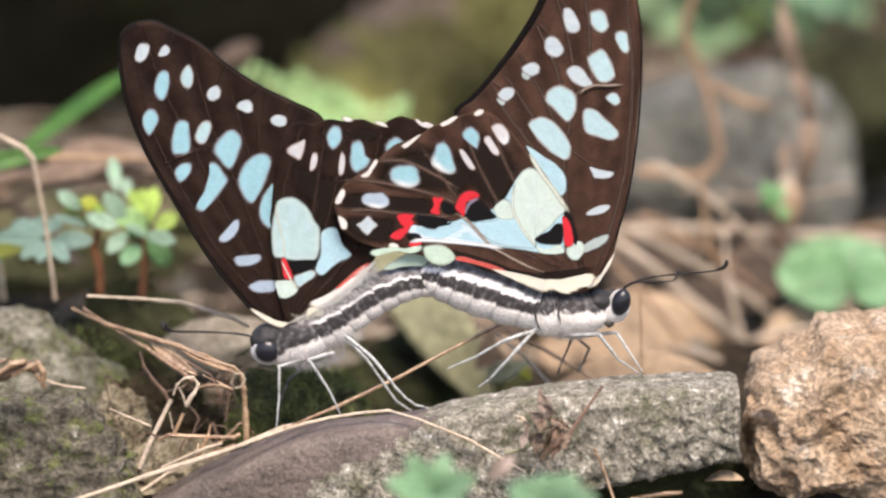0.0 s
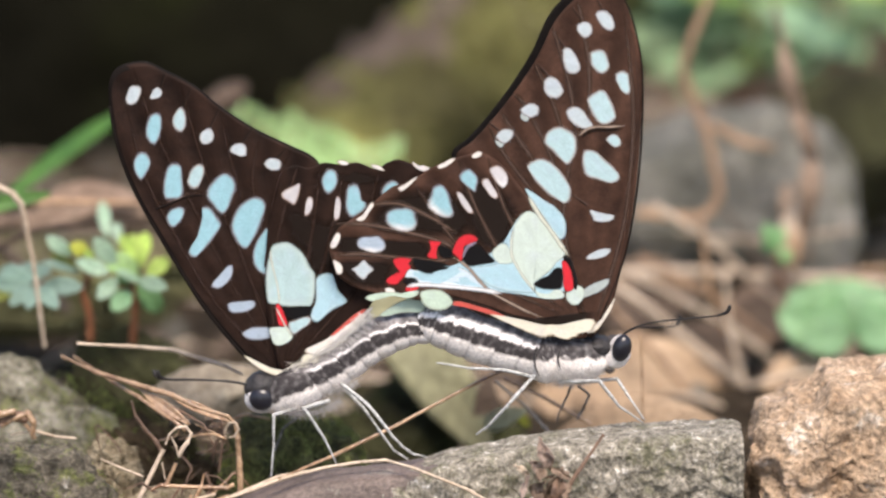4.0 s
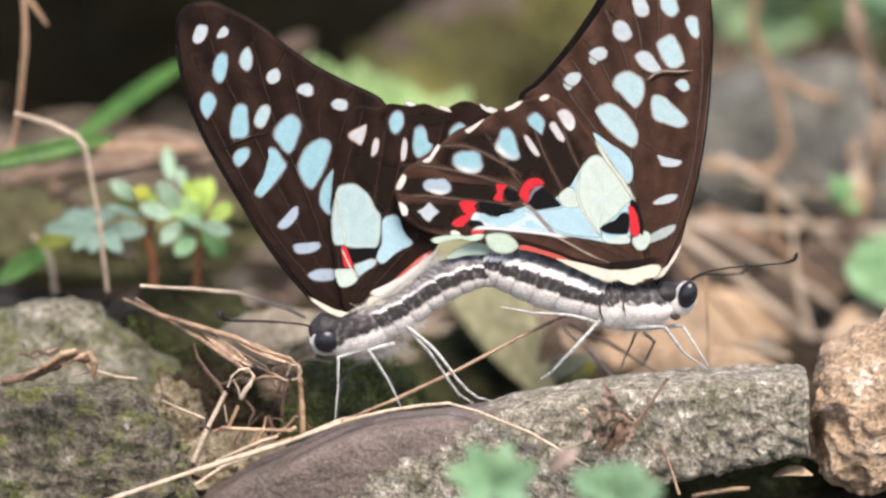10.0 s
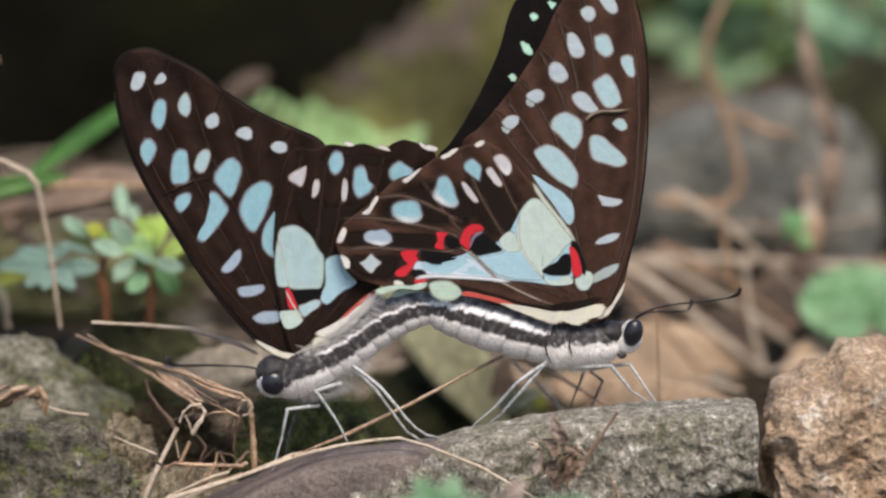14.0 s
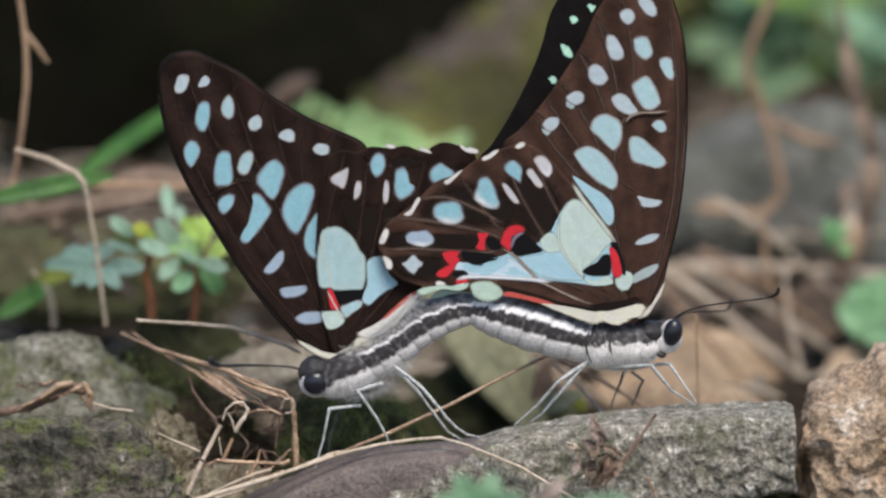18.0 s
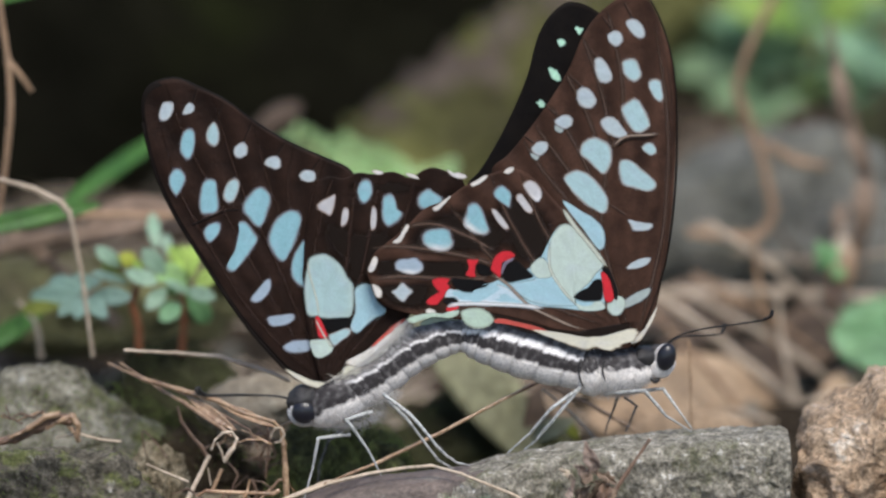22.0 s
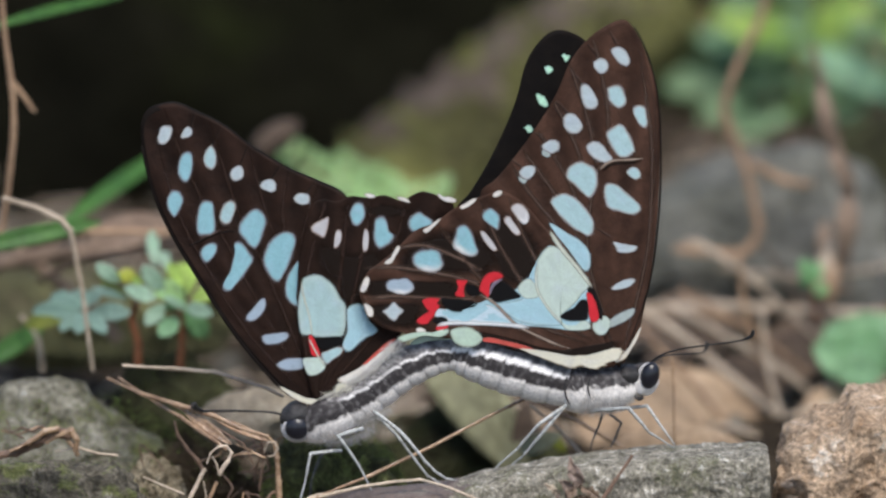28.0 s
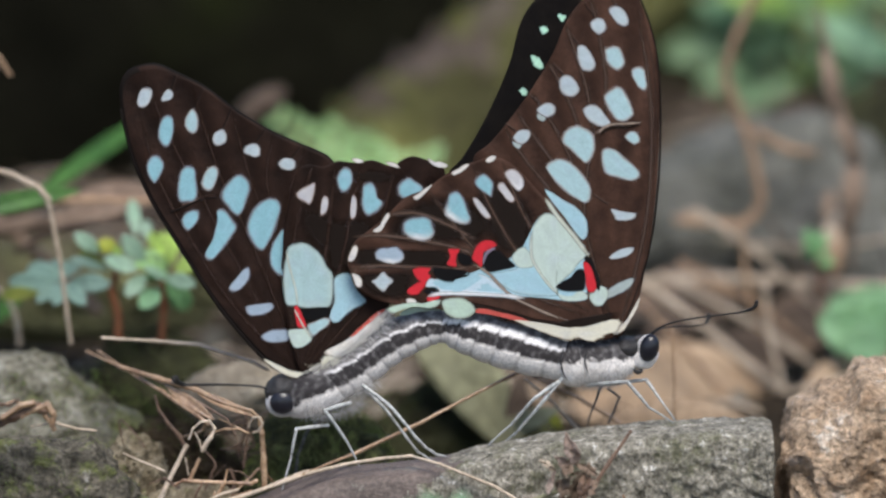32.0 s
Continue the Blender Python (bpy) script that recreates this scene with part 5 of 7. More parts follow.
class Wing:
    """One wing: a thin skin on a plan outline (x, z in millimetres from the wing root) that bulges slightly, with scale spots and veins on it."""

    def __init__(self, name, outline, origin, depth, parent, material, label, edge=None, sweep=0.0):
        self.o, self.sweep = Vector(origin), sweep
        pts = ring([Vector(p) - self.o for p in outline], 200)
        mid = sum(pts, Vector((0, 0))) / len(pts)
        bm = bmesh.new()
        ks = (1, 0.965, 0.9, 0.8, 0.7, 0.6, 0.5, 0.4, 0.3, 0.2, 0.1)
        skins = []
        for s in (-1, 1):
            loops = []
            for k in ks:
                loops.append([bm.verts.new(self.at(mid + (p - mid) * k, s * (0.04 + 0.03 * (1 - k)))) for p in pts])
            c = bm.verts.new(self.at(mid, s * 0.07))
            n = len(pts)
            for i, (a, b) in enumerate(zip(loops, loops[1:])):
                for j in range(n):
                    q = (a[j], a[(j + 1) % n], b[(j + 1) % n], b[j])
                    f = bm.faces.new(q if s < 0 else tuple(reversed(q)))
                    if i == 0 and edge and j < 0.47 * n:
                        f.material_index = 1
            for j in range(n):
                t = (loops[-1][j], loops[-1][(j + 1) % n], c)
                bm.faces.new(t if s < 0 else tuple(reversed(t)))
            skins.append(loops[0])
        for j in range(len(pts)):
            bm.faces.new((skins[0][j], skins[1][j], skins[1][(j + 1) % len(pts)], skins[0][(j + 1) % len(pts)]))
        bmesh.ops.recalc_face_normals(bm, faces=bm.faces)
        self.ob = part(name, bm, [material, edge] if edge else material, parent, label, at=(0, depth, 0))

    def at(self, p, lift=0.0):
        """The point of the skin above the plan point p."""
        r = Vector(p)
        wave = 0.12 * math.sin(r.x * 0.23 + 1) * math.sin(r.y * 0.19) + 0.02 * math.sin(r.x * 0.9 - r.y * 0.8)
        return Vector((r.x, wave + lift + self.sweep * max(0.0, -r.x - 1.0), r.y))

    def patch(self, name, outline, tint, lift, label="", n=40, ragged=0.06, glint=None):
        """A spot of coloured scales that thins out at its edge. glint: the side on which its scales are whiter."""
        centre, edge, rim, soft = tint
        pts = ring([Vector(p) - self.o for p in outline], n)
        mid = sum(pts, Vector((0, 0))) / n
        if ragged:
            pts = [p + (p - mid).normalized() * ragged * noise.noise(Vector((p.x * 3.1, p.y * 3.1, 2))) for p in pts]
        bm = bmesh.new()
        layer = bm.verts.layers.float_color.new("tint")
        centre, edge, white, lilac = Vector(centre), Vector(edge), Vector((0.74, 0.73, 0.72)), Vector((0.40, 0.43, 0.58))

        def vert(p, depth, out, cover):
            v = bm.verts.new(self.at(p, -lift))
            c = edge.lerp(centre, min(1, max(0, depth) / rim))
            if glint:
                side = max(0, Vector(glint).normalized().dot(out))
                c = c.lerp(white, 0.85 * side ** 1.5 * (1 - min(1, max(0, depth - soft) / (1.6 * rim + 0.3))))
            c = c.lerp(lilac, 0.3 * max(0, noise.noise(Vector((p.x * 0.7, p.y * 0.7, 13)))) * min(1, 3 * (c.z - 0.2))) if c.z > 0.2 else c
            c *= 1 + 0.10 * noise.noise(Vector((p.x * 1.1, p.y * 1.1, 5))) + 0.10 * noise.noise(Vector((p.x * 4.3, p.y * 4.3, 9)))
            v[layer] = (*c, cover)
            return v

        loops = []
        for depth, share, cover in ((-soft, 0, 0.0), (0, 0, 0.55), (soft, 0, 1.0), (0.5 * rim + soft, 0, 1.0), (rim + soft, 0, 1.0), (0, 0.6, 1.0), (0, 0.85, 1.0)):
            loop = []
            for p in pts:
                way = mid - p
                far = way.length
                tight = min(1, 0.45 * far / (rim + soft))
                step = share * far if share else depth * tight
                loop.append(vert(p + way * step / max(far, 1e-6), 9 if share else depth, -way.normalized(), cover))
            loops.append(loop)
        c = vert(mid, 9, Vector((0, 0)), 1.0)
        for a, b in zip(loops, loops[1:]):
            for j in range(n):
                bm.faces.new((a[j], a[(j + 1) % n], b[(j + 1) % n], b[j]))
        for j in range(n):
            bm.faces.new((loops[-1][j], loops[-1][(j + 1) % n], c))
        bmesh.ops.recalc_face_normals(bm, faces=bm.faces)
        return part(name, bm, SCALES, self.ob, label)

    def rib(self, pts, width=0.5, tint=None, lift=0.0895):
        """A vein as a soft raised band of scales, tapering to its ends."""
        centre, edge = tint or RIB
        line = spline([Vector(q) - self.o for q in pts], 36)
        bm = bmesh.new()
        layer = bm.verts.layers.float_color.new("tint")
        rows = []
        for i, p in enumerate(line):
            d = (line[min(i + 1, 36)] - line[max(i - 1, 0)]).normalized()
            side = Vector((-d.y, d.x))
            end = min(1, 6 * min(i, 36 - i) / 36)
            w = 0.5 * width * (0.45 + 0.55 * end) * (1 + 0.25 * noise.noise(Vector((p.x * 0.8, p.y * 0.8, 3))))
            row = []
            for k, cover, high in ((-1.7, 0, 0), (-0.8, 0.6, 0.3), (0, 1, 1), (0.8, 0.6, 0.3), (1.7, 0, 0)):
                v = bm.verts.new(self.at(p + side * w * k, -lift - 0.008 * high))
                v[layer] = (*(Vector(edge).lerp(Vector(centre), high) * (1 + 0.2 * noise.noise(Vector((p.x * 2, p.y * 2, k))))), cover * (0.25 + 0.75 * end))
                row.append(v)
            rows.append(row)
        for a, b in zip(rows, rows[1:]):
            for j in range(4):
                bm.faces.new((a[j], a[j + 1], b[j + 1], b[j]))
        bmesh.ops.recalc_face_normals(bm, faces=bm.faces)
        return part("vein", bm, SCALES, self.ob)

    def vein(self, pts, r=0.1, material=None, lift=0.0):
        line = [self.at(p, -lift) for p in spline([Vector(q) - self.o for q in pts], 14)]
        return part("vein", tube(line, [r, r * 0.9, r * 0.6], 5, 20), material or VEIN, self.ob)


def leg(parent, origin, pts, radii, material=None, at=None):
    """A jointed leg from hip to foot. at: its joint, if it turns about it."""
    o = Vector((origin[0], 0, origin[1]))
    joint = Vector(at) - o if at else Vector((0, 0, 0))
    radii = [0.86 * r for r in radii]
    bm = bmesh.new()
    q = [Vector(p) - o - joint for p in pts]
    for a, b, ra, rb in zip(q, q[1:], radii, radii[1:]):
        tube_into(bm, [a, (a + b) / 2 + Vector((0, 0, 0.05)), b], [ra, (ra + rb) / 2 * 1.05, rb], 7, 8, 0.25)
        bmesh.ops.create_icosphere(bm, subdivisions=1, radius=rb * 1.15, matrix=Matrix.Translation(b))
    rnd = random.Random(len(pts) + int(q[0].x * 10))
    for a, b in list(zip(q, q[1:]))[1:]:
        for _ in range(14):
            p = a.lerp(b, rnd.random())
            d = Vector((rnd.gauss(0, 1), rnd.gauss(0, 1), rnd.gauss(0, 1))).normalized() * 0.32 + (b - a).normalized() * 0.2
            tube_into(bm, [p, p + d], [0.03, 0.01], 3, 1)
    return part("leg", bm, material or LEG, parent, at=joint)


# tones of the body scales
INKY, SLATE, CHALKY, ASHEN = Vector((0.036, 0.032, 0.033)), Vector((0.24, 0.225, 0.225)), Vector((0.80, 0.775, 0.765)), Vector((0.80, 0.755, 0.72))


def blend(low, high, x, soft):
    k = min(1, max(0, x / soft + 0.5))
    return low.lerp(high, k * k * (3 - 2 * k))


def abdomen(parent, origin, line, radii, dorsal, rings_=9):
    """The ringed abdomen: mottled grey back, white side line stepped at the rings, dark side band, whitish belly."""
    o = Vector((origin[0], 0, origin[1]))
    q = spline([Vector(p) - o for p in line], 240)
    n, m = len(q), 130
    bm = bmesh.new()
    layer = bm.verts.layers.float_color.new("tint")
    rows = []
    for i, p in enumerate(q):
        d = (q[min(i + 1, n - 1)] - q[max(i - 1, 0)]).normalized()
        up = Vector((-d.z, 0, d.x))
        if up.z < 0:
            up = -up
        f = i / (n - 1) * (len(radii) - 1)
        k = min(int(f), len(radii) - 2)
        r = radii[k] * (1 - f + k) + radii[k + 1] * (f - k)
        seg = (i / (n - 1) * rings_) % 1
        belly = 0.05 * math.sin(math.pi * seg) ** 0.6
        white = dorsal[1] + (dorsal[2] - dorsal[1]) * min(1, 0.1 + i / (0.2 * n))
        row = []
        for j in range(m):
            a = 2 * math.pi * j / m
            c, s = math.cos(a), math.sin(a)
            rr = r * (1 + belly * (1.4 if s < -0.2 else 0.6) - 0.03)
            v = bm.verts.new(p + up * s * rr + Vector((0, c * rr * 0.85, 0)))
            h = s + 0.045 * noise.noise(Vector((i * 0.45, j * 0.12, 1))) + 0.05 * noise.noise(Vector((i * 0.14, j * 0.05, 5))) + 0.07 * noise.noise(Vector((i * 0.06, 0, 7))) + 0.09 * (seg - 0.5)
            hair = noise.noise(Vector((i * 0.22, j * 0.35, 21)))
            back = SLATE.lerp(INKY, 0.3 + 0.8 * noise.noise(Vector((i * 0.09, j * 0.09, 31)))) * (1 + 0.5 * hair)
            band = INKY.lerp(SLATE, max(0, 0.02 + 0.7 * noise.noise(Vector((i * 0.13, j * 0.16, 41)))))
            joint = 1 - 0.28 * max(0, 1 - 9 * min(seg, 1 - seg))
            tone = blend(ASHEN * (1 + 0.16 * hair) * joint, band, h - dorsal[0], 0.16)
            tone = blend(tone, CHALKY * (1 + 0.12 * hair) * joint, h - dorsal[1], 0.12)
            tone = blend(tone, back, h - white, 0.14)
            v[layer] = (*tone, 1)
            row.append(v)
        rows.append(row)
    for i in range(n - 1):
        for j in range(m):
            bm.faces.new((rows[i][j], rows[i + 1][j], rows[i + 1][(j + 1) % m], rows[i][(j + 1) % m]))
    bm.faces.new(rows[0])
    bm.faces.new(list(reversed(rows[-1])))
    bmesh.ops.recalc_face_normals(bm, faces=bm.faces)
    return part("abdomen", bm, COAT, parent)


def fur(parent, origin, centre, size, count, seed, length=1.0, lean=(0, 0, -1), material=None, span=(-1, 1), thick=0.026):
    """Short hairs on an egg-shaped body."""
    rnd = random.Random(seed)
    o, c = Vector((origin[0], 0, origin[1])), Vector(centre)
    verts, faces = [], []
    for _ in range(count):
        v = Vector((rnd.gauss(0, 1), -abs(rnd.gauss(0, 1)), rnd.gauss(0, 1))).normalized()
        if not span[0] < v.z < span[1] + rnd.gauss(0, 0.12):
            continue
        p = c - o + Vector((v.x * size[0], v.y * size[1], v.z * size[2]))
        d = (v * 0.55 + Vector(lean) * 0.6 + Vector((rnd.gauss(0, 0.25), rnd.gauss(0, 0.25), rnd.gauss(0, 0.25)))).normalized() * length * rnd.uniform(0.5, 1.2)
        s = d.cross(Vector((rnd.random(), rnd.random(), rnd.random()))).normalized() * thick
        t = d.cross(s).normalized() * thick
        k = len(verts)
        verts += [(x * MM).to_tuple() for x in (p + s, p - s * 0.5 + t, p - s * 0.5 - t, p + d)]
        faces += [(k, k + 1, k + 3), (k + 1, k + 2, k + 3), (k + 2, k, k + 3)]
    me = bpy.data.meshes.new("fur")
    me.from_pydata(verts, [], faces)
    me.materials.append(material or FUR)
    ob = new("fur", me)
    ob.parent = parent
    ob["kind"] = "stuff"
    return ob


def brush(parent, origin, line, count, seed, length, lean, material):
    """Long soft hairs in a row along a line."""
    rnd = random.Random(seed)
    o = Vector((origin[0], 0, origin[1]))
    way = spline([Vector(p) - o for p in line], 60)
    verts, faces = [], []
    for _ in range(count):
        p = way[rnd.randrange(61)] + Vector((rnd.gauss(0, 0.35), rnd.uniform(-0.3, 0.2), rnd.gauss(0, 0.35)))
        d = (Vector(lean) + Vector((rnd.gauss(0, 0.22), rnd.gauss(0, 0.15), rnd.gauss(0, 0.22)))).normalized() * length * rnd.uniform(0.4, 1.1)
        s = d.cross(Vector((rnd.random(), rnd.random(), rnd.random()))).normalized() * 0.03
        t = d.cross(s).normalized() * 0.03
        k = len(verts)
        verts += [(x * MM).to_tuple() for x in (p + s, p - s * 0.5 + t, p - s * 0.5 - t, p + d)]
        faces += [(k, k + 1, k + 3), (k + 1, k + 2, k + 3), (k + 2, k, k + 3)]
    me = bpy.data.meshes.new("hair_fringe")
    me.from_pydata(verts, [], faces)
    me.materials.append(material)
    ob = new("hair_fringe", me)
    ob.parent = parent
    ob["kind"] = "stuff"
    return ob


def egg(parent, origin, name, centre, size, material, turn=0, label="", split=None, relief=0.04, seed=1):
    """A rounded body piece; split: the height above which its scales are black instead of whitish."""
    o = Vector((origin[0], 0, origin[1]))
    bm = bmesh.new()
    coated = split is not None
    bmesh.ops.create_uvsphere(bm, u_segments=140 if coated else 48, v_segments=90 if coated else 30, radius=1)
    for v in bm.verts:
        v.co *= 1 + relief * noise.noise(v.co * 3 + Vector((seed, 0, 0)))
    if coated:
        layer = bm.verts.layers.float_color.new("tint")
        for v in bm.verts:
            h = v.co
            hair = noise.noise(Vector((h.x * 22, h.y * 5, h.z * 7)))
            z = h.z + 0.14 * noise.noise(h * 6) + 0.12 * hair
            dark = INKY.lerp(SLATE, max(0, 0.5 * noise.noise(h * 5 + Vector((7, 0, 0)))))
            dark = dark.lerp(CHALKY, 0.15 * max(0, 1.6 * noise.noise(Vector((h.x * 9, h.y * 4, h.z * 4 + 3))) - 0.25))
            v[layer] = (*blend(ASHEN * (1 + 0.2 * hair), dark, z - split, 0.2), 1)
    bmesh.ops.scale(bm, vec=size, verts=bm.verts)
    bmesh.ops.rotate(bm, verts=bm.verts, matrix=Matrix.Rotation(radians(turn), 3, "Y"))
    return part(name, bm, COAT if coated else material, parent, label, at=Vector(centre) - o)


for thing, size, count, seed, length, tint, label in (
    (lump_, (11.6, 7.8, 9.8), 420, 25, 0.8, MOSS_BRIGHT, "thin green moss shoots"),
    (twig_clod_, (8.7, 5.8, 8.6), 350, 26, 0.8, MOSS_BRIGHT, "thin green moss shoots"),
    (back_clod_, (16.5, 7.7, 14.4), 1500, 27, 0.9, MOSS_BRIGHT, "thin green moss shoots"),
    (clod_, (10.2, 7.8, 12.0), 5200, 5, 0.9, MOSS_FRESH, "short bright moss shoots"),
    (pale_rock_, (17.8, 13.5, 12.2), 2200, 6, 0.8, MOSS_BRIGHT, "thin green moss shoots"),
    (dark_rock_, (16.8, 10.4, 11.3), 1500, 7, 0.7, MOSS_BRIGHT, "thin green moss shoots"),
):
    shoots = fur(thing, (0, 0), (0, 0, 0), size, count, seed, length, (0, -0.3, 0.5), tint, thick=0.07)
    shoots.name = "moss_tuft"
    shoots["label"] = label

# -- the butterfly that faces the dry twigs --
LB = (-17.2, 23.2)
left = base("butterfly", (LB[0], 0, LB[1]), "brown blue-spotted butterfly, head low, joined to its mate", "butterfly", "mating butterflies")
lfw = Wing("forewing", [(-17.5, 22.7), (-19.9, 23.5), (-22.1, 24.9), (-26.4, 29.8), (-29.5, 34), (-33.2, 40), (-36.9, 46.3), (-39.4, 52.3), (-40.6, 58.1), (-40.7, 61.1), (-39.8, 62.8), (-38, 63.6), (-35.9, 63.8), (-33.4, 62.8), (-29.6, 60.9), (-26.2, 58.3), (-21.7, 55.5), (-17.1, 53.4), (-13.5, 51.6), (-12.7, 48.8), (-13.2, 40.9), (-14.9, 31.5), (-16.3, 25.2)], LB, -0.6, left, WING_SHADED, "brown forewing with rows of pale blue spots", edge=WING_EDGE, sweep=0.07)
lhw = Wing("hindwing", [(-17.1, 23), (-18.4, 26.4), (-19.3, 30.7), (-19.7, 35.8), (-19.6, 41.7), (-18.8, 46.4), (-17.7, 50.2), (-16.2, 51.1), (-14.4, 50.8), (-12.4, 51.5), (-10.1, 51.3), (-7.8, 51.6), (-5.5, 50.8), (-4.1, 51.6), (-2.6, 52.1), (-0.5, 51.5), (1.2, 50.8), (1.5, 47.2), (-0.7, 41.7), (-3.8, 36.2), (-6.4, 31.5), (-9.5, 27.7), (-13.4, 24.6)], LB, -1.4, left, WING_SHADED, "brown hindwing with pale blue cells and a red mark", sweep=0.07)
lfar = Wing("forewing", [(-17.5, 22.7), (-19.9, 23.5), (-22.1, 24.9), (-26.4, 29.8), (-29.5, 34), (-33.2, 40), (-36.9, 46.3), (-39.4, 52.3), (-40.6, 58.1), (-40.7, 61.1), (-39.8, 62.8), (-38, 63.6), (-35.9, 63.8), (-33.4, 62.8), (-29.6, 60.9), (-26.2, 58.3), (-21.7, 55.5), (-17.1, 53.4), (-13.5, 51.6), (-12.7, 48.8), (-13.2, 40.9), (-14.9, 31.5), (-16.3, 25.2)], LB, 0.9, left, WING_DARK, "black upper side of the forewing behind", sweep=0.07)
for pts in ([(-17.8, 23.6), (-24.1, 34.7), (-29.4, 44.9), (-34.6, 55), (-37.6, 63.4)], [(-17.5, 24.4), (-23.3, 39.4), (-27.8, 49.5), (-31.4, 61.6)], [(-17.5, 25.2), (-21.7, 42.5), (-24, 49.5), (-26.2, 58)], [(-17.2, 26), (-20.2, 41.7), (-21.7, 48.8), (-20.8, 55)], [(-17.2, 26.8), (-19.1, 40.9), (-18.7, 47.2), (-16.7, 53.1)], [(-33.6, 44.9), (-31.7, 45.8), (-29.7, 46.6), (-28, 46.7)], [(-18, 23.2), (-26.4, 32.3), (-31.7, 40.9), (-35.8, 48.8), (-38.4, 58.1)]):
    lfw.rib(pts, 0.42, DIM_RIB)
# margin creases: a dark line and a lighter edge paint their shading
for a, b in (((-27.5, 55.3), (-26.2, 58.3)), ((-23.2, 53.6), (-21.7, 55.8)), ((-31.1, 58), (-30, 60.7)), ((-34, 60.7), (-33.4, 62.6)), ((-18.6, 51.6), (-17.3, 53.3))):
    lfw.vein((a, (Vector(a) + Vector(b)) / 2, b), 0.08, WING_DARK, 0.03)
    lfw.vein((Vector(a) + Vector((0.2, 0.0)), (Vector(a) + Vector(b)) / 2 + Vector((0.2, 0.0)), Vector(b) + Vector((0.2, 0.0))), 0.045, VEIN, 0.03)
lfw.vein([(-34.3, 44.4), (-32.6, 45.1), (-30.4, 46.1), (-28.2, 46.4)], 0.13, WING_DARK, 0.04)
lfw.vein([(-32.8, 45.4), (-31.3, 45.9), (-30.4, 46.4)], 0.09, PALE_BROWN, 0.08)
lfw.vein([(-17.4, 22.5), (-19.9, 23.3), (-22.1, 24.7), (-26.4, 29.6), (-29.5, 33.9), (-33.2, 39.8), (-36.9, 46.1), (-39.4, 52.1), (-40.6, 58)], 0.3, WING_EDGE, -0.05)
for pts in ([(-17.1, 44.9), (-14.1, 44.1), (-11, 43.5), (-8.9, 43.7), (-7.2, 41.7), (-9.9, 40.6), (-11, 37.8), (-13.3, 36.6), (-14.1, 39.4), (-16, 41.3)], [(-12.9, 50.2), (-10.2, 50), (-7.2, 50.2), (-4.9, 49.4), (-6.4, 48.8), (-9.5, 48.9), (-12.5, 49.4)]):
    lhw.patch("dark_zone", pts, UMBER, 0.088, n=60, ragged=0.7)
lhw.patch("cell", [(-19.1, 39.1), (-18.9, 40.1), (-17.8, 40.6), (-16.7, 40.6), (-15.6, 39.9), (-14.7, 38.9), (-14, 37.5), (-13.3, 36.5), (-13.2, 34.6), (-13.4, 33.1), (-13.8, 32.2), (-15.3, 32.1), (-17, 32.1), (-18.1, 32.4), (-19.2, 32.5), (-19.5, 33.9), (-19.6, 36.1), (-19.4, 38)], CELL, 0.11, label="pale aqua cell", n=48)
lhw.patch("cell", [(-13, 35.8), (-12.2, 36.5), (-11, 36.5), (-10.5, 35.4), (-10.1, 34.3), (-9, 33.1), (-9.4, 32.5), (-10.5, 32), (-11.6, 31.1), (-12.7, 30.1), (-13.6, 30.5), (-13.5, 31.5), (-13, 32.8), (-13, 34.3)], SKY, 0.11, label="sky blue cell", n=40)
lhw.patch("black_bar", [(-17.3, 31.8), (-16, 32), (-14.5, 32.1), (-13.6, 32), (-13.7, 31.2), (-14.5, 30.7), (-16, 30.3), (-16.9, 30.6), (-17.3, 31.1)], SOOT, 0.125)
lhw.patch("red_mark", [(-18.3, 32.1), (-17.8, 32.3), (-17.2, 31.1), (-16.7, 29.7), (-17, 29.3), (-17.8, 29.5), (-18.1, 30.5)], CRIMSON, 0.14, label="bright red mark")
lhw.patch("cell", [(-19, 29), (-17.8, 29.2), (-16.7, 29.2), (-16, 28.2), (-16.4, 27.4), (-17.5, 26.8), (-18.4, 26.9), (-18.8, 27.8)], MINT, 0.12)
lhw.patch("cell", [(-16.6, 29.7), (-15.6, 30.2), (-14.5, 30.7), (-13.6, 30.5), (-13.9, 29.7), (-14.9, 29), (-15.8, 28.3), (-16.3, 28.6)], AQUA, 0.12)
lhw.patch("spot", [(-9.2, 48.2), (-8.6, 48.7), (-7.9, 48.6), (-7.5, 47.8), (-7.3, 46.7), (-6.6, 46.1), (-6.9, 45.3), (-7.6, 44.7), (-8.5, 44.3), (-9.1, 44.8), (-9.4, 45.9), (-9.3, 47.1)], BLUE, 0.11)
lhw.patch("spot", [(-4.6, 48.2), (-3.9, 49), (-3.1, 49.3), (-2.4, 48.8), (-1.6, 48.3), (-1.3, 47.7), (-2, 47), (-2.9, 46.6), (-4.1, 46.6), (-4.6, 47.2)], BLUE, 0.11)
lhw.patch("spot", [(-10.5, 47.1), (-10, 46.5), (-10, 45.2), (-10.2, 44.1), (-10.7, 43.8), (-10.9, 44.6), (-10.8, 45.9)], ROSY, 0.11)
lhw.patch("margin_mark", [(-6.2, 51.4), (-5.5, 51.4), (-4.8, 51.1), (-4.4, 50.6), (-5.1, 50.7), (-5.9, 51)], CHALK, 0.13)
lhw.patch("margin_mark", [(-10.6, 51.8), (-9.9, 51.9), (-9.1, 51.6), (-9.2, 51.3), (-10.1, 51.3)], CHALK, 0.13)
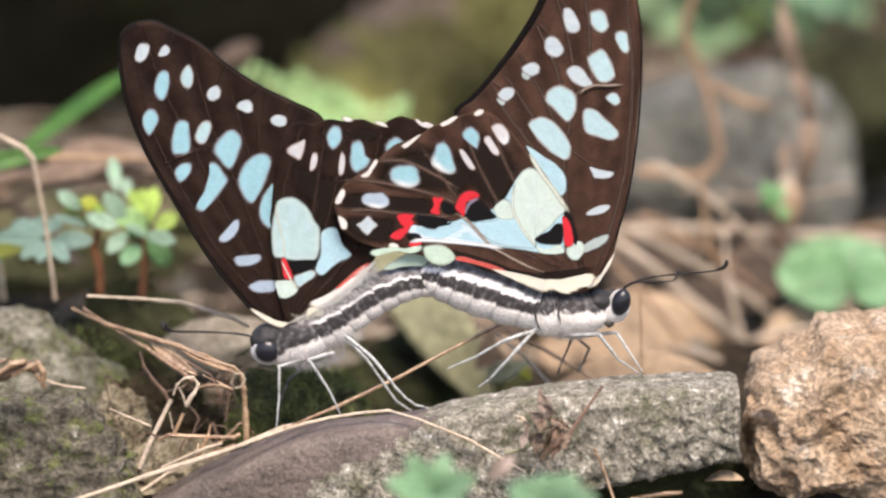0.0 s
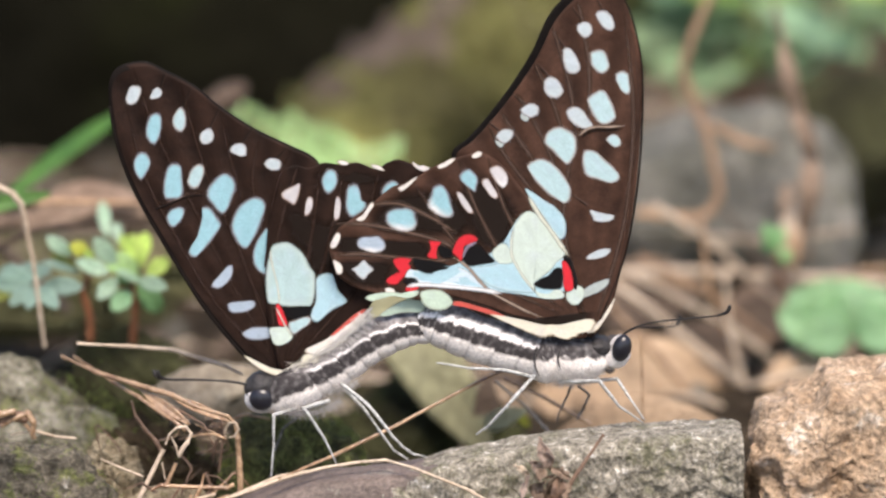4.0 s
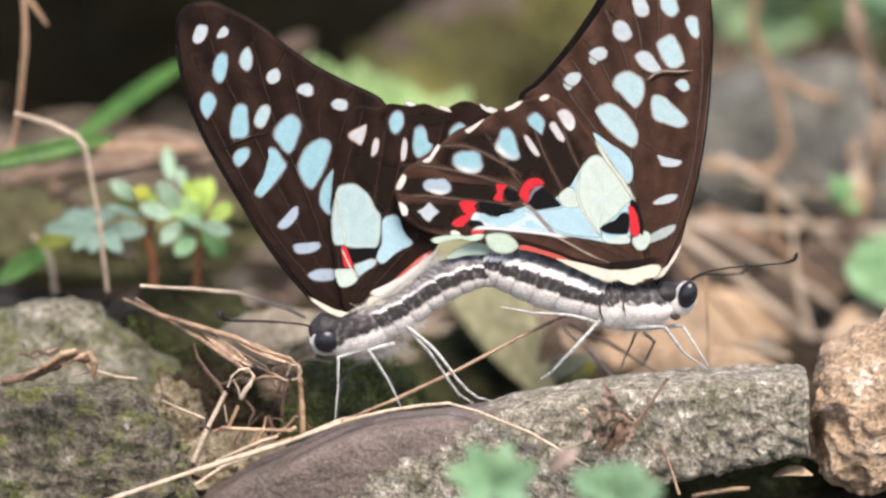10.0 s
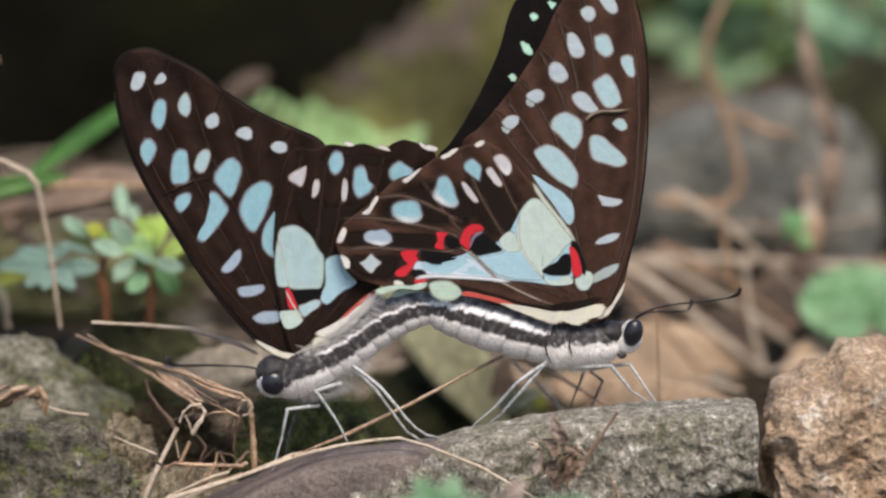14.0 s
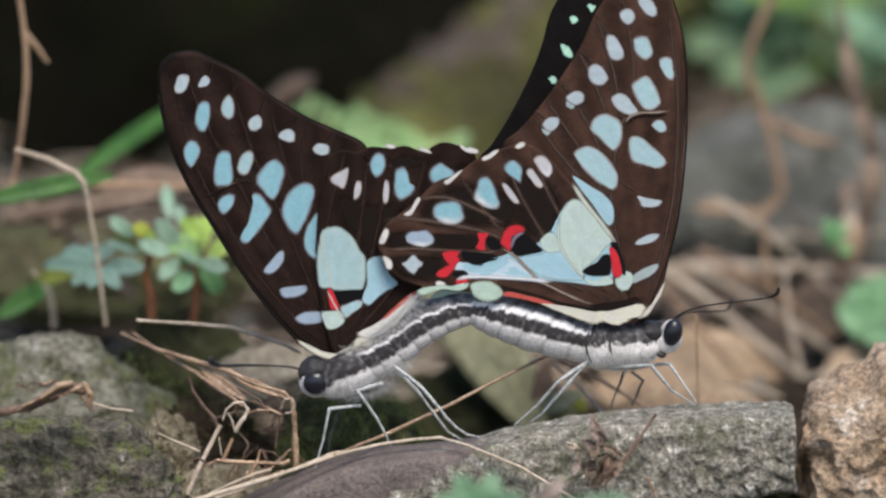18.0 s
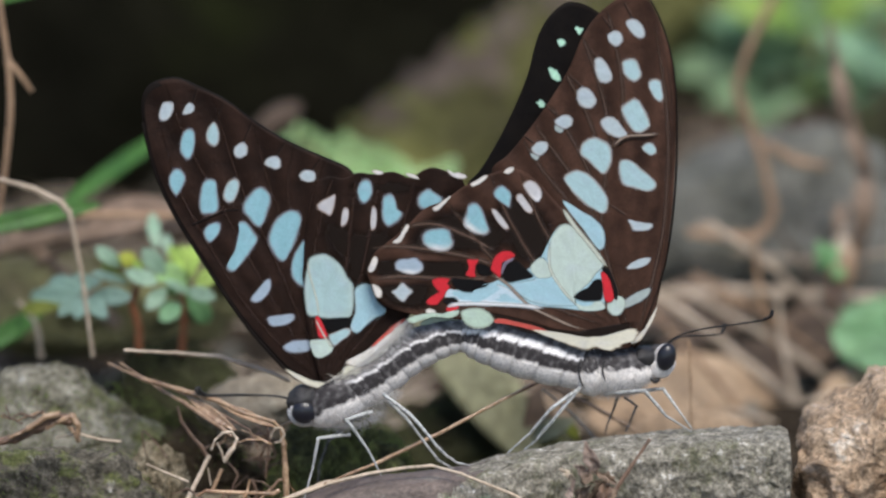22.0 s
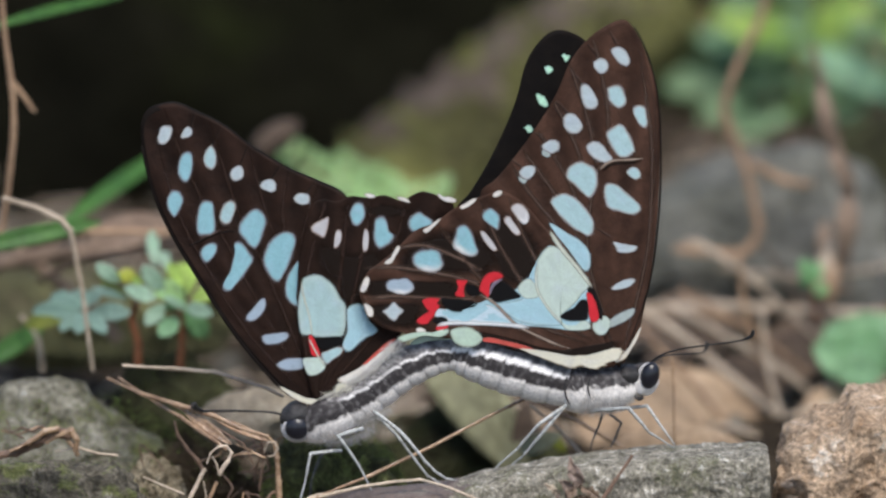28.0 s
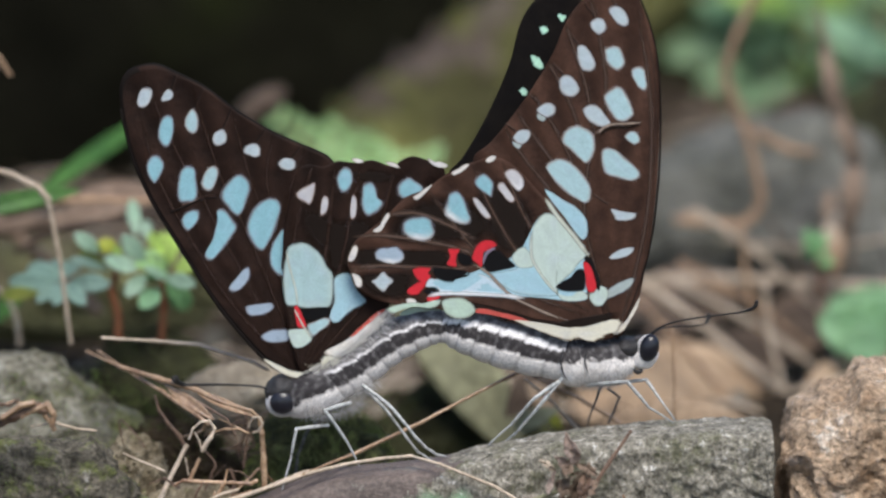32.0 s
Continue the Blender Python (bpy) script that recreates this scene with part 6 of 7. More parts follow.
lhw.patch("margin_mark", [(-0.7, 51.9), (-0, 51.4), (0.9, 51.4), (1.8, 51), (1.7, 50.6), (0.8, 50.6), (-0, 50.9), (-0.6, 51.4)], CHALK, 0.13)
lfw.patch("spot", [(-19.6, 42.4), (-19.5, 40.8), (-19.7, 39), (-19.9, 37.1), (-19.7, 36.1), (-20.6, 36.5), (-21.3, 37.5), (-21.4, 39), (-21, 40.5), (-20.3, 41.6)], BLUE, 0.11)
lfw.patch("spot", [(-37.9, 60.6), (-37.3, 60.8), (-36.6, 60.6), (-36.6, 59.7), (-37.1, 58.7), (-37.8, 58.3), (-38.4, 58.7), (-38.3, 59.7)], PALE, 0.11)
lfw.patch("spot", [(-34.9, 60.3), (-34.3, 60.7), (-33.8, 60.3), (-33.9, 59.6), (-34.6, 59.2), (-35.3, 59.3)], PALE, 0.11)
lfw.patch("spot", [(-35.6, 56), (-35.1, 57), (-34.4, 57.3), (-33.8, 56.8), (-33.8, 55), (-34.2, 53.7), (-34.7, 53.1), (-35.3, 53.4), (-35.8, 54.4)], BLUE, 0.11)
lfw.patch("spot", [(-32.1, 57.1), (-31.6, 57.9), (-31.1, 58.1), (-30.6, 57.1), (-30.6, 55.8), (-31, 55), (-31.6, 55), (-32.2, 55.7), (-32.3, 56.5)], AQUA, 0.11)
lfw.patch("spot", [(-28.5, 54.8), (-27.9, 55.3), (-27.3, 55.4), (-26.9, 54.8), (-27, 53.9), (-27.7, 53.4), (-28.4, 53.5), (-28.7, 54.1)], PALE, 0.11)
lfw.patch("spot", [(-24.5, 53.1), (-23.9, 53.5), (-23.1, 53.6), (-22.6, 53.1), (-22.6, 52.2), (-23.2, 51.9), (-24.1, 52.2), (-24.6, 52.5)], PALE, 0.11)
lfw.patch("spot", [(-20.1, 51.1), (-19.5, 51.7), (-18.6, 51.7), (-18, 51.3), (-18.1, 50.5), (-18.9, 50.2), (-19.8, 50.5)], PALE, 0.11)
lfw.patch("spot", [(-37.3, 50.8), (-36.8, 51.7), (-36.1, 52), (-35.4, 51.5), (-35.1, 50.5), (-35.6, 49.3), (-36.3, 48.3), (-36.9, 48.8), (-37.3, 49.8)], BLUE, 0.11)
lfw.patch("spot", [(-33.1, 49.3), (-32.6, 50.3), (-31.8, 50.6), (-31.1, 50.2), (-30.9, 48.7), (-30.8, 46.8), (-31.3, 45.9), (-32.2, 45.8), (-33.1, 45.9), (-33.4, 47.2)], BLUE, 0.11)
lfw.patch("spot", [(-30.1, 48.8), (-29.6, 50), (-28.7, 50.6), (-28.1, 50.2), (-28.1, 49.3), (-28.5, 48.2), (-28.9, 47.5), (-29.7, 47.4), (-30.2, 48.1)], AQUA, 0.11)
lfw.patch("spot", [(-27.6, 47.2), (-26.9, 48.3), (-25.9, 49.3), (-25, 49.5), (-24.1, 48.7), (-23.9, 47.6), (-24.3, 46.3), (-24.7, 45.1), (-25.4, 44.1), (-26.2, 44.4), (-26.9, 45.3), (-27.6, 46.2)], BLUE, 0.11)
lfw.patch("spot", [(-32.7, 43.9), (-32.1, 44.5), (-31.1, 44.8), (-30.6, 44.4), (-30.8, 43.3), (-31.4, 42.5), (-32.1, 42), (-32.6, 42.4), (-32.9, 43.2)], BLUE, 0.11)
lfw.patch("spot", [(-28.2, 44.8), (-27.2, 44.8), (-26.3, 43.6), (-25.7, 42.6), (-26.3, 41.4), (-27.2, 40.1), (-28.2, 38.9), (-29.1, 38.1), (-29.9, 38.5), (-29.7, 39.4), (-28.9, 40.8), (-28.5, 42.3), (-28.2, 43.6)], BLUE, 0.11)
lfw.patch("spot", [(-24.3, 43.1), (-23.7, 44.6), (-22.8, 45.7), (-21.5, 46.4), (-20.4, 46.3), (-19.9, 45.4), (-20.2, 43.9), (-20.7, 42.3), (-21.5, 40.7), (-22.3, 39.5), (-23.2, 39.9), (-24, 41.2), (-24.3, 42.1)], BLUE, 0.11)
lfw.patch("spot", [(-26.8, 34.3), (-26.6, 34.9), (-25.6, 36.1), (-24.7, 37.1), (-24.1, 37.1), (-24.1, 35.9), (-24.7, 34.9), (-25.6, 34.1), (-26.4, 34)], VIOLET, 0.11)
lfw.patch("spot", [(-24.7, 31.8), (-24.2, 32.2), (-22.7, 32.4), (-21.3, 32.5), (-21, 31.9), (-21.7, 31.2), (-23, 30.8), (-24.3, 30.9)], VIOLET, 0.11)
lfw.patch("spot", [(-22.7, 28), (-21.6, 28.8), (-20.1, 29), (-19, 28.8), (-19, 27.6), (-20.5, 27.2), (-21.9, 27.3)], VIOLET, 0.11)
lhw.patch("spot", [(-17.8, 47.4), (-17, 48), (-16, 48.5), (-15.4, 48.7), (-15.4, 47.8), (-15.6, 46.8), (-16.1, 45.8), (-16.9, 46.2), (-17.7, 46.7)], ROSY, 0.11)
lhw.patch("spot", [(-14.2, 47), (-13.7, 46.7), (-13.7, 45.5), (-14.1, 44.6), (-14.7, 44.4), (-14.7, 45.5), (-14.5, 46.5)], ROSY, 0.11)
lhw.patch("spot", [(-12.5, 49.5), (-12, 50.4), (-11.4, 50.7), (-10.7, 50.3), (-10.5, 49.1), (-10.9, 48), (-11.6, 47.4), (-12.2, 47.8), (-12.5, 48.7)], BLUE, 0.11)
lhw.patch("wing_fold", [(-5.4, 32.3), (-6.8, 31.5), (-8.5, 30), (-10.1, 28.7), (-11.6, 27.7), (-13, 26.9), (-14.3, 26.2), (-13.4, 25.3), (-11.7, 25.6), (-10.1, 26.8), (-8.6, 28.2), (-7.3, 29.6), (-6.3, 31)], DOWNY, 0.18, label="whitish hairy fold along the wing root", n=52, ragged=0.3)
lhw.patch("wing_fold", [(-14.5, 25.4), (-13.6, 25.7), (-12.6, 25.1), (-12.9, 24.2), (-14.2, 23.9), (-14.8, 24.4)], BUFF, 0.22, n=28)
lhw.patch("wing_fold", [(-22.2, 25.2), (-20.4, 24.4), (-18.5, 23.6), (-16.6, 23.3), (-17, 22.8), (-18.6, 22.8), (-20.4, 23.6), (-21.8, 24.6)], IVORY, 0.2, n=36)
lhw.patch("red_mark", [(-6.5, 32), (-7.9, 31.2), (-9.7, 29.5), (-11, 28.2), (-10.5, 28.3), (-9, 29.6), (-7.5, 30.7), (-6.5, 31.6)], CORAL, 0.2, label="soft red streak along the wing root")
lhw.patch("tuft", [(-4.6, 31.2), (-3.7, 32), (-2.2, 33), (-0.6, 33.7), (1.3, 34.2), (1.5, 32.8), (1, 31.8), (-0.8, 31.7), (-2.3, 31.5), (-3.6, 31.1)], CELADON, 0.4, label="pale green scent fold", n=32)
for pts in ([(-17.2, 23.6), (-15.7, 31.5), (-14.1, 39.4), (-13.3, 45.6), (-12.7, 51.1)], [(-17.1, 23.6), (-13, 34.7), (-11, 43.3), (-9.5, 51.1)], [(-16.9, 23.6), (-11, 34.7), (-7.2, 42.5), (-4.9, 51)], [(-17.4, 23.6), (-18.7, 31.5), (-18.3, 40.9), (-16.4, 48.8), (-15.6, 50.8)], [(-16.8, 23.6), (-9.5, 32.3), (-3.4, 40.9), (-0.3, 47.2)]):
    lhw.rib(pts, 0.42, DIM_RIB)
lhw.rib([(-17.8, 32.3), (-18.1, 34.7), (-18.9, 37.8), (-19.2, 39.8)], 0.2, CREAMY, 0.15)
lhw.rib([(-18.3, 32), (-17.2, 29.8), (-16.1, 28)], 0.2, CREAMY, 0.15)

abdomen(left, LB, [(-15.3, 0, 21.7), (-12.6, 0, 22.7), (-9.5, 0, 24.4), (-6.5, 0, 26.6), (-3, 0, 28.4), (0.1, 0, 29.2), (2.4, 0, 28.7)], [3.0, 3.1, 2.9, 2.8, 2.6, 2.3, 1.7], dorsal=(-0.30, 0.36, 0.47))
egg(left, LB, "thorax", (-15.5, 0, 20.9), (5.6, 3.0, 3.3), BODY_WHITE, -26, "dark-backed thorax with grey fur", -0.12)
egg(left, LB, "collar", (-19.8, 0, 20.9), (2.6, 2.3, 2.0), BODY_DARK, -20)
egg(left, LB, "head", (-19.9, 0, 19.1), (2.3, 1.8, 2.0), BODY_WHITE, 0, "", 0.45)
egg(left, LB, "eye_ring", (-19.9, -1.4, 19.4), (2.0, 0.8, 1.86), BODY_WHITE, 0, "pale ring of scales round the eye", relief=0.02)
egg(left, LB, "eye", (-19.9, -1.8, 19.5), (1.7, 1.0, 1.58), EYE, 0, "large glossy dark compound eye", relief=0)
egg(left, LB, "eye", (-20.6, 1.6, 18.7), (1.72, 1.0, 1.55), EYE, 0, relief=0)
fur(left, LB, (-14.9, 0, 20.6), (5.6, 3.1, 3.2), 2400, 3, 1.4, (0.5, 0, -0.7), FUR, span=(-1, -0.35))
fur(left, LB, (-11.1, 0, 23), (4.0, 2.6, 2.6), 900, 4, 1.4, (0.8, 0, -0.4), FUR, span=(-1, -0.3))
brush(left, LB, [(-12.4, -2, 24.6), (-10.3, -2, 26.2), (-8.1, -2, 28.2), (-6.6, -2, 30.2), (-6.1, -2, 31.5)], 260, 6, 1.5, (0.75, -0.1, -0.5), FUR)
brush(left, LB, [(-6.6, -1.9, 31), (-8.4, -1.9, 29.2), (-10.6, -1.9, 27.4), (-12.8, -1.9, 26)], 420, 9, 1.5, (-0.70, -0.06, -0.62), WHITE)
brush(left, LB, [(-16, -1.9, 24.1), (-14.1, -1.9, 24.6), (-12.4, -1.9, 25.3)], 120, 8, 1.5, (-0.6, -0.1, -0.3), CREAM)
for pts, r in (([(-21.2, -0.8, 20.8), (-23.4, -1.2, 21.5), (-28, -1.6, 21.9), (-32.6, -2, 22), (-33.5, -2.2, 22.4), (-33.7, -2.3, 23.2)], [0.14, 0.12, 0.12, 0.11, 0.24, 0.3]), ([(-21.3, 0.8, 20.4), (-23.4, 1.2, 21), (-28.1, 1.8, 21), (-32.9, 2.4, 20.8), (-34.1, 2.8, 21.2), (-34.4, 3, 22)], [0.14, 0.12, 0.12, 0.11, 0.24, 0.3])):
    line = [Vector(p) - Vector((LB[0], 0, LB[1])) for p in pts]
    feeler = part("antenna", tube(line, r[:-2] + [0.12, 0.1], 7, 30), FEELER, left, "thin black clubbed antenna")
    part("club", tube(line[-3:], [0.13, 0.25, 0.31, 0.2], 8, 12), FEELER, feeler)
left_fore = leg(left, LB, [(-13.9, -1.5, 16.3), (-18.1, -3, 16.2), (-18.9, -3.2, 12.1), (-20, -3.4, 8.2)], [0.30, 0.26, 0.18, 0.12], None, (-13.9, -1.5, 16.3))
leg(left, LB, [(-11, -2, 19.5), (-14.3, -4, 18.9), (-11.6, -3.5, 14.8), (-9.9, -3, 11.2)], [0.34, 0.3, 0.2, 0.12])
leg(left, LB, [(-9.5, -2, 21.9), (-6, -3.5, 19.5), (-4.3, -3.8, 17.6), (-2.5, -3.8, 15.2), (-1.2, -3.5, 13.8), (0.2, -3, 12.7), (2, -1, 11.8)], [0.26, 0.3, 0.24, 0.22, 0.2, 0.18, 0.1])
leg(left, LB, [(-9.7, 0, 21.3), (-6.6, -1, 18.5), (-5.4, -1, 16.9), (-3.5, -1, 14.2), (-2.3, -1, 12.6), (-0.5, -1.5, 11.6)], [0.24, 0.26, 0.2, 0.18, 0.15, 0.1])
leg(left, LB, [(-13.4, 2, 17.6), (-17, 4, 14.1), (-18.3, 5, 10.5), (-18.6, 5, 6.9)], [0.26, 0.22, 0.16, 0.1], LEG_DARK)

# -- the butterfly that faces the tan rock --
RB = (23.5, 28)
right = base("butterfly", (RB[0], 0, RB[1]), "brown blue-spotted butterfly with red marks, joined to its mate", "butterfly", "mating butterflies")
fore = [(23.8, 27.9), (25.3, 29.5), (26.6, 32.3), (27.9, 39), (28.9, 47.2), (29.2, 55), (29.1, 62), (28.4, 67), (27, 71.4), (25.5, 74.3), (24.2, 75.3), (22.3, 74.7), (19.6, 72.8), (17.3, 69.9), (15.3, 65.2), (12.6, 60.6), (9.8, 56.6), (7.3, 53.6), (5.2, 51.4), (7.3, 47.2), (15, 39.4), (20.4, 31.5)]
rfw = Wing("forewing", fore, RB, -2.2, right, WING, "brown forewing with rows of pale blue spots")
rhw = Wing("hindwing", [(23.5, 28.2), (22, 31.5), (20.9, 36.2), (19.8, 39.2), (16.9, 43.7), (13.6, 47.5), (10.8, 50.6), (8.1, 52), (5.7, 51.5), (3.5, 50.6), (1.2, 49.4), (-0.9, 47.7), (-3.5, 46.7), (-6, 44.2), (-8.6, 42), (-10.3, 40.5), (-11.1, 38.2), (-10.5, 36.2), (-9.8, 34.6), (-7.8, 33.2), (-4.9, 32.4), (-1.1, 32), (1.6, 31.7), (5.1, 31.5), (8.9, 30.9), (12.8, 29.6), (16.6, 28.2), (20.4, 27.9)], RB, -3.2, right, WING, "brown hindwing with blue cells, black blots and red crescents")
shorter = {(27, 71.4): (26.9, 70.4), (25.5, 74.3): (25.4, 72.4), (24.2, 75.3): (23.4, 73.7), (22.3, 74.7): (21.5, 73.9), (19.6, 72.8): (19.3, 72.5)}
rfar = Wing("forewing", [shorter.get(p, p) for p in fore], RB, 1.4, right, WING_DARK, "black upper side of the forewing behind, with green spots", edge=WING_EDGE)
for pts in ([(23.8, 28.4), (20.5, 39.4), (19.6, 45.6), (20.7, 54.2), (22.2, 56.2)], [(20.9, 36.2), (16.5, 45.6), (11.9, 51.5), (9.2, 55.8)], [(20.4, 41.7), (16.5, 49.5), (12.7, 55), (10.8, 57.7)], [(20, 45.6), (17.3, 52.7), (14.2, 58.1), (12.6, 60.3)], [(20.2, 51.1), (18, 58.1), (15.7, 62.8), (14.9, 64.3)], [(20.8, 54.2), (19.9, 60.4), (18, 66.6), (17, 69.3)], [(22.2, 56.2), (22.2, 62.8), (21, 69.7), (20.1, 72.8)], [(24.1, 28.4), (26.9, 39.4), (28, 47.2), (28.1, 58.9), (26.3, 71.3)]):
    rfw.rib(pts, 0.5)
rfw.patch("spot", [(14.5, 47.5), (15.6, 47), (16.8, 46.2), (18.2, 45.4), (19.3, 44.4), (19.9, 43.3), (20, 41.8), (19.5, 41), (18.9, 41.4), (17.8, 42.9), (16.7, 44.4), (15.4, 46)], SKY, 0.11)
rfw.patch("spot", [(14.6, 50.5), (15.2, 51.2), (16.3, 51.6), (17.4, 51.3), (18.6, 50.4), (19.6, 49.2), (20.4, 47.8), (20.4, 46.5), (19.8, 45.8), (18.7, 46.3), (17.4, 47.1), (16.1, 48.3), (15.2, 49.5)], AQUA, 0.11)
rfw.patch("spot", [(23.1, 45), (24.1, 44.8), (25.2, 44.6), (26.3, 44.4), (26, 43.8), (25, 43.5), (23.8, 43.6), (23.5, 44.1)], PALE, 0.11)
rfw.patch("spot", [(23, 38.7), (23.7, 39.3), (24.8, 39.8), (25.9, 39.9), (26, 39.5), (25.4, 38.9), (24.3, 38.5), (23.2, 38.4)], PALE, 0.11)
rfw.patch("spot", [(22.4, 33.9), (23.4, 34.8), (24.7, 35.5), (26, 35.9), (26.1, 35.3), (25.3, 34.3), (23.8, 33.5), (22.5, 33.1)], GREYED, 0.11)
rfw.patch("spot", [(22.8, 71.4), (23.5, 71.6), (24.2, 71.4), (24.8, 70.6), (25.1, 69.6), (24.7, 69.1), (23.8, 69.4), (23.1, 70.2), (22.7, 70.9)], PALE, 0.11)
rfw.patch("spot", [(20.4, 69.6), (21, 70), (21.8, 69.9), (22.2, 69.1), (22, 68.4), (21.3, 68), (20.6, 68.5), (20.3, 69.1)], PALE, 0.11)
rfw.patch("spot", [(18.7, 66.4), (19.5, 66.4), (20.2, 65.6), (20.8, 64.4), (20.8, 63.6), (20.1, 63.2), (19.2, 63.5), (18.7, 64.7), (18.6, 65.6)], PALE, 0.11)
rfw.patch("spot", [(22.2, 66), (23.1, 66.4), (24, 66.2), (24.4, 65.3), (24.7, 64.2), (24, 63.4), (23.1, 63.6), (22.4, 64.4), (22.2, 65.3)], AQUA, 0.11)
rfw.patch("spot", [(25.7, 63.4), (26.4, 63.7), (27.2, 63.4), (27.4, 62.3), (27.6, 61.2), (27.2, 60.7), (26.5, 61.1), (25.9, 62.1), (25.6, 62.8)], AQUA, 0.11)
rfw.patch("spot", [(16.4, 62.1), (17.1, 62.6), (17.9, 62.3), (18.6, 61.4), (18.8, 60.6), (18.1, 59.9), (17.1, 60), (16.4, 60.8)], PALE, 0.11)
rfw.patch("spot", [(13.5, 58.2), (14.3, 58.8), (15.1, 58.9), (15.7, 58.4), (15.6, 57.6), (14.8, 57.1), (14, 57.4), (13.5, 57.8)], PALE, 0.11)
rfw.patch("spot", [(10.4, 54.4), (11, 55.2), (11.9, 55.4), (12.5, 55.1), (12.4, 54.3), (11.7, 53.6), (10.9, 53.7)], PALE, 0.11)
rfw.patch("spot", [(13.4, 57.6), (14.1, 57.3), (14.6, 57), (14.3, 56.5), (13.5, 56.8)], GREYED, 0.11)
rfw.patch("spot", [(10.2, 53.9), (10.9, 53.6), (11.5, 53.4), (11.1, 52.9), (10.5, 53.2)], GREYED, 0.11)
rfw.patch("spot", [(22.1, 59.9), (22.8, 60.6), (23.7, 61.1), (24.4, 60.8), (25.2, 59.5), (25.8, 58), (25.7, 57.3), (24.7, 56.6), (23.7, 56.8), (22.9, 57.8), (22.3, 59)], AQUA, 0.11)
rfw.patch("spot", [(19.4, 58), (20, 58.6), (20.8, 58.7), (21.6, 58.2), (22.3, 57.2), (22.9, 56.4), (22.3, 55.9), (21.2, 56.1), (20.1, 56.8)], PALE, 0.11)
rfw.patch("spot", [(24.8, 54.6), (25.3, 55.2), (26, 55.3), (26.6, 54.7), (26.7, 54), (26, 53.6), (25.3, 54)], AQUA, 0.11)
rfw.patch("spot", [(16.7, 54.2), (17, 55.1), (17.7, 55.7), (18.7, 56), (19.7, 55.6), (20.6, 54.9), (20.9, 53.7), (20.8, 52.5), (20.3, 51.5), (19.7, 51.1), (18.7, 51.9), (17.7, 52.9), (16.9, 53.6)], AQUA, 0.11)
rfw.patch("spot", [(22.2, 53), (23.4, 52.9), (24.8, 51.8), (26.6, 50.1), (26.6, 49.2), (25.6, 48.8), (23.9, 49.2), (22.4, 49.7), (21.9, 50.9), (21.8, 52.3)], AQUA, 0.11)
# creases that run from the row of spots to the margin; shading painted in
for a, b in (((19, 66.2), (17.3, 68.3)), ((20.8, 70.2), (19.4, 71.9)), ((23.4, 71.7), (22.3, 73.7)), ((16.8, 62.6), (15.2, 64.2)), ((13.7, 58.9), (12.2, 60)), ((10.6, 55.2), (9.2, 56.2)), ((22.6, 45.6), (19.6, 47.6))):
    rfw.vein((a, (Vector(a) + Vector(b)) / 2, b), 0.09, WING_DEEP, 0.03)
    rfw.vein((Vector(a) + Vector((0.22, 0.1)), (Vector(a) + Vector(b)) / 2 + Vector((0.2, 0.1)), Vector(b) + Vector((0.2, 0.1))), 0.05, PALE_BROWN, 0.03)
rfw.rib([(21.2, 54.9), (22, 55.7), (23.2, 56.2), (25, 56.3), (27.1, 56.5)], 0.32, BEIGE, 0.14)
# dark band painted along the fold as its shadow
rfw.rib([(21.5, 54.6), (22.3, 55.4), (23.4, 55.8), (25, 55.9), (26.9, 56.1)], 0.4, UMBER[:2], 0.13)
rfw.vein([(24, 27.7), (25.9, 32.3), (28, 39), (29.1, 47.2), (29.4, 55), (29.2, 62), (28.5, 67), (27.2, 71.4), (25.7, 74.3)], 0.16, WING_DEEP, -0.03)
rfw.vein([(24.3, 28.4), (26.7, 34.3), (28, 41.7), (28.6, 48.8), (28.8, 55.8), (28.6, 62), (27.8, 66.6), (26.6, 70.9)], 0.07, VEIN, 0.05)
for pts in ([(-9.9, 39.6), (-6.4, 39.8), (-1.8, 39.6), (1.7, 39.4), (1.7, 37.5), (-3.4, 37.4), (-9.5, 37.7), (-10.1, 38.6)], [(-9.4, 36.4), (-4.9, 36.6), (-2.6, 36.5), (-3, 34.7), (-4.1, 33.4), (-7.2, 33.6), (-9.2, 34.7)], [(-3.7, 45), (1.2, 46.4), (5, 45.6), (7.3, 43.3), (5.8, 41.1), (1.2, 40.9), (-3, 40.8), (-5.3, 41.7)], [(5.8, 47.2), (8.9, 48.4), (12.3, 45.6), (12.9, 43.3), (12, 40.2), (9.3, 39.4), (7.4, 41.7)], [(1.2, 32.8), (5.8, 32.6), (10.4, 31.5), (16.6, 29.8), (20.4, 29.9), (20.1, 28.8), (16.6, 28.7), (11.2, 29.9), (5.1, 31.8)]):
    rhw.patch("dark_zone", pts, UMBER, 0.088, n=60, ragged=0.5)
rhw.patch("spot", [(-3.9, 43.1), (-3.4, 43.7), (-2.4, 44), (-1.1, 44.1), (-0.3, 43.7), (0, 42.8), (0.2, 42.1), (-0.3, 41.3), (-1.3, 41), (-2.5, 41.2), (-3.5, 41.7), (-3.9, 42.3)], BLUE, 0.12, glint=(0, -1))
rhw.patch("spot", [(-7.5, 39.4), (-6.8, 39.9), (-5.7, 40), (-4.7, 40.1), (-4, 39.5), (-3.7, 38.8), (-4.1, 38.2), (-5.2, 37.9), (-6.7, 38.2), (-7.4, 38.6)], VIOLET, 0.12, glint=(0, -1))
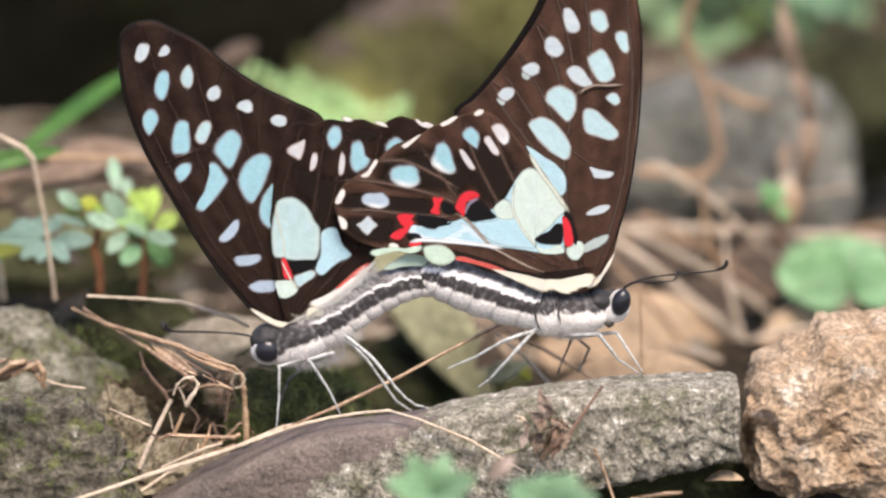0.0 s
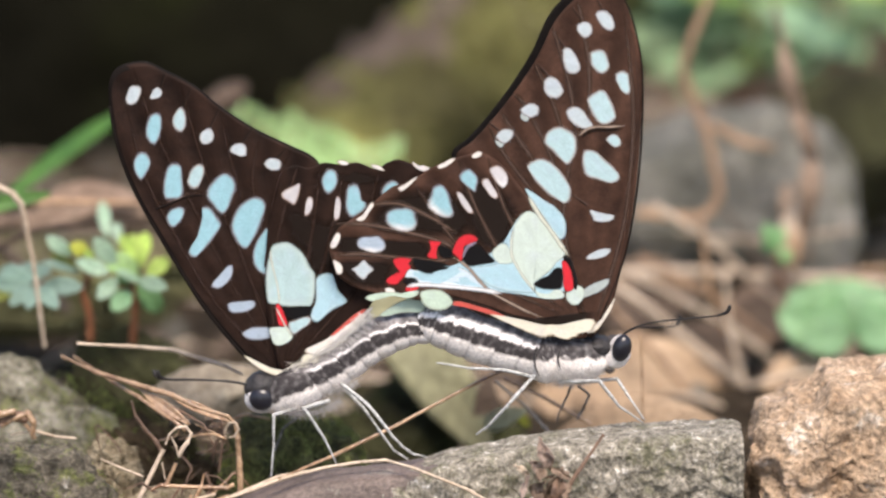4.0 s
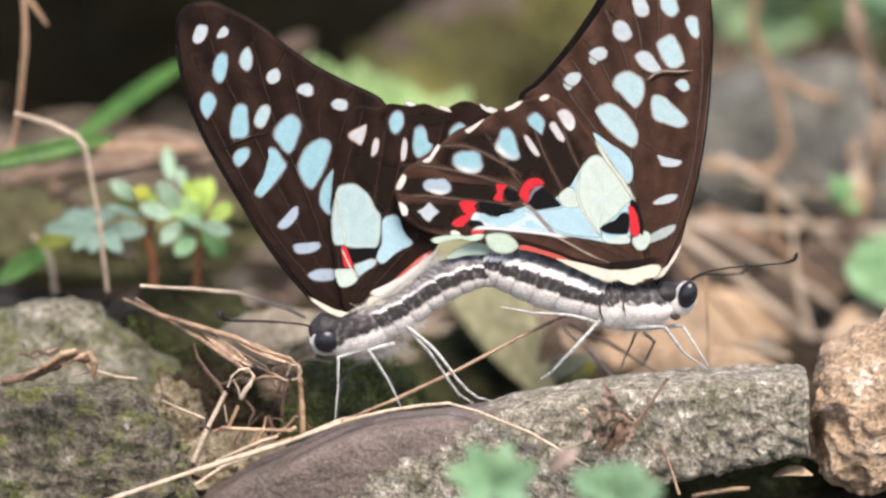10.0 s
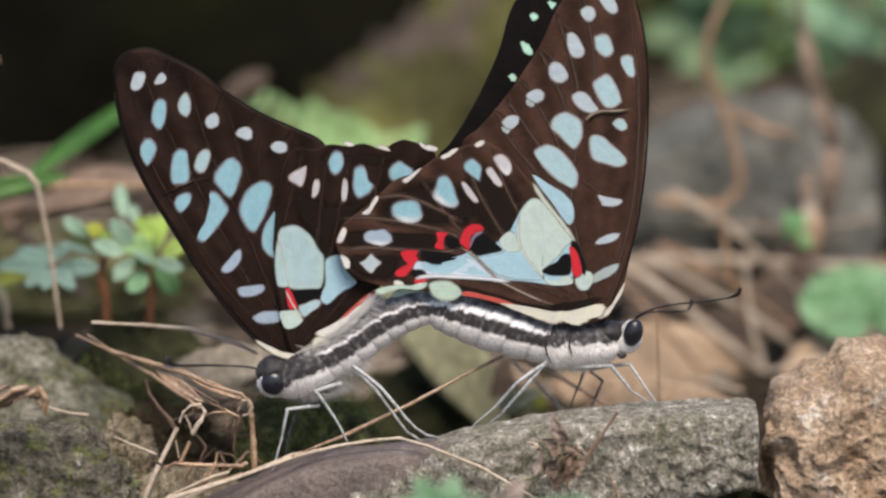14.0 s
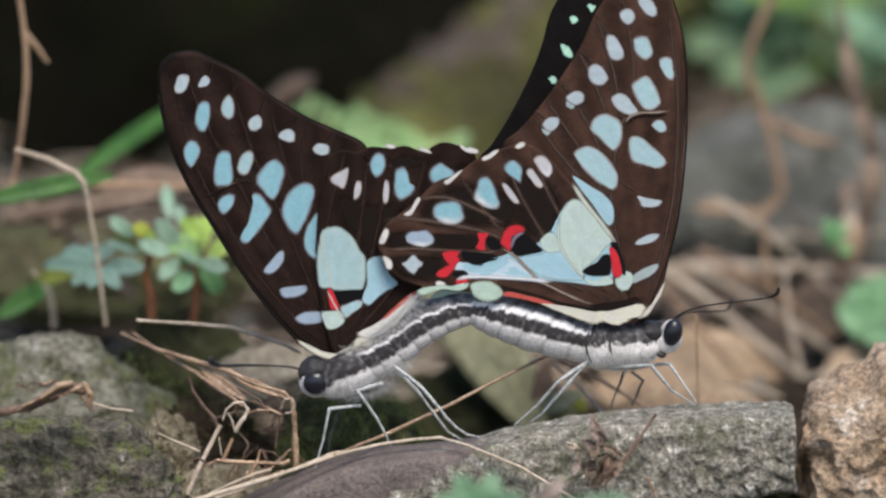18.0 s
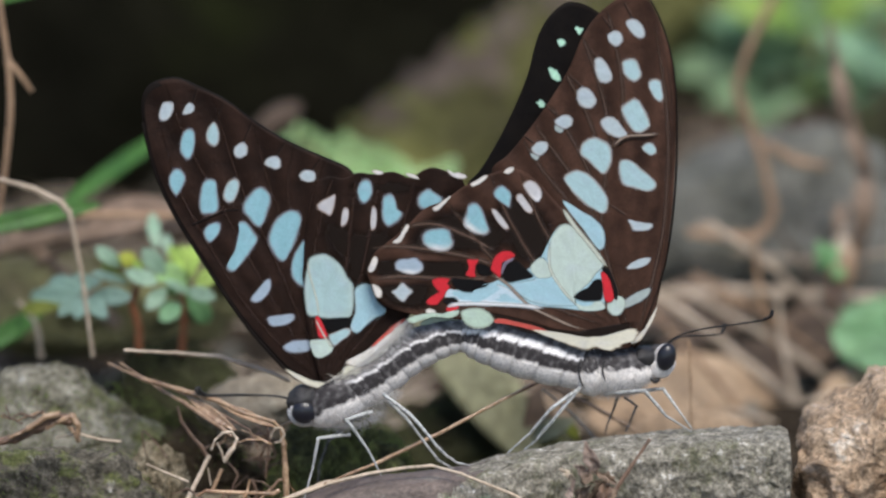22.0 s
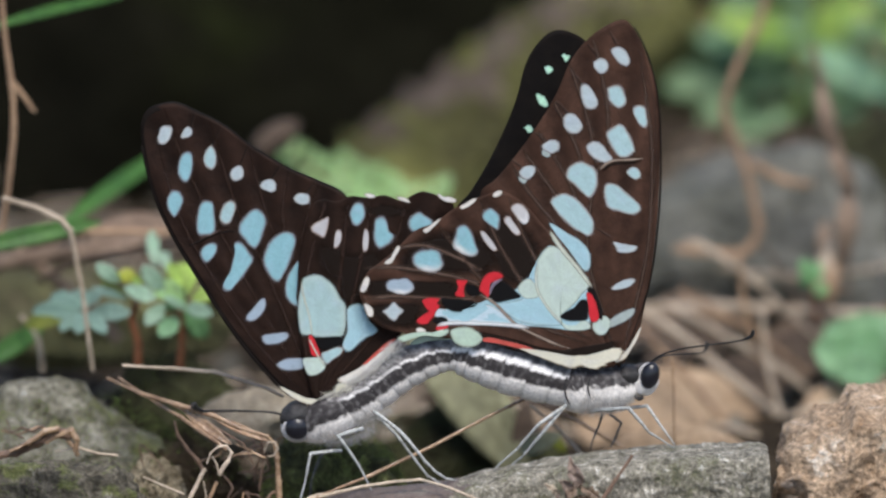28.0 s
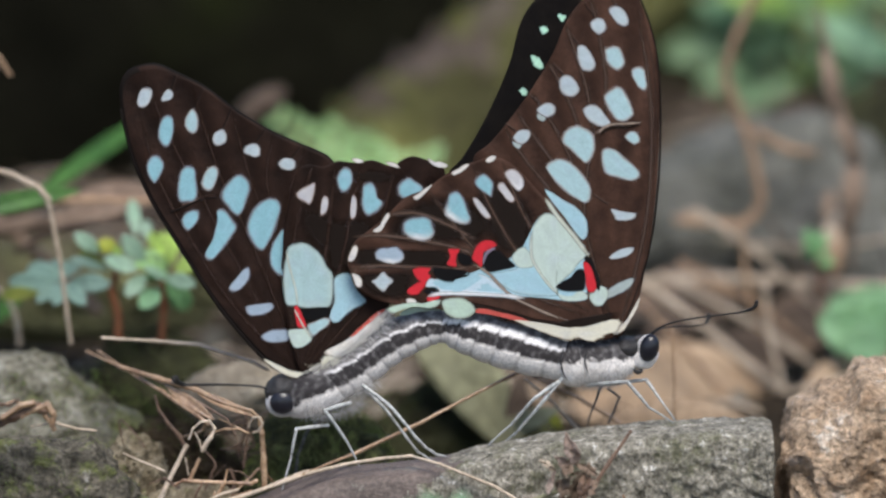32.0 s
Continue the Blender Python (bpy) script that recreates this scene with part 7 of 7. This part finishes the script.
rhw.patch("spot", [(-7.9, 35.5), (-7.2, 36), (-6.5, 36.7), (-5.9, 36.2), (-5.2, 35.6), (-5.8, 34.9), (-6.4, 34.2), (-7.1, 34.6), (-7.5, 35.1)], PALE, 0.12)
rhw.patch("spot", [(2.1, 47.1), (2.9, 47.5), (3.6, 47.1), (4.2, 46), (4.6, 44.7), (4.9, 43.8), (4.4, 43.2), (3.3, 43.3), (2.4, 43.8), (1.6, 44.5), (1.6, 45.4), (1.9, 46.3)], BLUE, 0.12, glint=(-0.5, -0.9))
rhw.patch("spot", [(5.4, 48.9), (5.9, 49.5), (6.5, 49.8), (7.3, 49.3), (7.8, 48.5), (7.7, 47.5), (7.5, 46.8), (6.8, 47.2), (6.1, 47.7), (5.5, 48.3)], BLUE, 0.12)
rhw.patch("spot", [(5.1, 46.6), (5.6, 46.6), (6.3, 45.9), (7.1, 44.8), (7.5, 44), (6.9, 43.9), (6.1, 44.7), (5.5, 45.6)], ROSY, 0.12)
rhw.patch("spot", [(8.4, 48.5), (9, 48.7), (9.5, 48.1), (10.1, 47.3), (10.6, 46.4), (10.3, 46), (9.6, 46.3), (8.9, 47.2), (8.4, 47.8)], ROSY, 0.12)
rhw.patch("spot", [(9.2, 49.9), (9.8, 50.4), (10.6, 50.4), (11.3, 49.8), (11.7, 48.9), (11.6, 48.1), (11.1, 47.6), (10.4, 48.1), (9.7, 48.9)], ROSY, 0.12, glint=(0.6, -0.8))
rhw.patch("margin_mark", [(-10.2, 40.3), (-9.7, 39.9), (-10, 38.8), (-10.4, 38.2), (-11, 38.3), (-10.8, 39.2)], CHALK, 0.13)
rhw.patch("margin_mark", [(-10.5, 36.6), (-9.7, 36.3), (-9.2, 35.6), (-9.3, 34.8), (-9.9, 34.8), (-10.3, 35.7)], CHALK, 0.13)
rhw.patch("margin_mark", [(-5.9, 44.6), (-5.6, 44.2), (-6.2, 43.1), (-6.8, 42.1), (-7.5, 42), (-7.8, 42.2), (-7, 42.8), (-6.5, 43.7)], CHALK, 0.13)
rhw.patch("margin_mark", [(-0.1, 48.4), (-0.5, 47.8), (-1.3, 46.9), (-2.1, 46.3), (-2.6, 46.7), (-1.7, 47.3), (-0.8, 48)], CHALK, 0.13)
rhw.patch("margin_mark", [(4.7, 51.1), (4.2, 50.4), (3.3, 49.8), (2.6, 49.6), (2.4, 50), (3.3, 50.5), (4, 51)], CHALK, 0.13)
rhw.patch("margin_mark", [(6.8, 51.6), (7.3, 52.1), (8, 52.2), (8.1, 51.8), (7.5, 51.3), (7, 51.3)], CHALK, 0.13)
rhw.patch("cell", [(-0.8, 35.6), (2.8, 36), (5.1, 36.7), (7.5, 37.8), (10.1, 38.7), (11.4, 40.1), (12.5, 40.1), (12.7, 42.3), (14.1, 44.3), (16, 44.1), (18.2, 41.6), (19.8, 39.2), (20, 34.1), (18.2, 33), (13.8, 33.5), (7.9, 33.7), (1, 34), (-0.5, 34.7)], SKY, 0.106, label="band of pale blue cells", n=60)
rhw.patch("cell", [(7.4, 36.4), (8.8, 36.8), (10.9, 37.3), (10.6, 38.2), (11.2, 39.2), (12.3, 39.3), (12.9, 38.4), (13.7, 37.2), (14.5, 35.9), (15.4, 34.7), (16.2, 33.8), (14.6, 33.7), (12.4, 33.8), (10.5, 34.2), (9, 35.1)], SKY, 0.111, label="pale blue cell", n=48)
rhw.patch("cell", [(10.3, 38.7), (10.7, 39.5), (11.6, 40.1), (12.3, 39.7), (12.8, 38.7), (13, 37.7), (12, 37.4), (11, 37.6)], MINT, 0.115)
rhw.patch("cell", [(12.9, 42.3), (13.4, 43.4), (14.1, 44.3), (14.9, 44.6), (16, 44.1), (16.8, 43.3), (17.8, 42), (18.8, 40.6), (19.8, 39.2), (19.5, 38.6), (18.8, 38), (18.2, 37.1), (17.5, 36.3), (16.6, 35.6), (16, 35), (16.3, 33.8), (15.3, 34.8), (14.2, 36.3), (13.4, 37.7), (12.9, 38.9), (12.8, 40.7)], MINT, 0.12, label="pale mint cell", n=52)
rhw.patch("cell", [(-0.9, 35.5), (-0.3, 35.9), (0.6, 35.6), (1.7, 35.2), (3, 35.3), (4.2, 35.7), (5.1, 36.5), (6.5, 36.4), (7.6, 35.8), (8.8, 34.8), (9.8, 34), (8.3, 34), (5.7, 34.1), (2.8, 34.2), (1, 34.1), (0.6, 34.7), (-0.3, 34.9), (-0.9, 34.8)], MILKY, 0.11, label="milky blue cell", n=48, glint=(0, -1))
rhw.patch("cell", [(16.2, 34.1), (17.1, 34.2), (18.6, 34.3), (19.7, 34.2), (20, 33.3), (18.2, 33), (16.8, 33.2)], MINT, 0.115)
rhw.patch("cell", [(20.8, 34.7), (21.5, 35), (22.5, 34.7), (22.7, 33.7), (22.1, 32.6), (21.2, 32.4), (20.5, 33.1), (20.4, 34)], MINT, 0.125)
rhw.patch("black_blot", [(6.7, 39.3), (7.5, 39.6), (8.5, 39.7), (9.2, 39.1), (10.1, 38.3), (10.7, 37.6), (9.8, 37.3), (8.5, 37), (7.4, 36.8), (6.7, 37.3), (6.5, 38.3)], SOOT, 0.135)
rhw.patch("black_blot", [(-0, 37.4), (1, 37.3), (2.3, 37.2), (3.9, 37), (4.8, 36.6), (4.1, 36), (3, 35.5), (1.7, 35.5), (0.7, 35.9), (0.2, 36.5)], SOOT, 0.135)
rhw.patch("black_blot", [(3.3, 39.1), (3.9, 39.3), (4.8, 38.9), (5.4, 38.4), (5, 37.8), (4.1, 37.7), (3.4, 38.1)], SOOT, 0.135)
rhw.patch("black_blot", [(16, 34.9), (16.8, 35.6), (17.9, 36.2), (18.6, 37.1), (19.5, 37.2), (19.8, 36.3), (19.8, 35.2), (19.6, 34.5), (18.2, 34.3), (16.8, 34.4)], SOOT, 0.135)
rhw.patch("black_blot", [(-1.2, 34.2), (-0.6, 34.7), (0.3, 34.7), (0.8, 34.2), (0.3, 33.9), (-0.5, 33.8)], SOOT, 0.135)
rhw.patch("black_blot", [(19.7, 38.9), (20.6, 38.6), (21.2, 37.1), (21.7, 35.6), (21.6, 34.4), (20.9, 35.4), (20.4, 37.2), (19.8, 38.1)], SOOT, 0.135)
rhw.patch("pale_arc", [(6.75, 39.4), (7.4, 39.95), (8.2, 40.1), (7.8, 39.7), (7.1, 39.3), (6.7, 38.5), (6.5, 37.7), (6.45, 38.5)], ((0.22, 0.18, 0.24), (0.12, 0.09, 0.11), 0.15, 0.1), 0.14)
rhw.patch("red_mark", [(5.2, 39.3), (5.6, 40.2), (6.3, 40.9), (7.3, 41.1), (8, 40.8), (8.3, 40.3), (7.4, 40.1), (6.7, 39.7), (6.4, 38.8), (6.4, 37.9), (6.2, 37.4), (5.7, 37.9), (5.1, 38.5)], CRIMSON, 0.145)
rhw.patch("red_mark", [(2, 39.8), (2.8, 39.9), (3.5, 39.8), (3.1, 39.1), (3, 38.1), (3.1, 37.5), (2.5, 37.5), (1.8, 37.8), (2.2, 38.8)], CRIMSON, 0.145)
rhw.patch("red_mark", [(-2.6, 37.1), (-1.8, 37.4), (-0.3, 37.3), (-0.6, 36.7), (-0.2, 36.2), (-0.7, 35.6), (-1, 34.9), (-1.6, 34.2), (-1.9, 33.8), (-2.7, 33.7), (-3.4, 34), (-3.1, 34.6), (-2.2, 35), (-1.6, 35.5), (-2.2, 36.1), (-2.5, 36.6)], CRIMSON, 0.145)
rhw.patch("red_mark", [(-0.7, 33.5), (0.1, 33.8), (1, 33.7), (0.6, 33), (-0.2, 32.8), (-0.8, 33)], CRIMSON, 0.145)
rhw.patch("red_mark", [(19.5, 38.1), (20.1, 38.1), (20.7, 37.1), (21.1, 35.8), (21.2, 34.5), (20.4, 34.1), (19.9, 35), (19.8, 36.3)], CRIMSON, 0.145)
rhw.patch("pale_mark", [(-3.5, 33), (-3, 33.3), (-2.2, 33), (-2.2, 32.5), (-3.1, 32.5)], CHALK, 0.14)
rhw.patch("wing_fold", [(10.5, 30.5), (12.7, 30.3), (15.3, 29.9), (17.5, 29.5), (19.8, 29.6), (21.8, 30.1), (23.3, 30.6), (24.3, 30.3), (23.9, 29), (22.7, 28.7), (22, 28.2), (21.2, 27.8), (20.4, 27.7), (19.4, 28), (18.7, 28.2), (17.6, 27.8), (16.1, 28.2), (14.6, 28.8), (12.7, 29.5), (11.3, 30.1)], IVORY, 0.2, label="cream fold along the wing root", n=64, ragged=0.25)
rfw.patch("wing_fold", [(23.3, 28.3), (24.2, 28.5), (25, 29.1), (25.7, 30.3), (26.5, 31.7), (27, 33.4), (26.6, 32.8), (26, 31.6), (25.2, 30.2), (24.2, 29.2)], ((0.66, 0.62, 0.53), (0.45, 0.38, 0.30), 0.3, 0.16), 0.16, n=40)
rhw.patch("tuft", [(-5.9, 31.9), (-4.2, 32.5), (-2.4, 32.7), (-0.5, 32.6), (0.7, 33.2), (0.9, 32.6), (-0.2, 32), (-2.4, 32.2), (-3.8, 31.9), (-5.2, 31.3)], CELADON, 0.2, n=32)
rhw.patch("dark_zone", [(8.5, 31.2), (12.7, 30.7), (16.6, 30.2), (20.4, 30.7), (23.6, 31.5), (23.2, 29.6), (20.4, 28.9), (16.6, 29.3), (12.8, 29.9), (9.3, 30.3)], UMBER, 0.1, n=44, ragged=0.3)
rhw.patch("tuft", [(1.2, 32.9), (3.2, 33.4), (4.7, 32.9), (5.5, 31.7), (4.1, 30.7), (2, 31.1)], CELADON, 0.3, label="pale green scent fold", n=28)
for pts in ([(21.2, 31.5), (16.6, 37.8), (11.9, 44.1), (8.9, 51.5)], [(20.4, 31.5), (13.5, 36.2), (8.1, 44.1), (5, 51.1)], [(19.7, 31.1), (11.2, 34.7), (5.1, 40.2), (-0.7, 47.7)]):
    rhw.rib(pts, 0.5)
for pts in ([(-10.8, 37.1), (-6.8, 37.6), (-2.4, 37.4), (2.8, 37.2), (5.3, 37.7)], [(-10.5, 41.4), (-6.8, 41.6), (-2.4, 41.1), (1.3, 40.4), (4.2, 39.6), (5.6, 38.9)], [(-6.8, 44.1), (-2.4, 44.6), (2, 43), (5.5, 41.1)]):
    rhw.rib(pts, 0.55, ((0.11, 0.072, 0.056), (0.065, 0.042, 0.032)), 0.0905)
rhw.rib([(5.1, 37.9), (6.4, 37.2), (7.6, 36.3), (8.8, 35), (10.3, 33.6), (12.4, 32.5)] + [(15.2, 31.2), (17.6, 30.4)], 0.38, BEIGE, 0.14)
rhw.rib([(12.8, 42.3), (12.8, 38.9), (14.2, 36.3), (16.2, 33.9)], 0.3, CREAMY, 0.14)
rhw.rib([(14.5, 46.7), (16, 44.4), (18.2, 41.7), (20.3, 38.9)], 0.5, CREAMY, 0.15)
rhw.rib([(-0.7, 33.5), (1, 33.9), (5, 33.9), (9.4, 33.7), (12, 33.4)], 0.45, SNOW, 0.155)
rhw.patch("red_mark", [(5.4, 31.8), (6.5, 32), (8.3, 31.6), (10.2, 31.2), (12, 30.6), (12.9, 30.1), (11.3, 30.3), (9.1, 30.8), (7.2, 31.2), (5.6, 31.4)], CORAL, 0.16, n=36)
for pts in ([(22.32, 70.58), (22.88, 70.58), (23.44, 70.1), (23.04, 69.62), (22.72, 69.54), (22.48, 70.1)], [(19.9, 69.2), (20.3, 69.36), (20.94, 68.88), (20.7, 68.4), (20.06, 68.32), (19.9, 68.72)], [(18.18, 65.75), (18.74, 65.67), (19.38, 64.95), (19.62, 64.31), (19.38, 63.83), (18.74, 63.99), (18.34, 64.71)], [(16.03, 61.43), (16.59, 61.75), (17.07, 61.19), (16.75, 60.71), (16.35, 60.71)]):
    rfar.patch("spot", pts, JADE, 0.12, ragged=0.2)
abdomen(right, RB, [(17.4, 0, 24.9), (13.5, 0, 25.8), (8.9, 0, 27.2), (5.1, 0, 28.2), (2.4, 0, 28.8), (1.1, 0, 28.8)], [3.1, 3.5, 3.7, 3.2, 2.6, 1.9], dorsal=(-0.20, 0.32, 0.56), rings_=7)
egg(right, RB, "thorax", (21.4, 0, 24.6), (5.4, 3.0, 3.5), BODY_WHITE, 0, "dark-backed thorax with pale grey fur", 0.12)
egg(right, RB, "collar", (25.3, 0, 26.2), (2.3, 2.2, 1.4), BODY_DARK, 0)
egg(right, RB, "thorax_plate", (18.3, 0, 24.4), (2.9, 3.05, 3.5), BODY_WHITE, -8, "", 0.08)
egg(right, RB, "head", (27.4, 0, 25.5), (2.1, 1.8, 2.3), BODY_WHITE, 0, "", 0.5)
egg(right, RB, "eye_ring", (27.9, -1.2, 26.2), (1.45, 0.82, 1.95), BODY_WHITE, 14, "pale ring of scales round the eye", relief=0.02)
egg(right, RB, "eye", (28.2, -1.5, 26.4), (1.3, 1.05, 1.85), EYE, 14, "large glossy dark compound eye", relief=0)
egg(right, RB, "eye", (28, 1.4, 25.6), (1.35, 1.1, 1.75), EYE, 14, relief=0)
o_ = Vector((RB[0], 0, RB[1]))
for pts in ([(17, -2.6, 26.5), (16.7, -3.1, 25.2), (16.9, -3, 23.6), (17.5, -2.3, 22.3)], [(20.1, -2.6, 26.3), (19.8, -3.1, 25), (20.2, -2.9, 23.4)]):
    part("seam", tube([Vector(p) - o_ for p in pts], [0.06, 0.13, 0.12, 0.05], 6), BODY_DARK, right)
part("palp", tube([Vector(p) - o_ for p in [(26.1, -0.8, 23.4), (26.8, -0.8, 23), (27.4, -0.8, 23.3)]], [0.2, 0.38, 0.22], 8), BODY_DARK, right)
fur(right, RB, (21.1, 0, 24.3), (5.3, 3.1, 3.3), 2200, 13, 1.0, (-0.3, 0, -0.8), span=(-1, -0.12))
fur(right, RB, (25.6, 0, 26.4), (2.4, 2.2, 1.4), 160, 15, 0.8, (0.2, 0, 0.8), BODY_DARK, span=(-0.2, 1))
for pts, r in (([(28.1, -0.8, 27.8), (29.6, -1.2, 29.1), (32.6, -1.8, 30.2), (37.2, -2.4, 31), (40.6, -2.8, 31.6), (41.8, -3, 32.2), (42.1, -3, 33.1)], [0.14, 0.12, 0.12, 0.12, 0.11, 0.26, 0.3]), ([(28.2, 0.8, 27.4), (30.2, 3, 28.1), (33.4, 6, 27.7), (35.8, 8, 27.5), (36.3, 8.6, 28.3), (36.2, 8.6, 28.8)], [0.13, 0.11, 0.11, 0.11, 0.22, 0.22])):
    line = [Vector(p) - o_ for p in pts]
    feeler = part("antenna", tube(line, r[:-2] + [0.12, 0.1], 7, 30), FEELER, right, "thin black clubbed antenna")
    part("club", tube(line[-3:], [0.13, 0.24, 0.3, 0.2], 8, 12), FEELER, feeler)
leg(right, RB, [(20.1, -1.5, 21.4), (25.3, -4, 22.4), (28.2, -3.5, 18.9), (31.6, -1.5, 16.3)], [0.34, 0.3, 0.2, 0.12])
leg(right, RB, [(22.1, 1.5, 20.7), (27.9, 0, 21.8), (29.7, -1, 19.4), (31.7, -0.5, 16.5)], [0.3, 0.26, 0.18, 0.12])
leg(right, RB, [(22.9, 2.5, 20), (24.5, 4, 18.5), (23.7, 5, 16.1), (23.1, 5, 14.8)], [0.24, 0.2, 0.16, 0.12], LEG_DARK)
leg(right, RB, [(21.9, 1.5, 20.3), (21.5, 2, 18.8), (20.6, 3, 16.2), (20.3, 4, 14.7)], [0.2, 0.18, 0.11, 0.1], LEG_DARK)
leg(right, RB, [(16.9, -2, 22.4), (13.5, -3, 18.4), (10.9, -1.5, 14.9), (9.6, -0.5, 13.6)], [0.3, 0.26, 0.2, 0.12])
right_hind = leg(right, RB, [(16.6, -2, 22.1), (13.1, -4, 20), (10.3, -2.5, 16.3), (7.4, -1.5, 13.4)], [0.3, 0.26, 0.2, 0.12], None, (16.6, -2, 22.1))

cam.data.dof.use_dof = True
cam.data.dof.focus_object = slab_
cam.data.dof.aperture_fstop = 12


def motions():
    """The slight stir of the butterflies on the stone."""
    def sway(thing, rows):
        o = thing.location.copy()
        walk(thing, [(t, pose(o.x + dx * MM, o.y, o.z + dz * MM, 0, a, 0)) for t, dx, dz, a in rows])

    sway(left, [(0, 0.64, 0.75, 1.45), (2, 0.60, 0.76, 1.56), (4, 0.66, 0.80, 1.52), (7, 0.83, 0.63, 1.60), (8.5, 0.84, 0.63, 1.61), (9.5, 0.89, 0.70, 1.70), (10, 0.92, 0.85, 1.76), (10.5, 0.96, 0.81, 1.90), (11, 1.08, 0.65, 1.30), (11.5, 2.32, 1.28, 1.69), (12, 1.00, 0.38, 0.44), (12.5, 0.64, 0.15, -0.02), (13, 0.43, 0.17, 0.20), (13.5, 0.31, 0.05, 0.25), (15.5, 0.28, 0.03, -0.27), (16.5, 0.28, 0.00, -0.37), (18, 0.21, -0.08, -0.34), (20, 0.07, -0.22, -0.30), (22, 0.07, -0.15, -0.33), (24, 0.08, -0.16, -0.29), (27, 0.06, -0.31, -0.19), (29, 0.08, -0.30, -0.11), (31, 0.05, -0.33, -0.13), (32, 0.03, -0.29, -0.18)])
    sway(right, [(0, 0.17, 0.67, 2.44), (2, 0.20, 0.77, 2.40), (4, 0.12, 0.79, 2.58), (7, 0.11, 0.26, 3.24), (8.5, 0.09, 0.24, 3.15), (9.5, 0.21, 0.39, 3.22), (10, 0.26, 0.48, 3.09), (10.5, 0.49, 0.75, 3.75), (11, -0.05, 0.34, 4.05), (11.5, 0.19, 0.14, 5.14), (12, -0.21, -0.04, 2.91), (12.5, -0.19, -0.13, 1.90), (13, -0.49, -0.24, 1.75), (13.5, -0.42, -0.24, 1.55), (15.5, -0.28, 0.04, 0.72), (16.5, -0.31, 0.09, 0.67), (18, -0.33, 0.17, 0.60), (20, -0.29, 0.18, 0.39), (22, -0.27, 0.15, 0.28), (24, -0.25, 0.16, 0.17), (27, -0.23, 0.11, 0.19), (29, -0.16, 0.08, 0.27), (31, -0.17, 0.05, 0.28), (32, -0.18, 0.06, 0.22)])
    p = rfar.ob.location.copy()
    walk(rfar.ob, [(t, pose(p.x, p.y, p.z, 0, a, 0)) for t, a in ((0, -1.2), (4, -1.2), (10.5, -1.5), (11, -3.5), (11.5, -7), (12, -8.4), (13, -8.6), (28, -8.6), (32, -8.6))])
    p = rhw.ob.location.copy()
    walk(rhw.ob, [(t, pose(p.x, p.y, p.z, 0, a, 0)) for t, a in ((0, 1.05), (10.5, 1.05), (11.5, 0.6), (12, 0), (32, 0))])
    p = left_fore.location.copy()
    walk(left_fore, [(t, pose(p.x + dx * MM, p.y, p.z + dz * MM, 0, a, 0)) for t, dx, dz, a in ((0, -0.3, 2.3, -12), (10.5, -0.3, 2.3, -12), (11, -0.3, 2.3, -11), (11.5, 0, 1.2, -6), (12, 0, 0.2, -1), (12.5, 0, 0, 0), (32, 0, 0, 0))])
    p = right_hind.location.copy()
    walk(right_hind, [(t, pose(p.x, p.y, p.z, 0, a, 0)) for t, a in ((0, 16), (1.2, 18), (1.8, 42), (2.2, 49), (3, 50), (4.5, 49), (8, 49), (10.5, 49), (11.5, 22), (12, 2), (13, 0), (32, 0))])


motions()
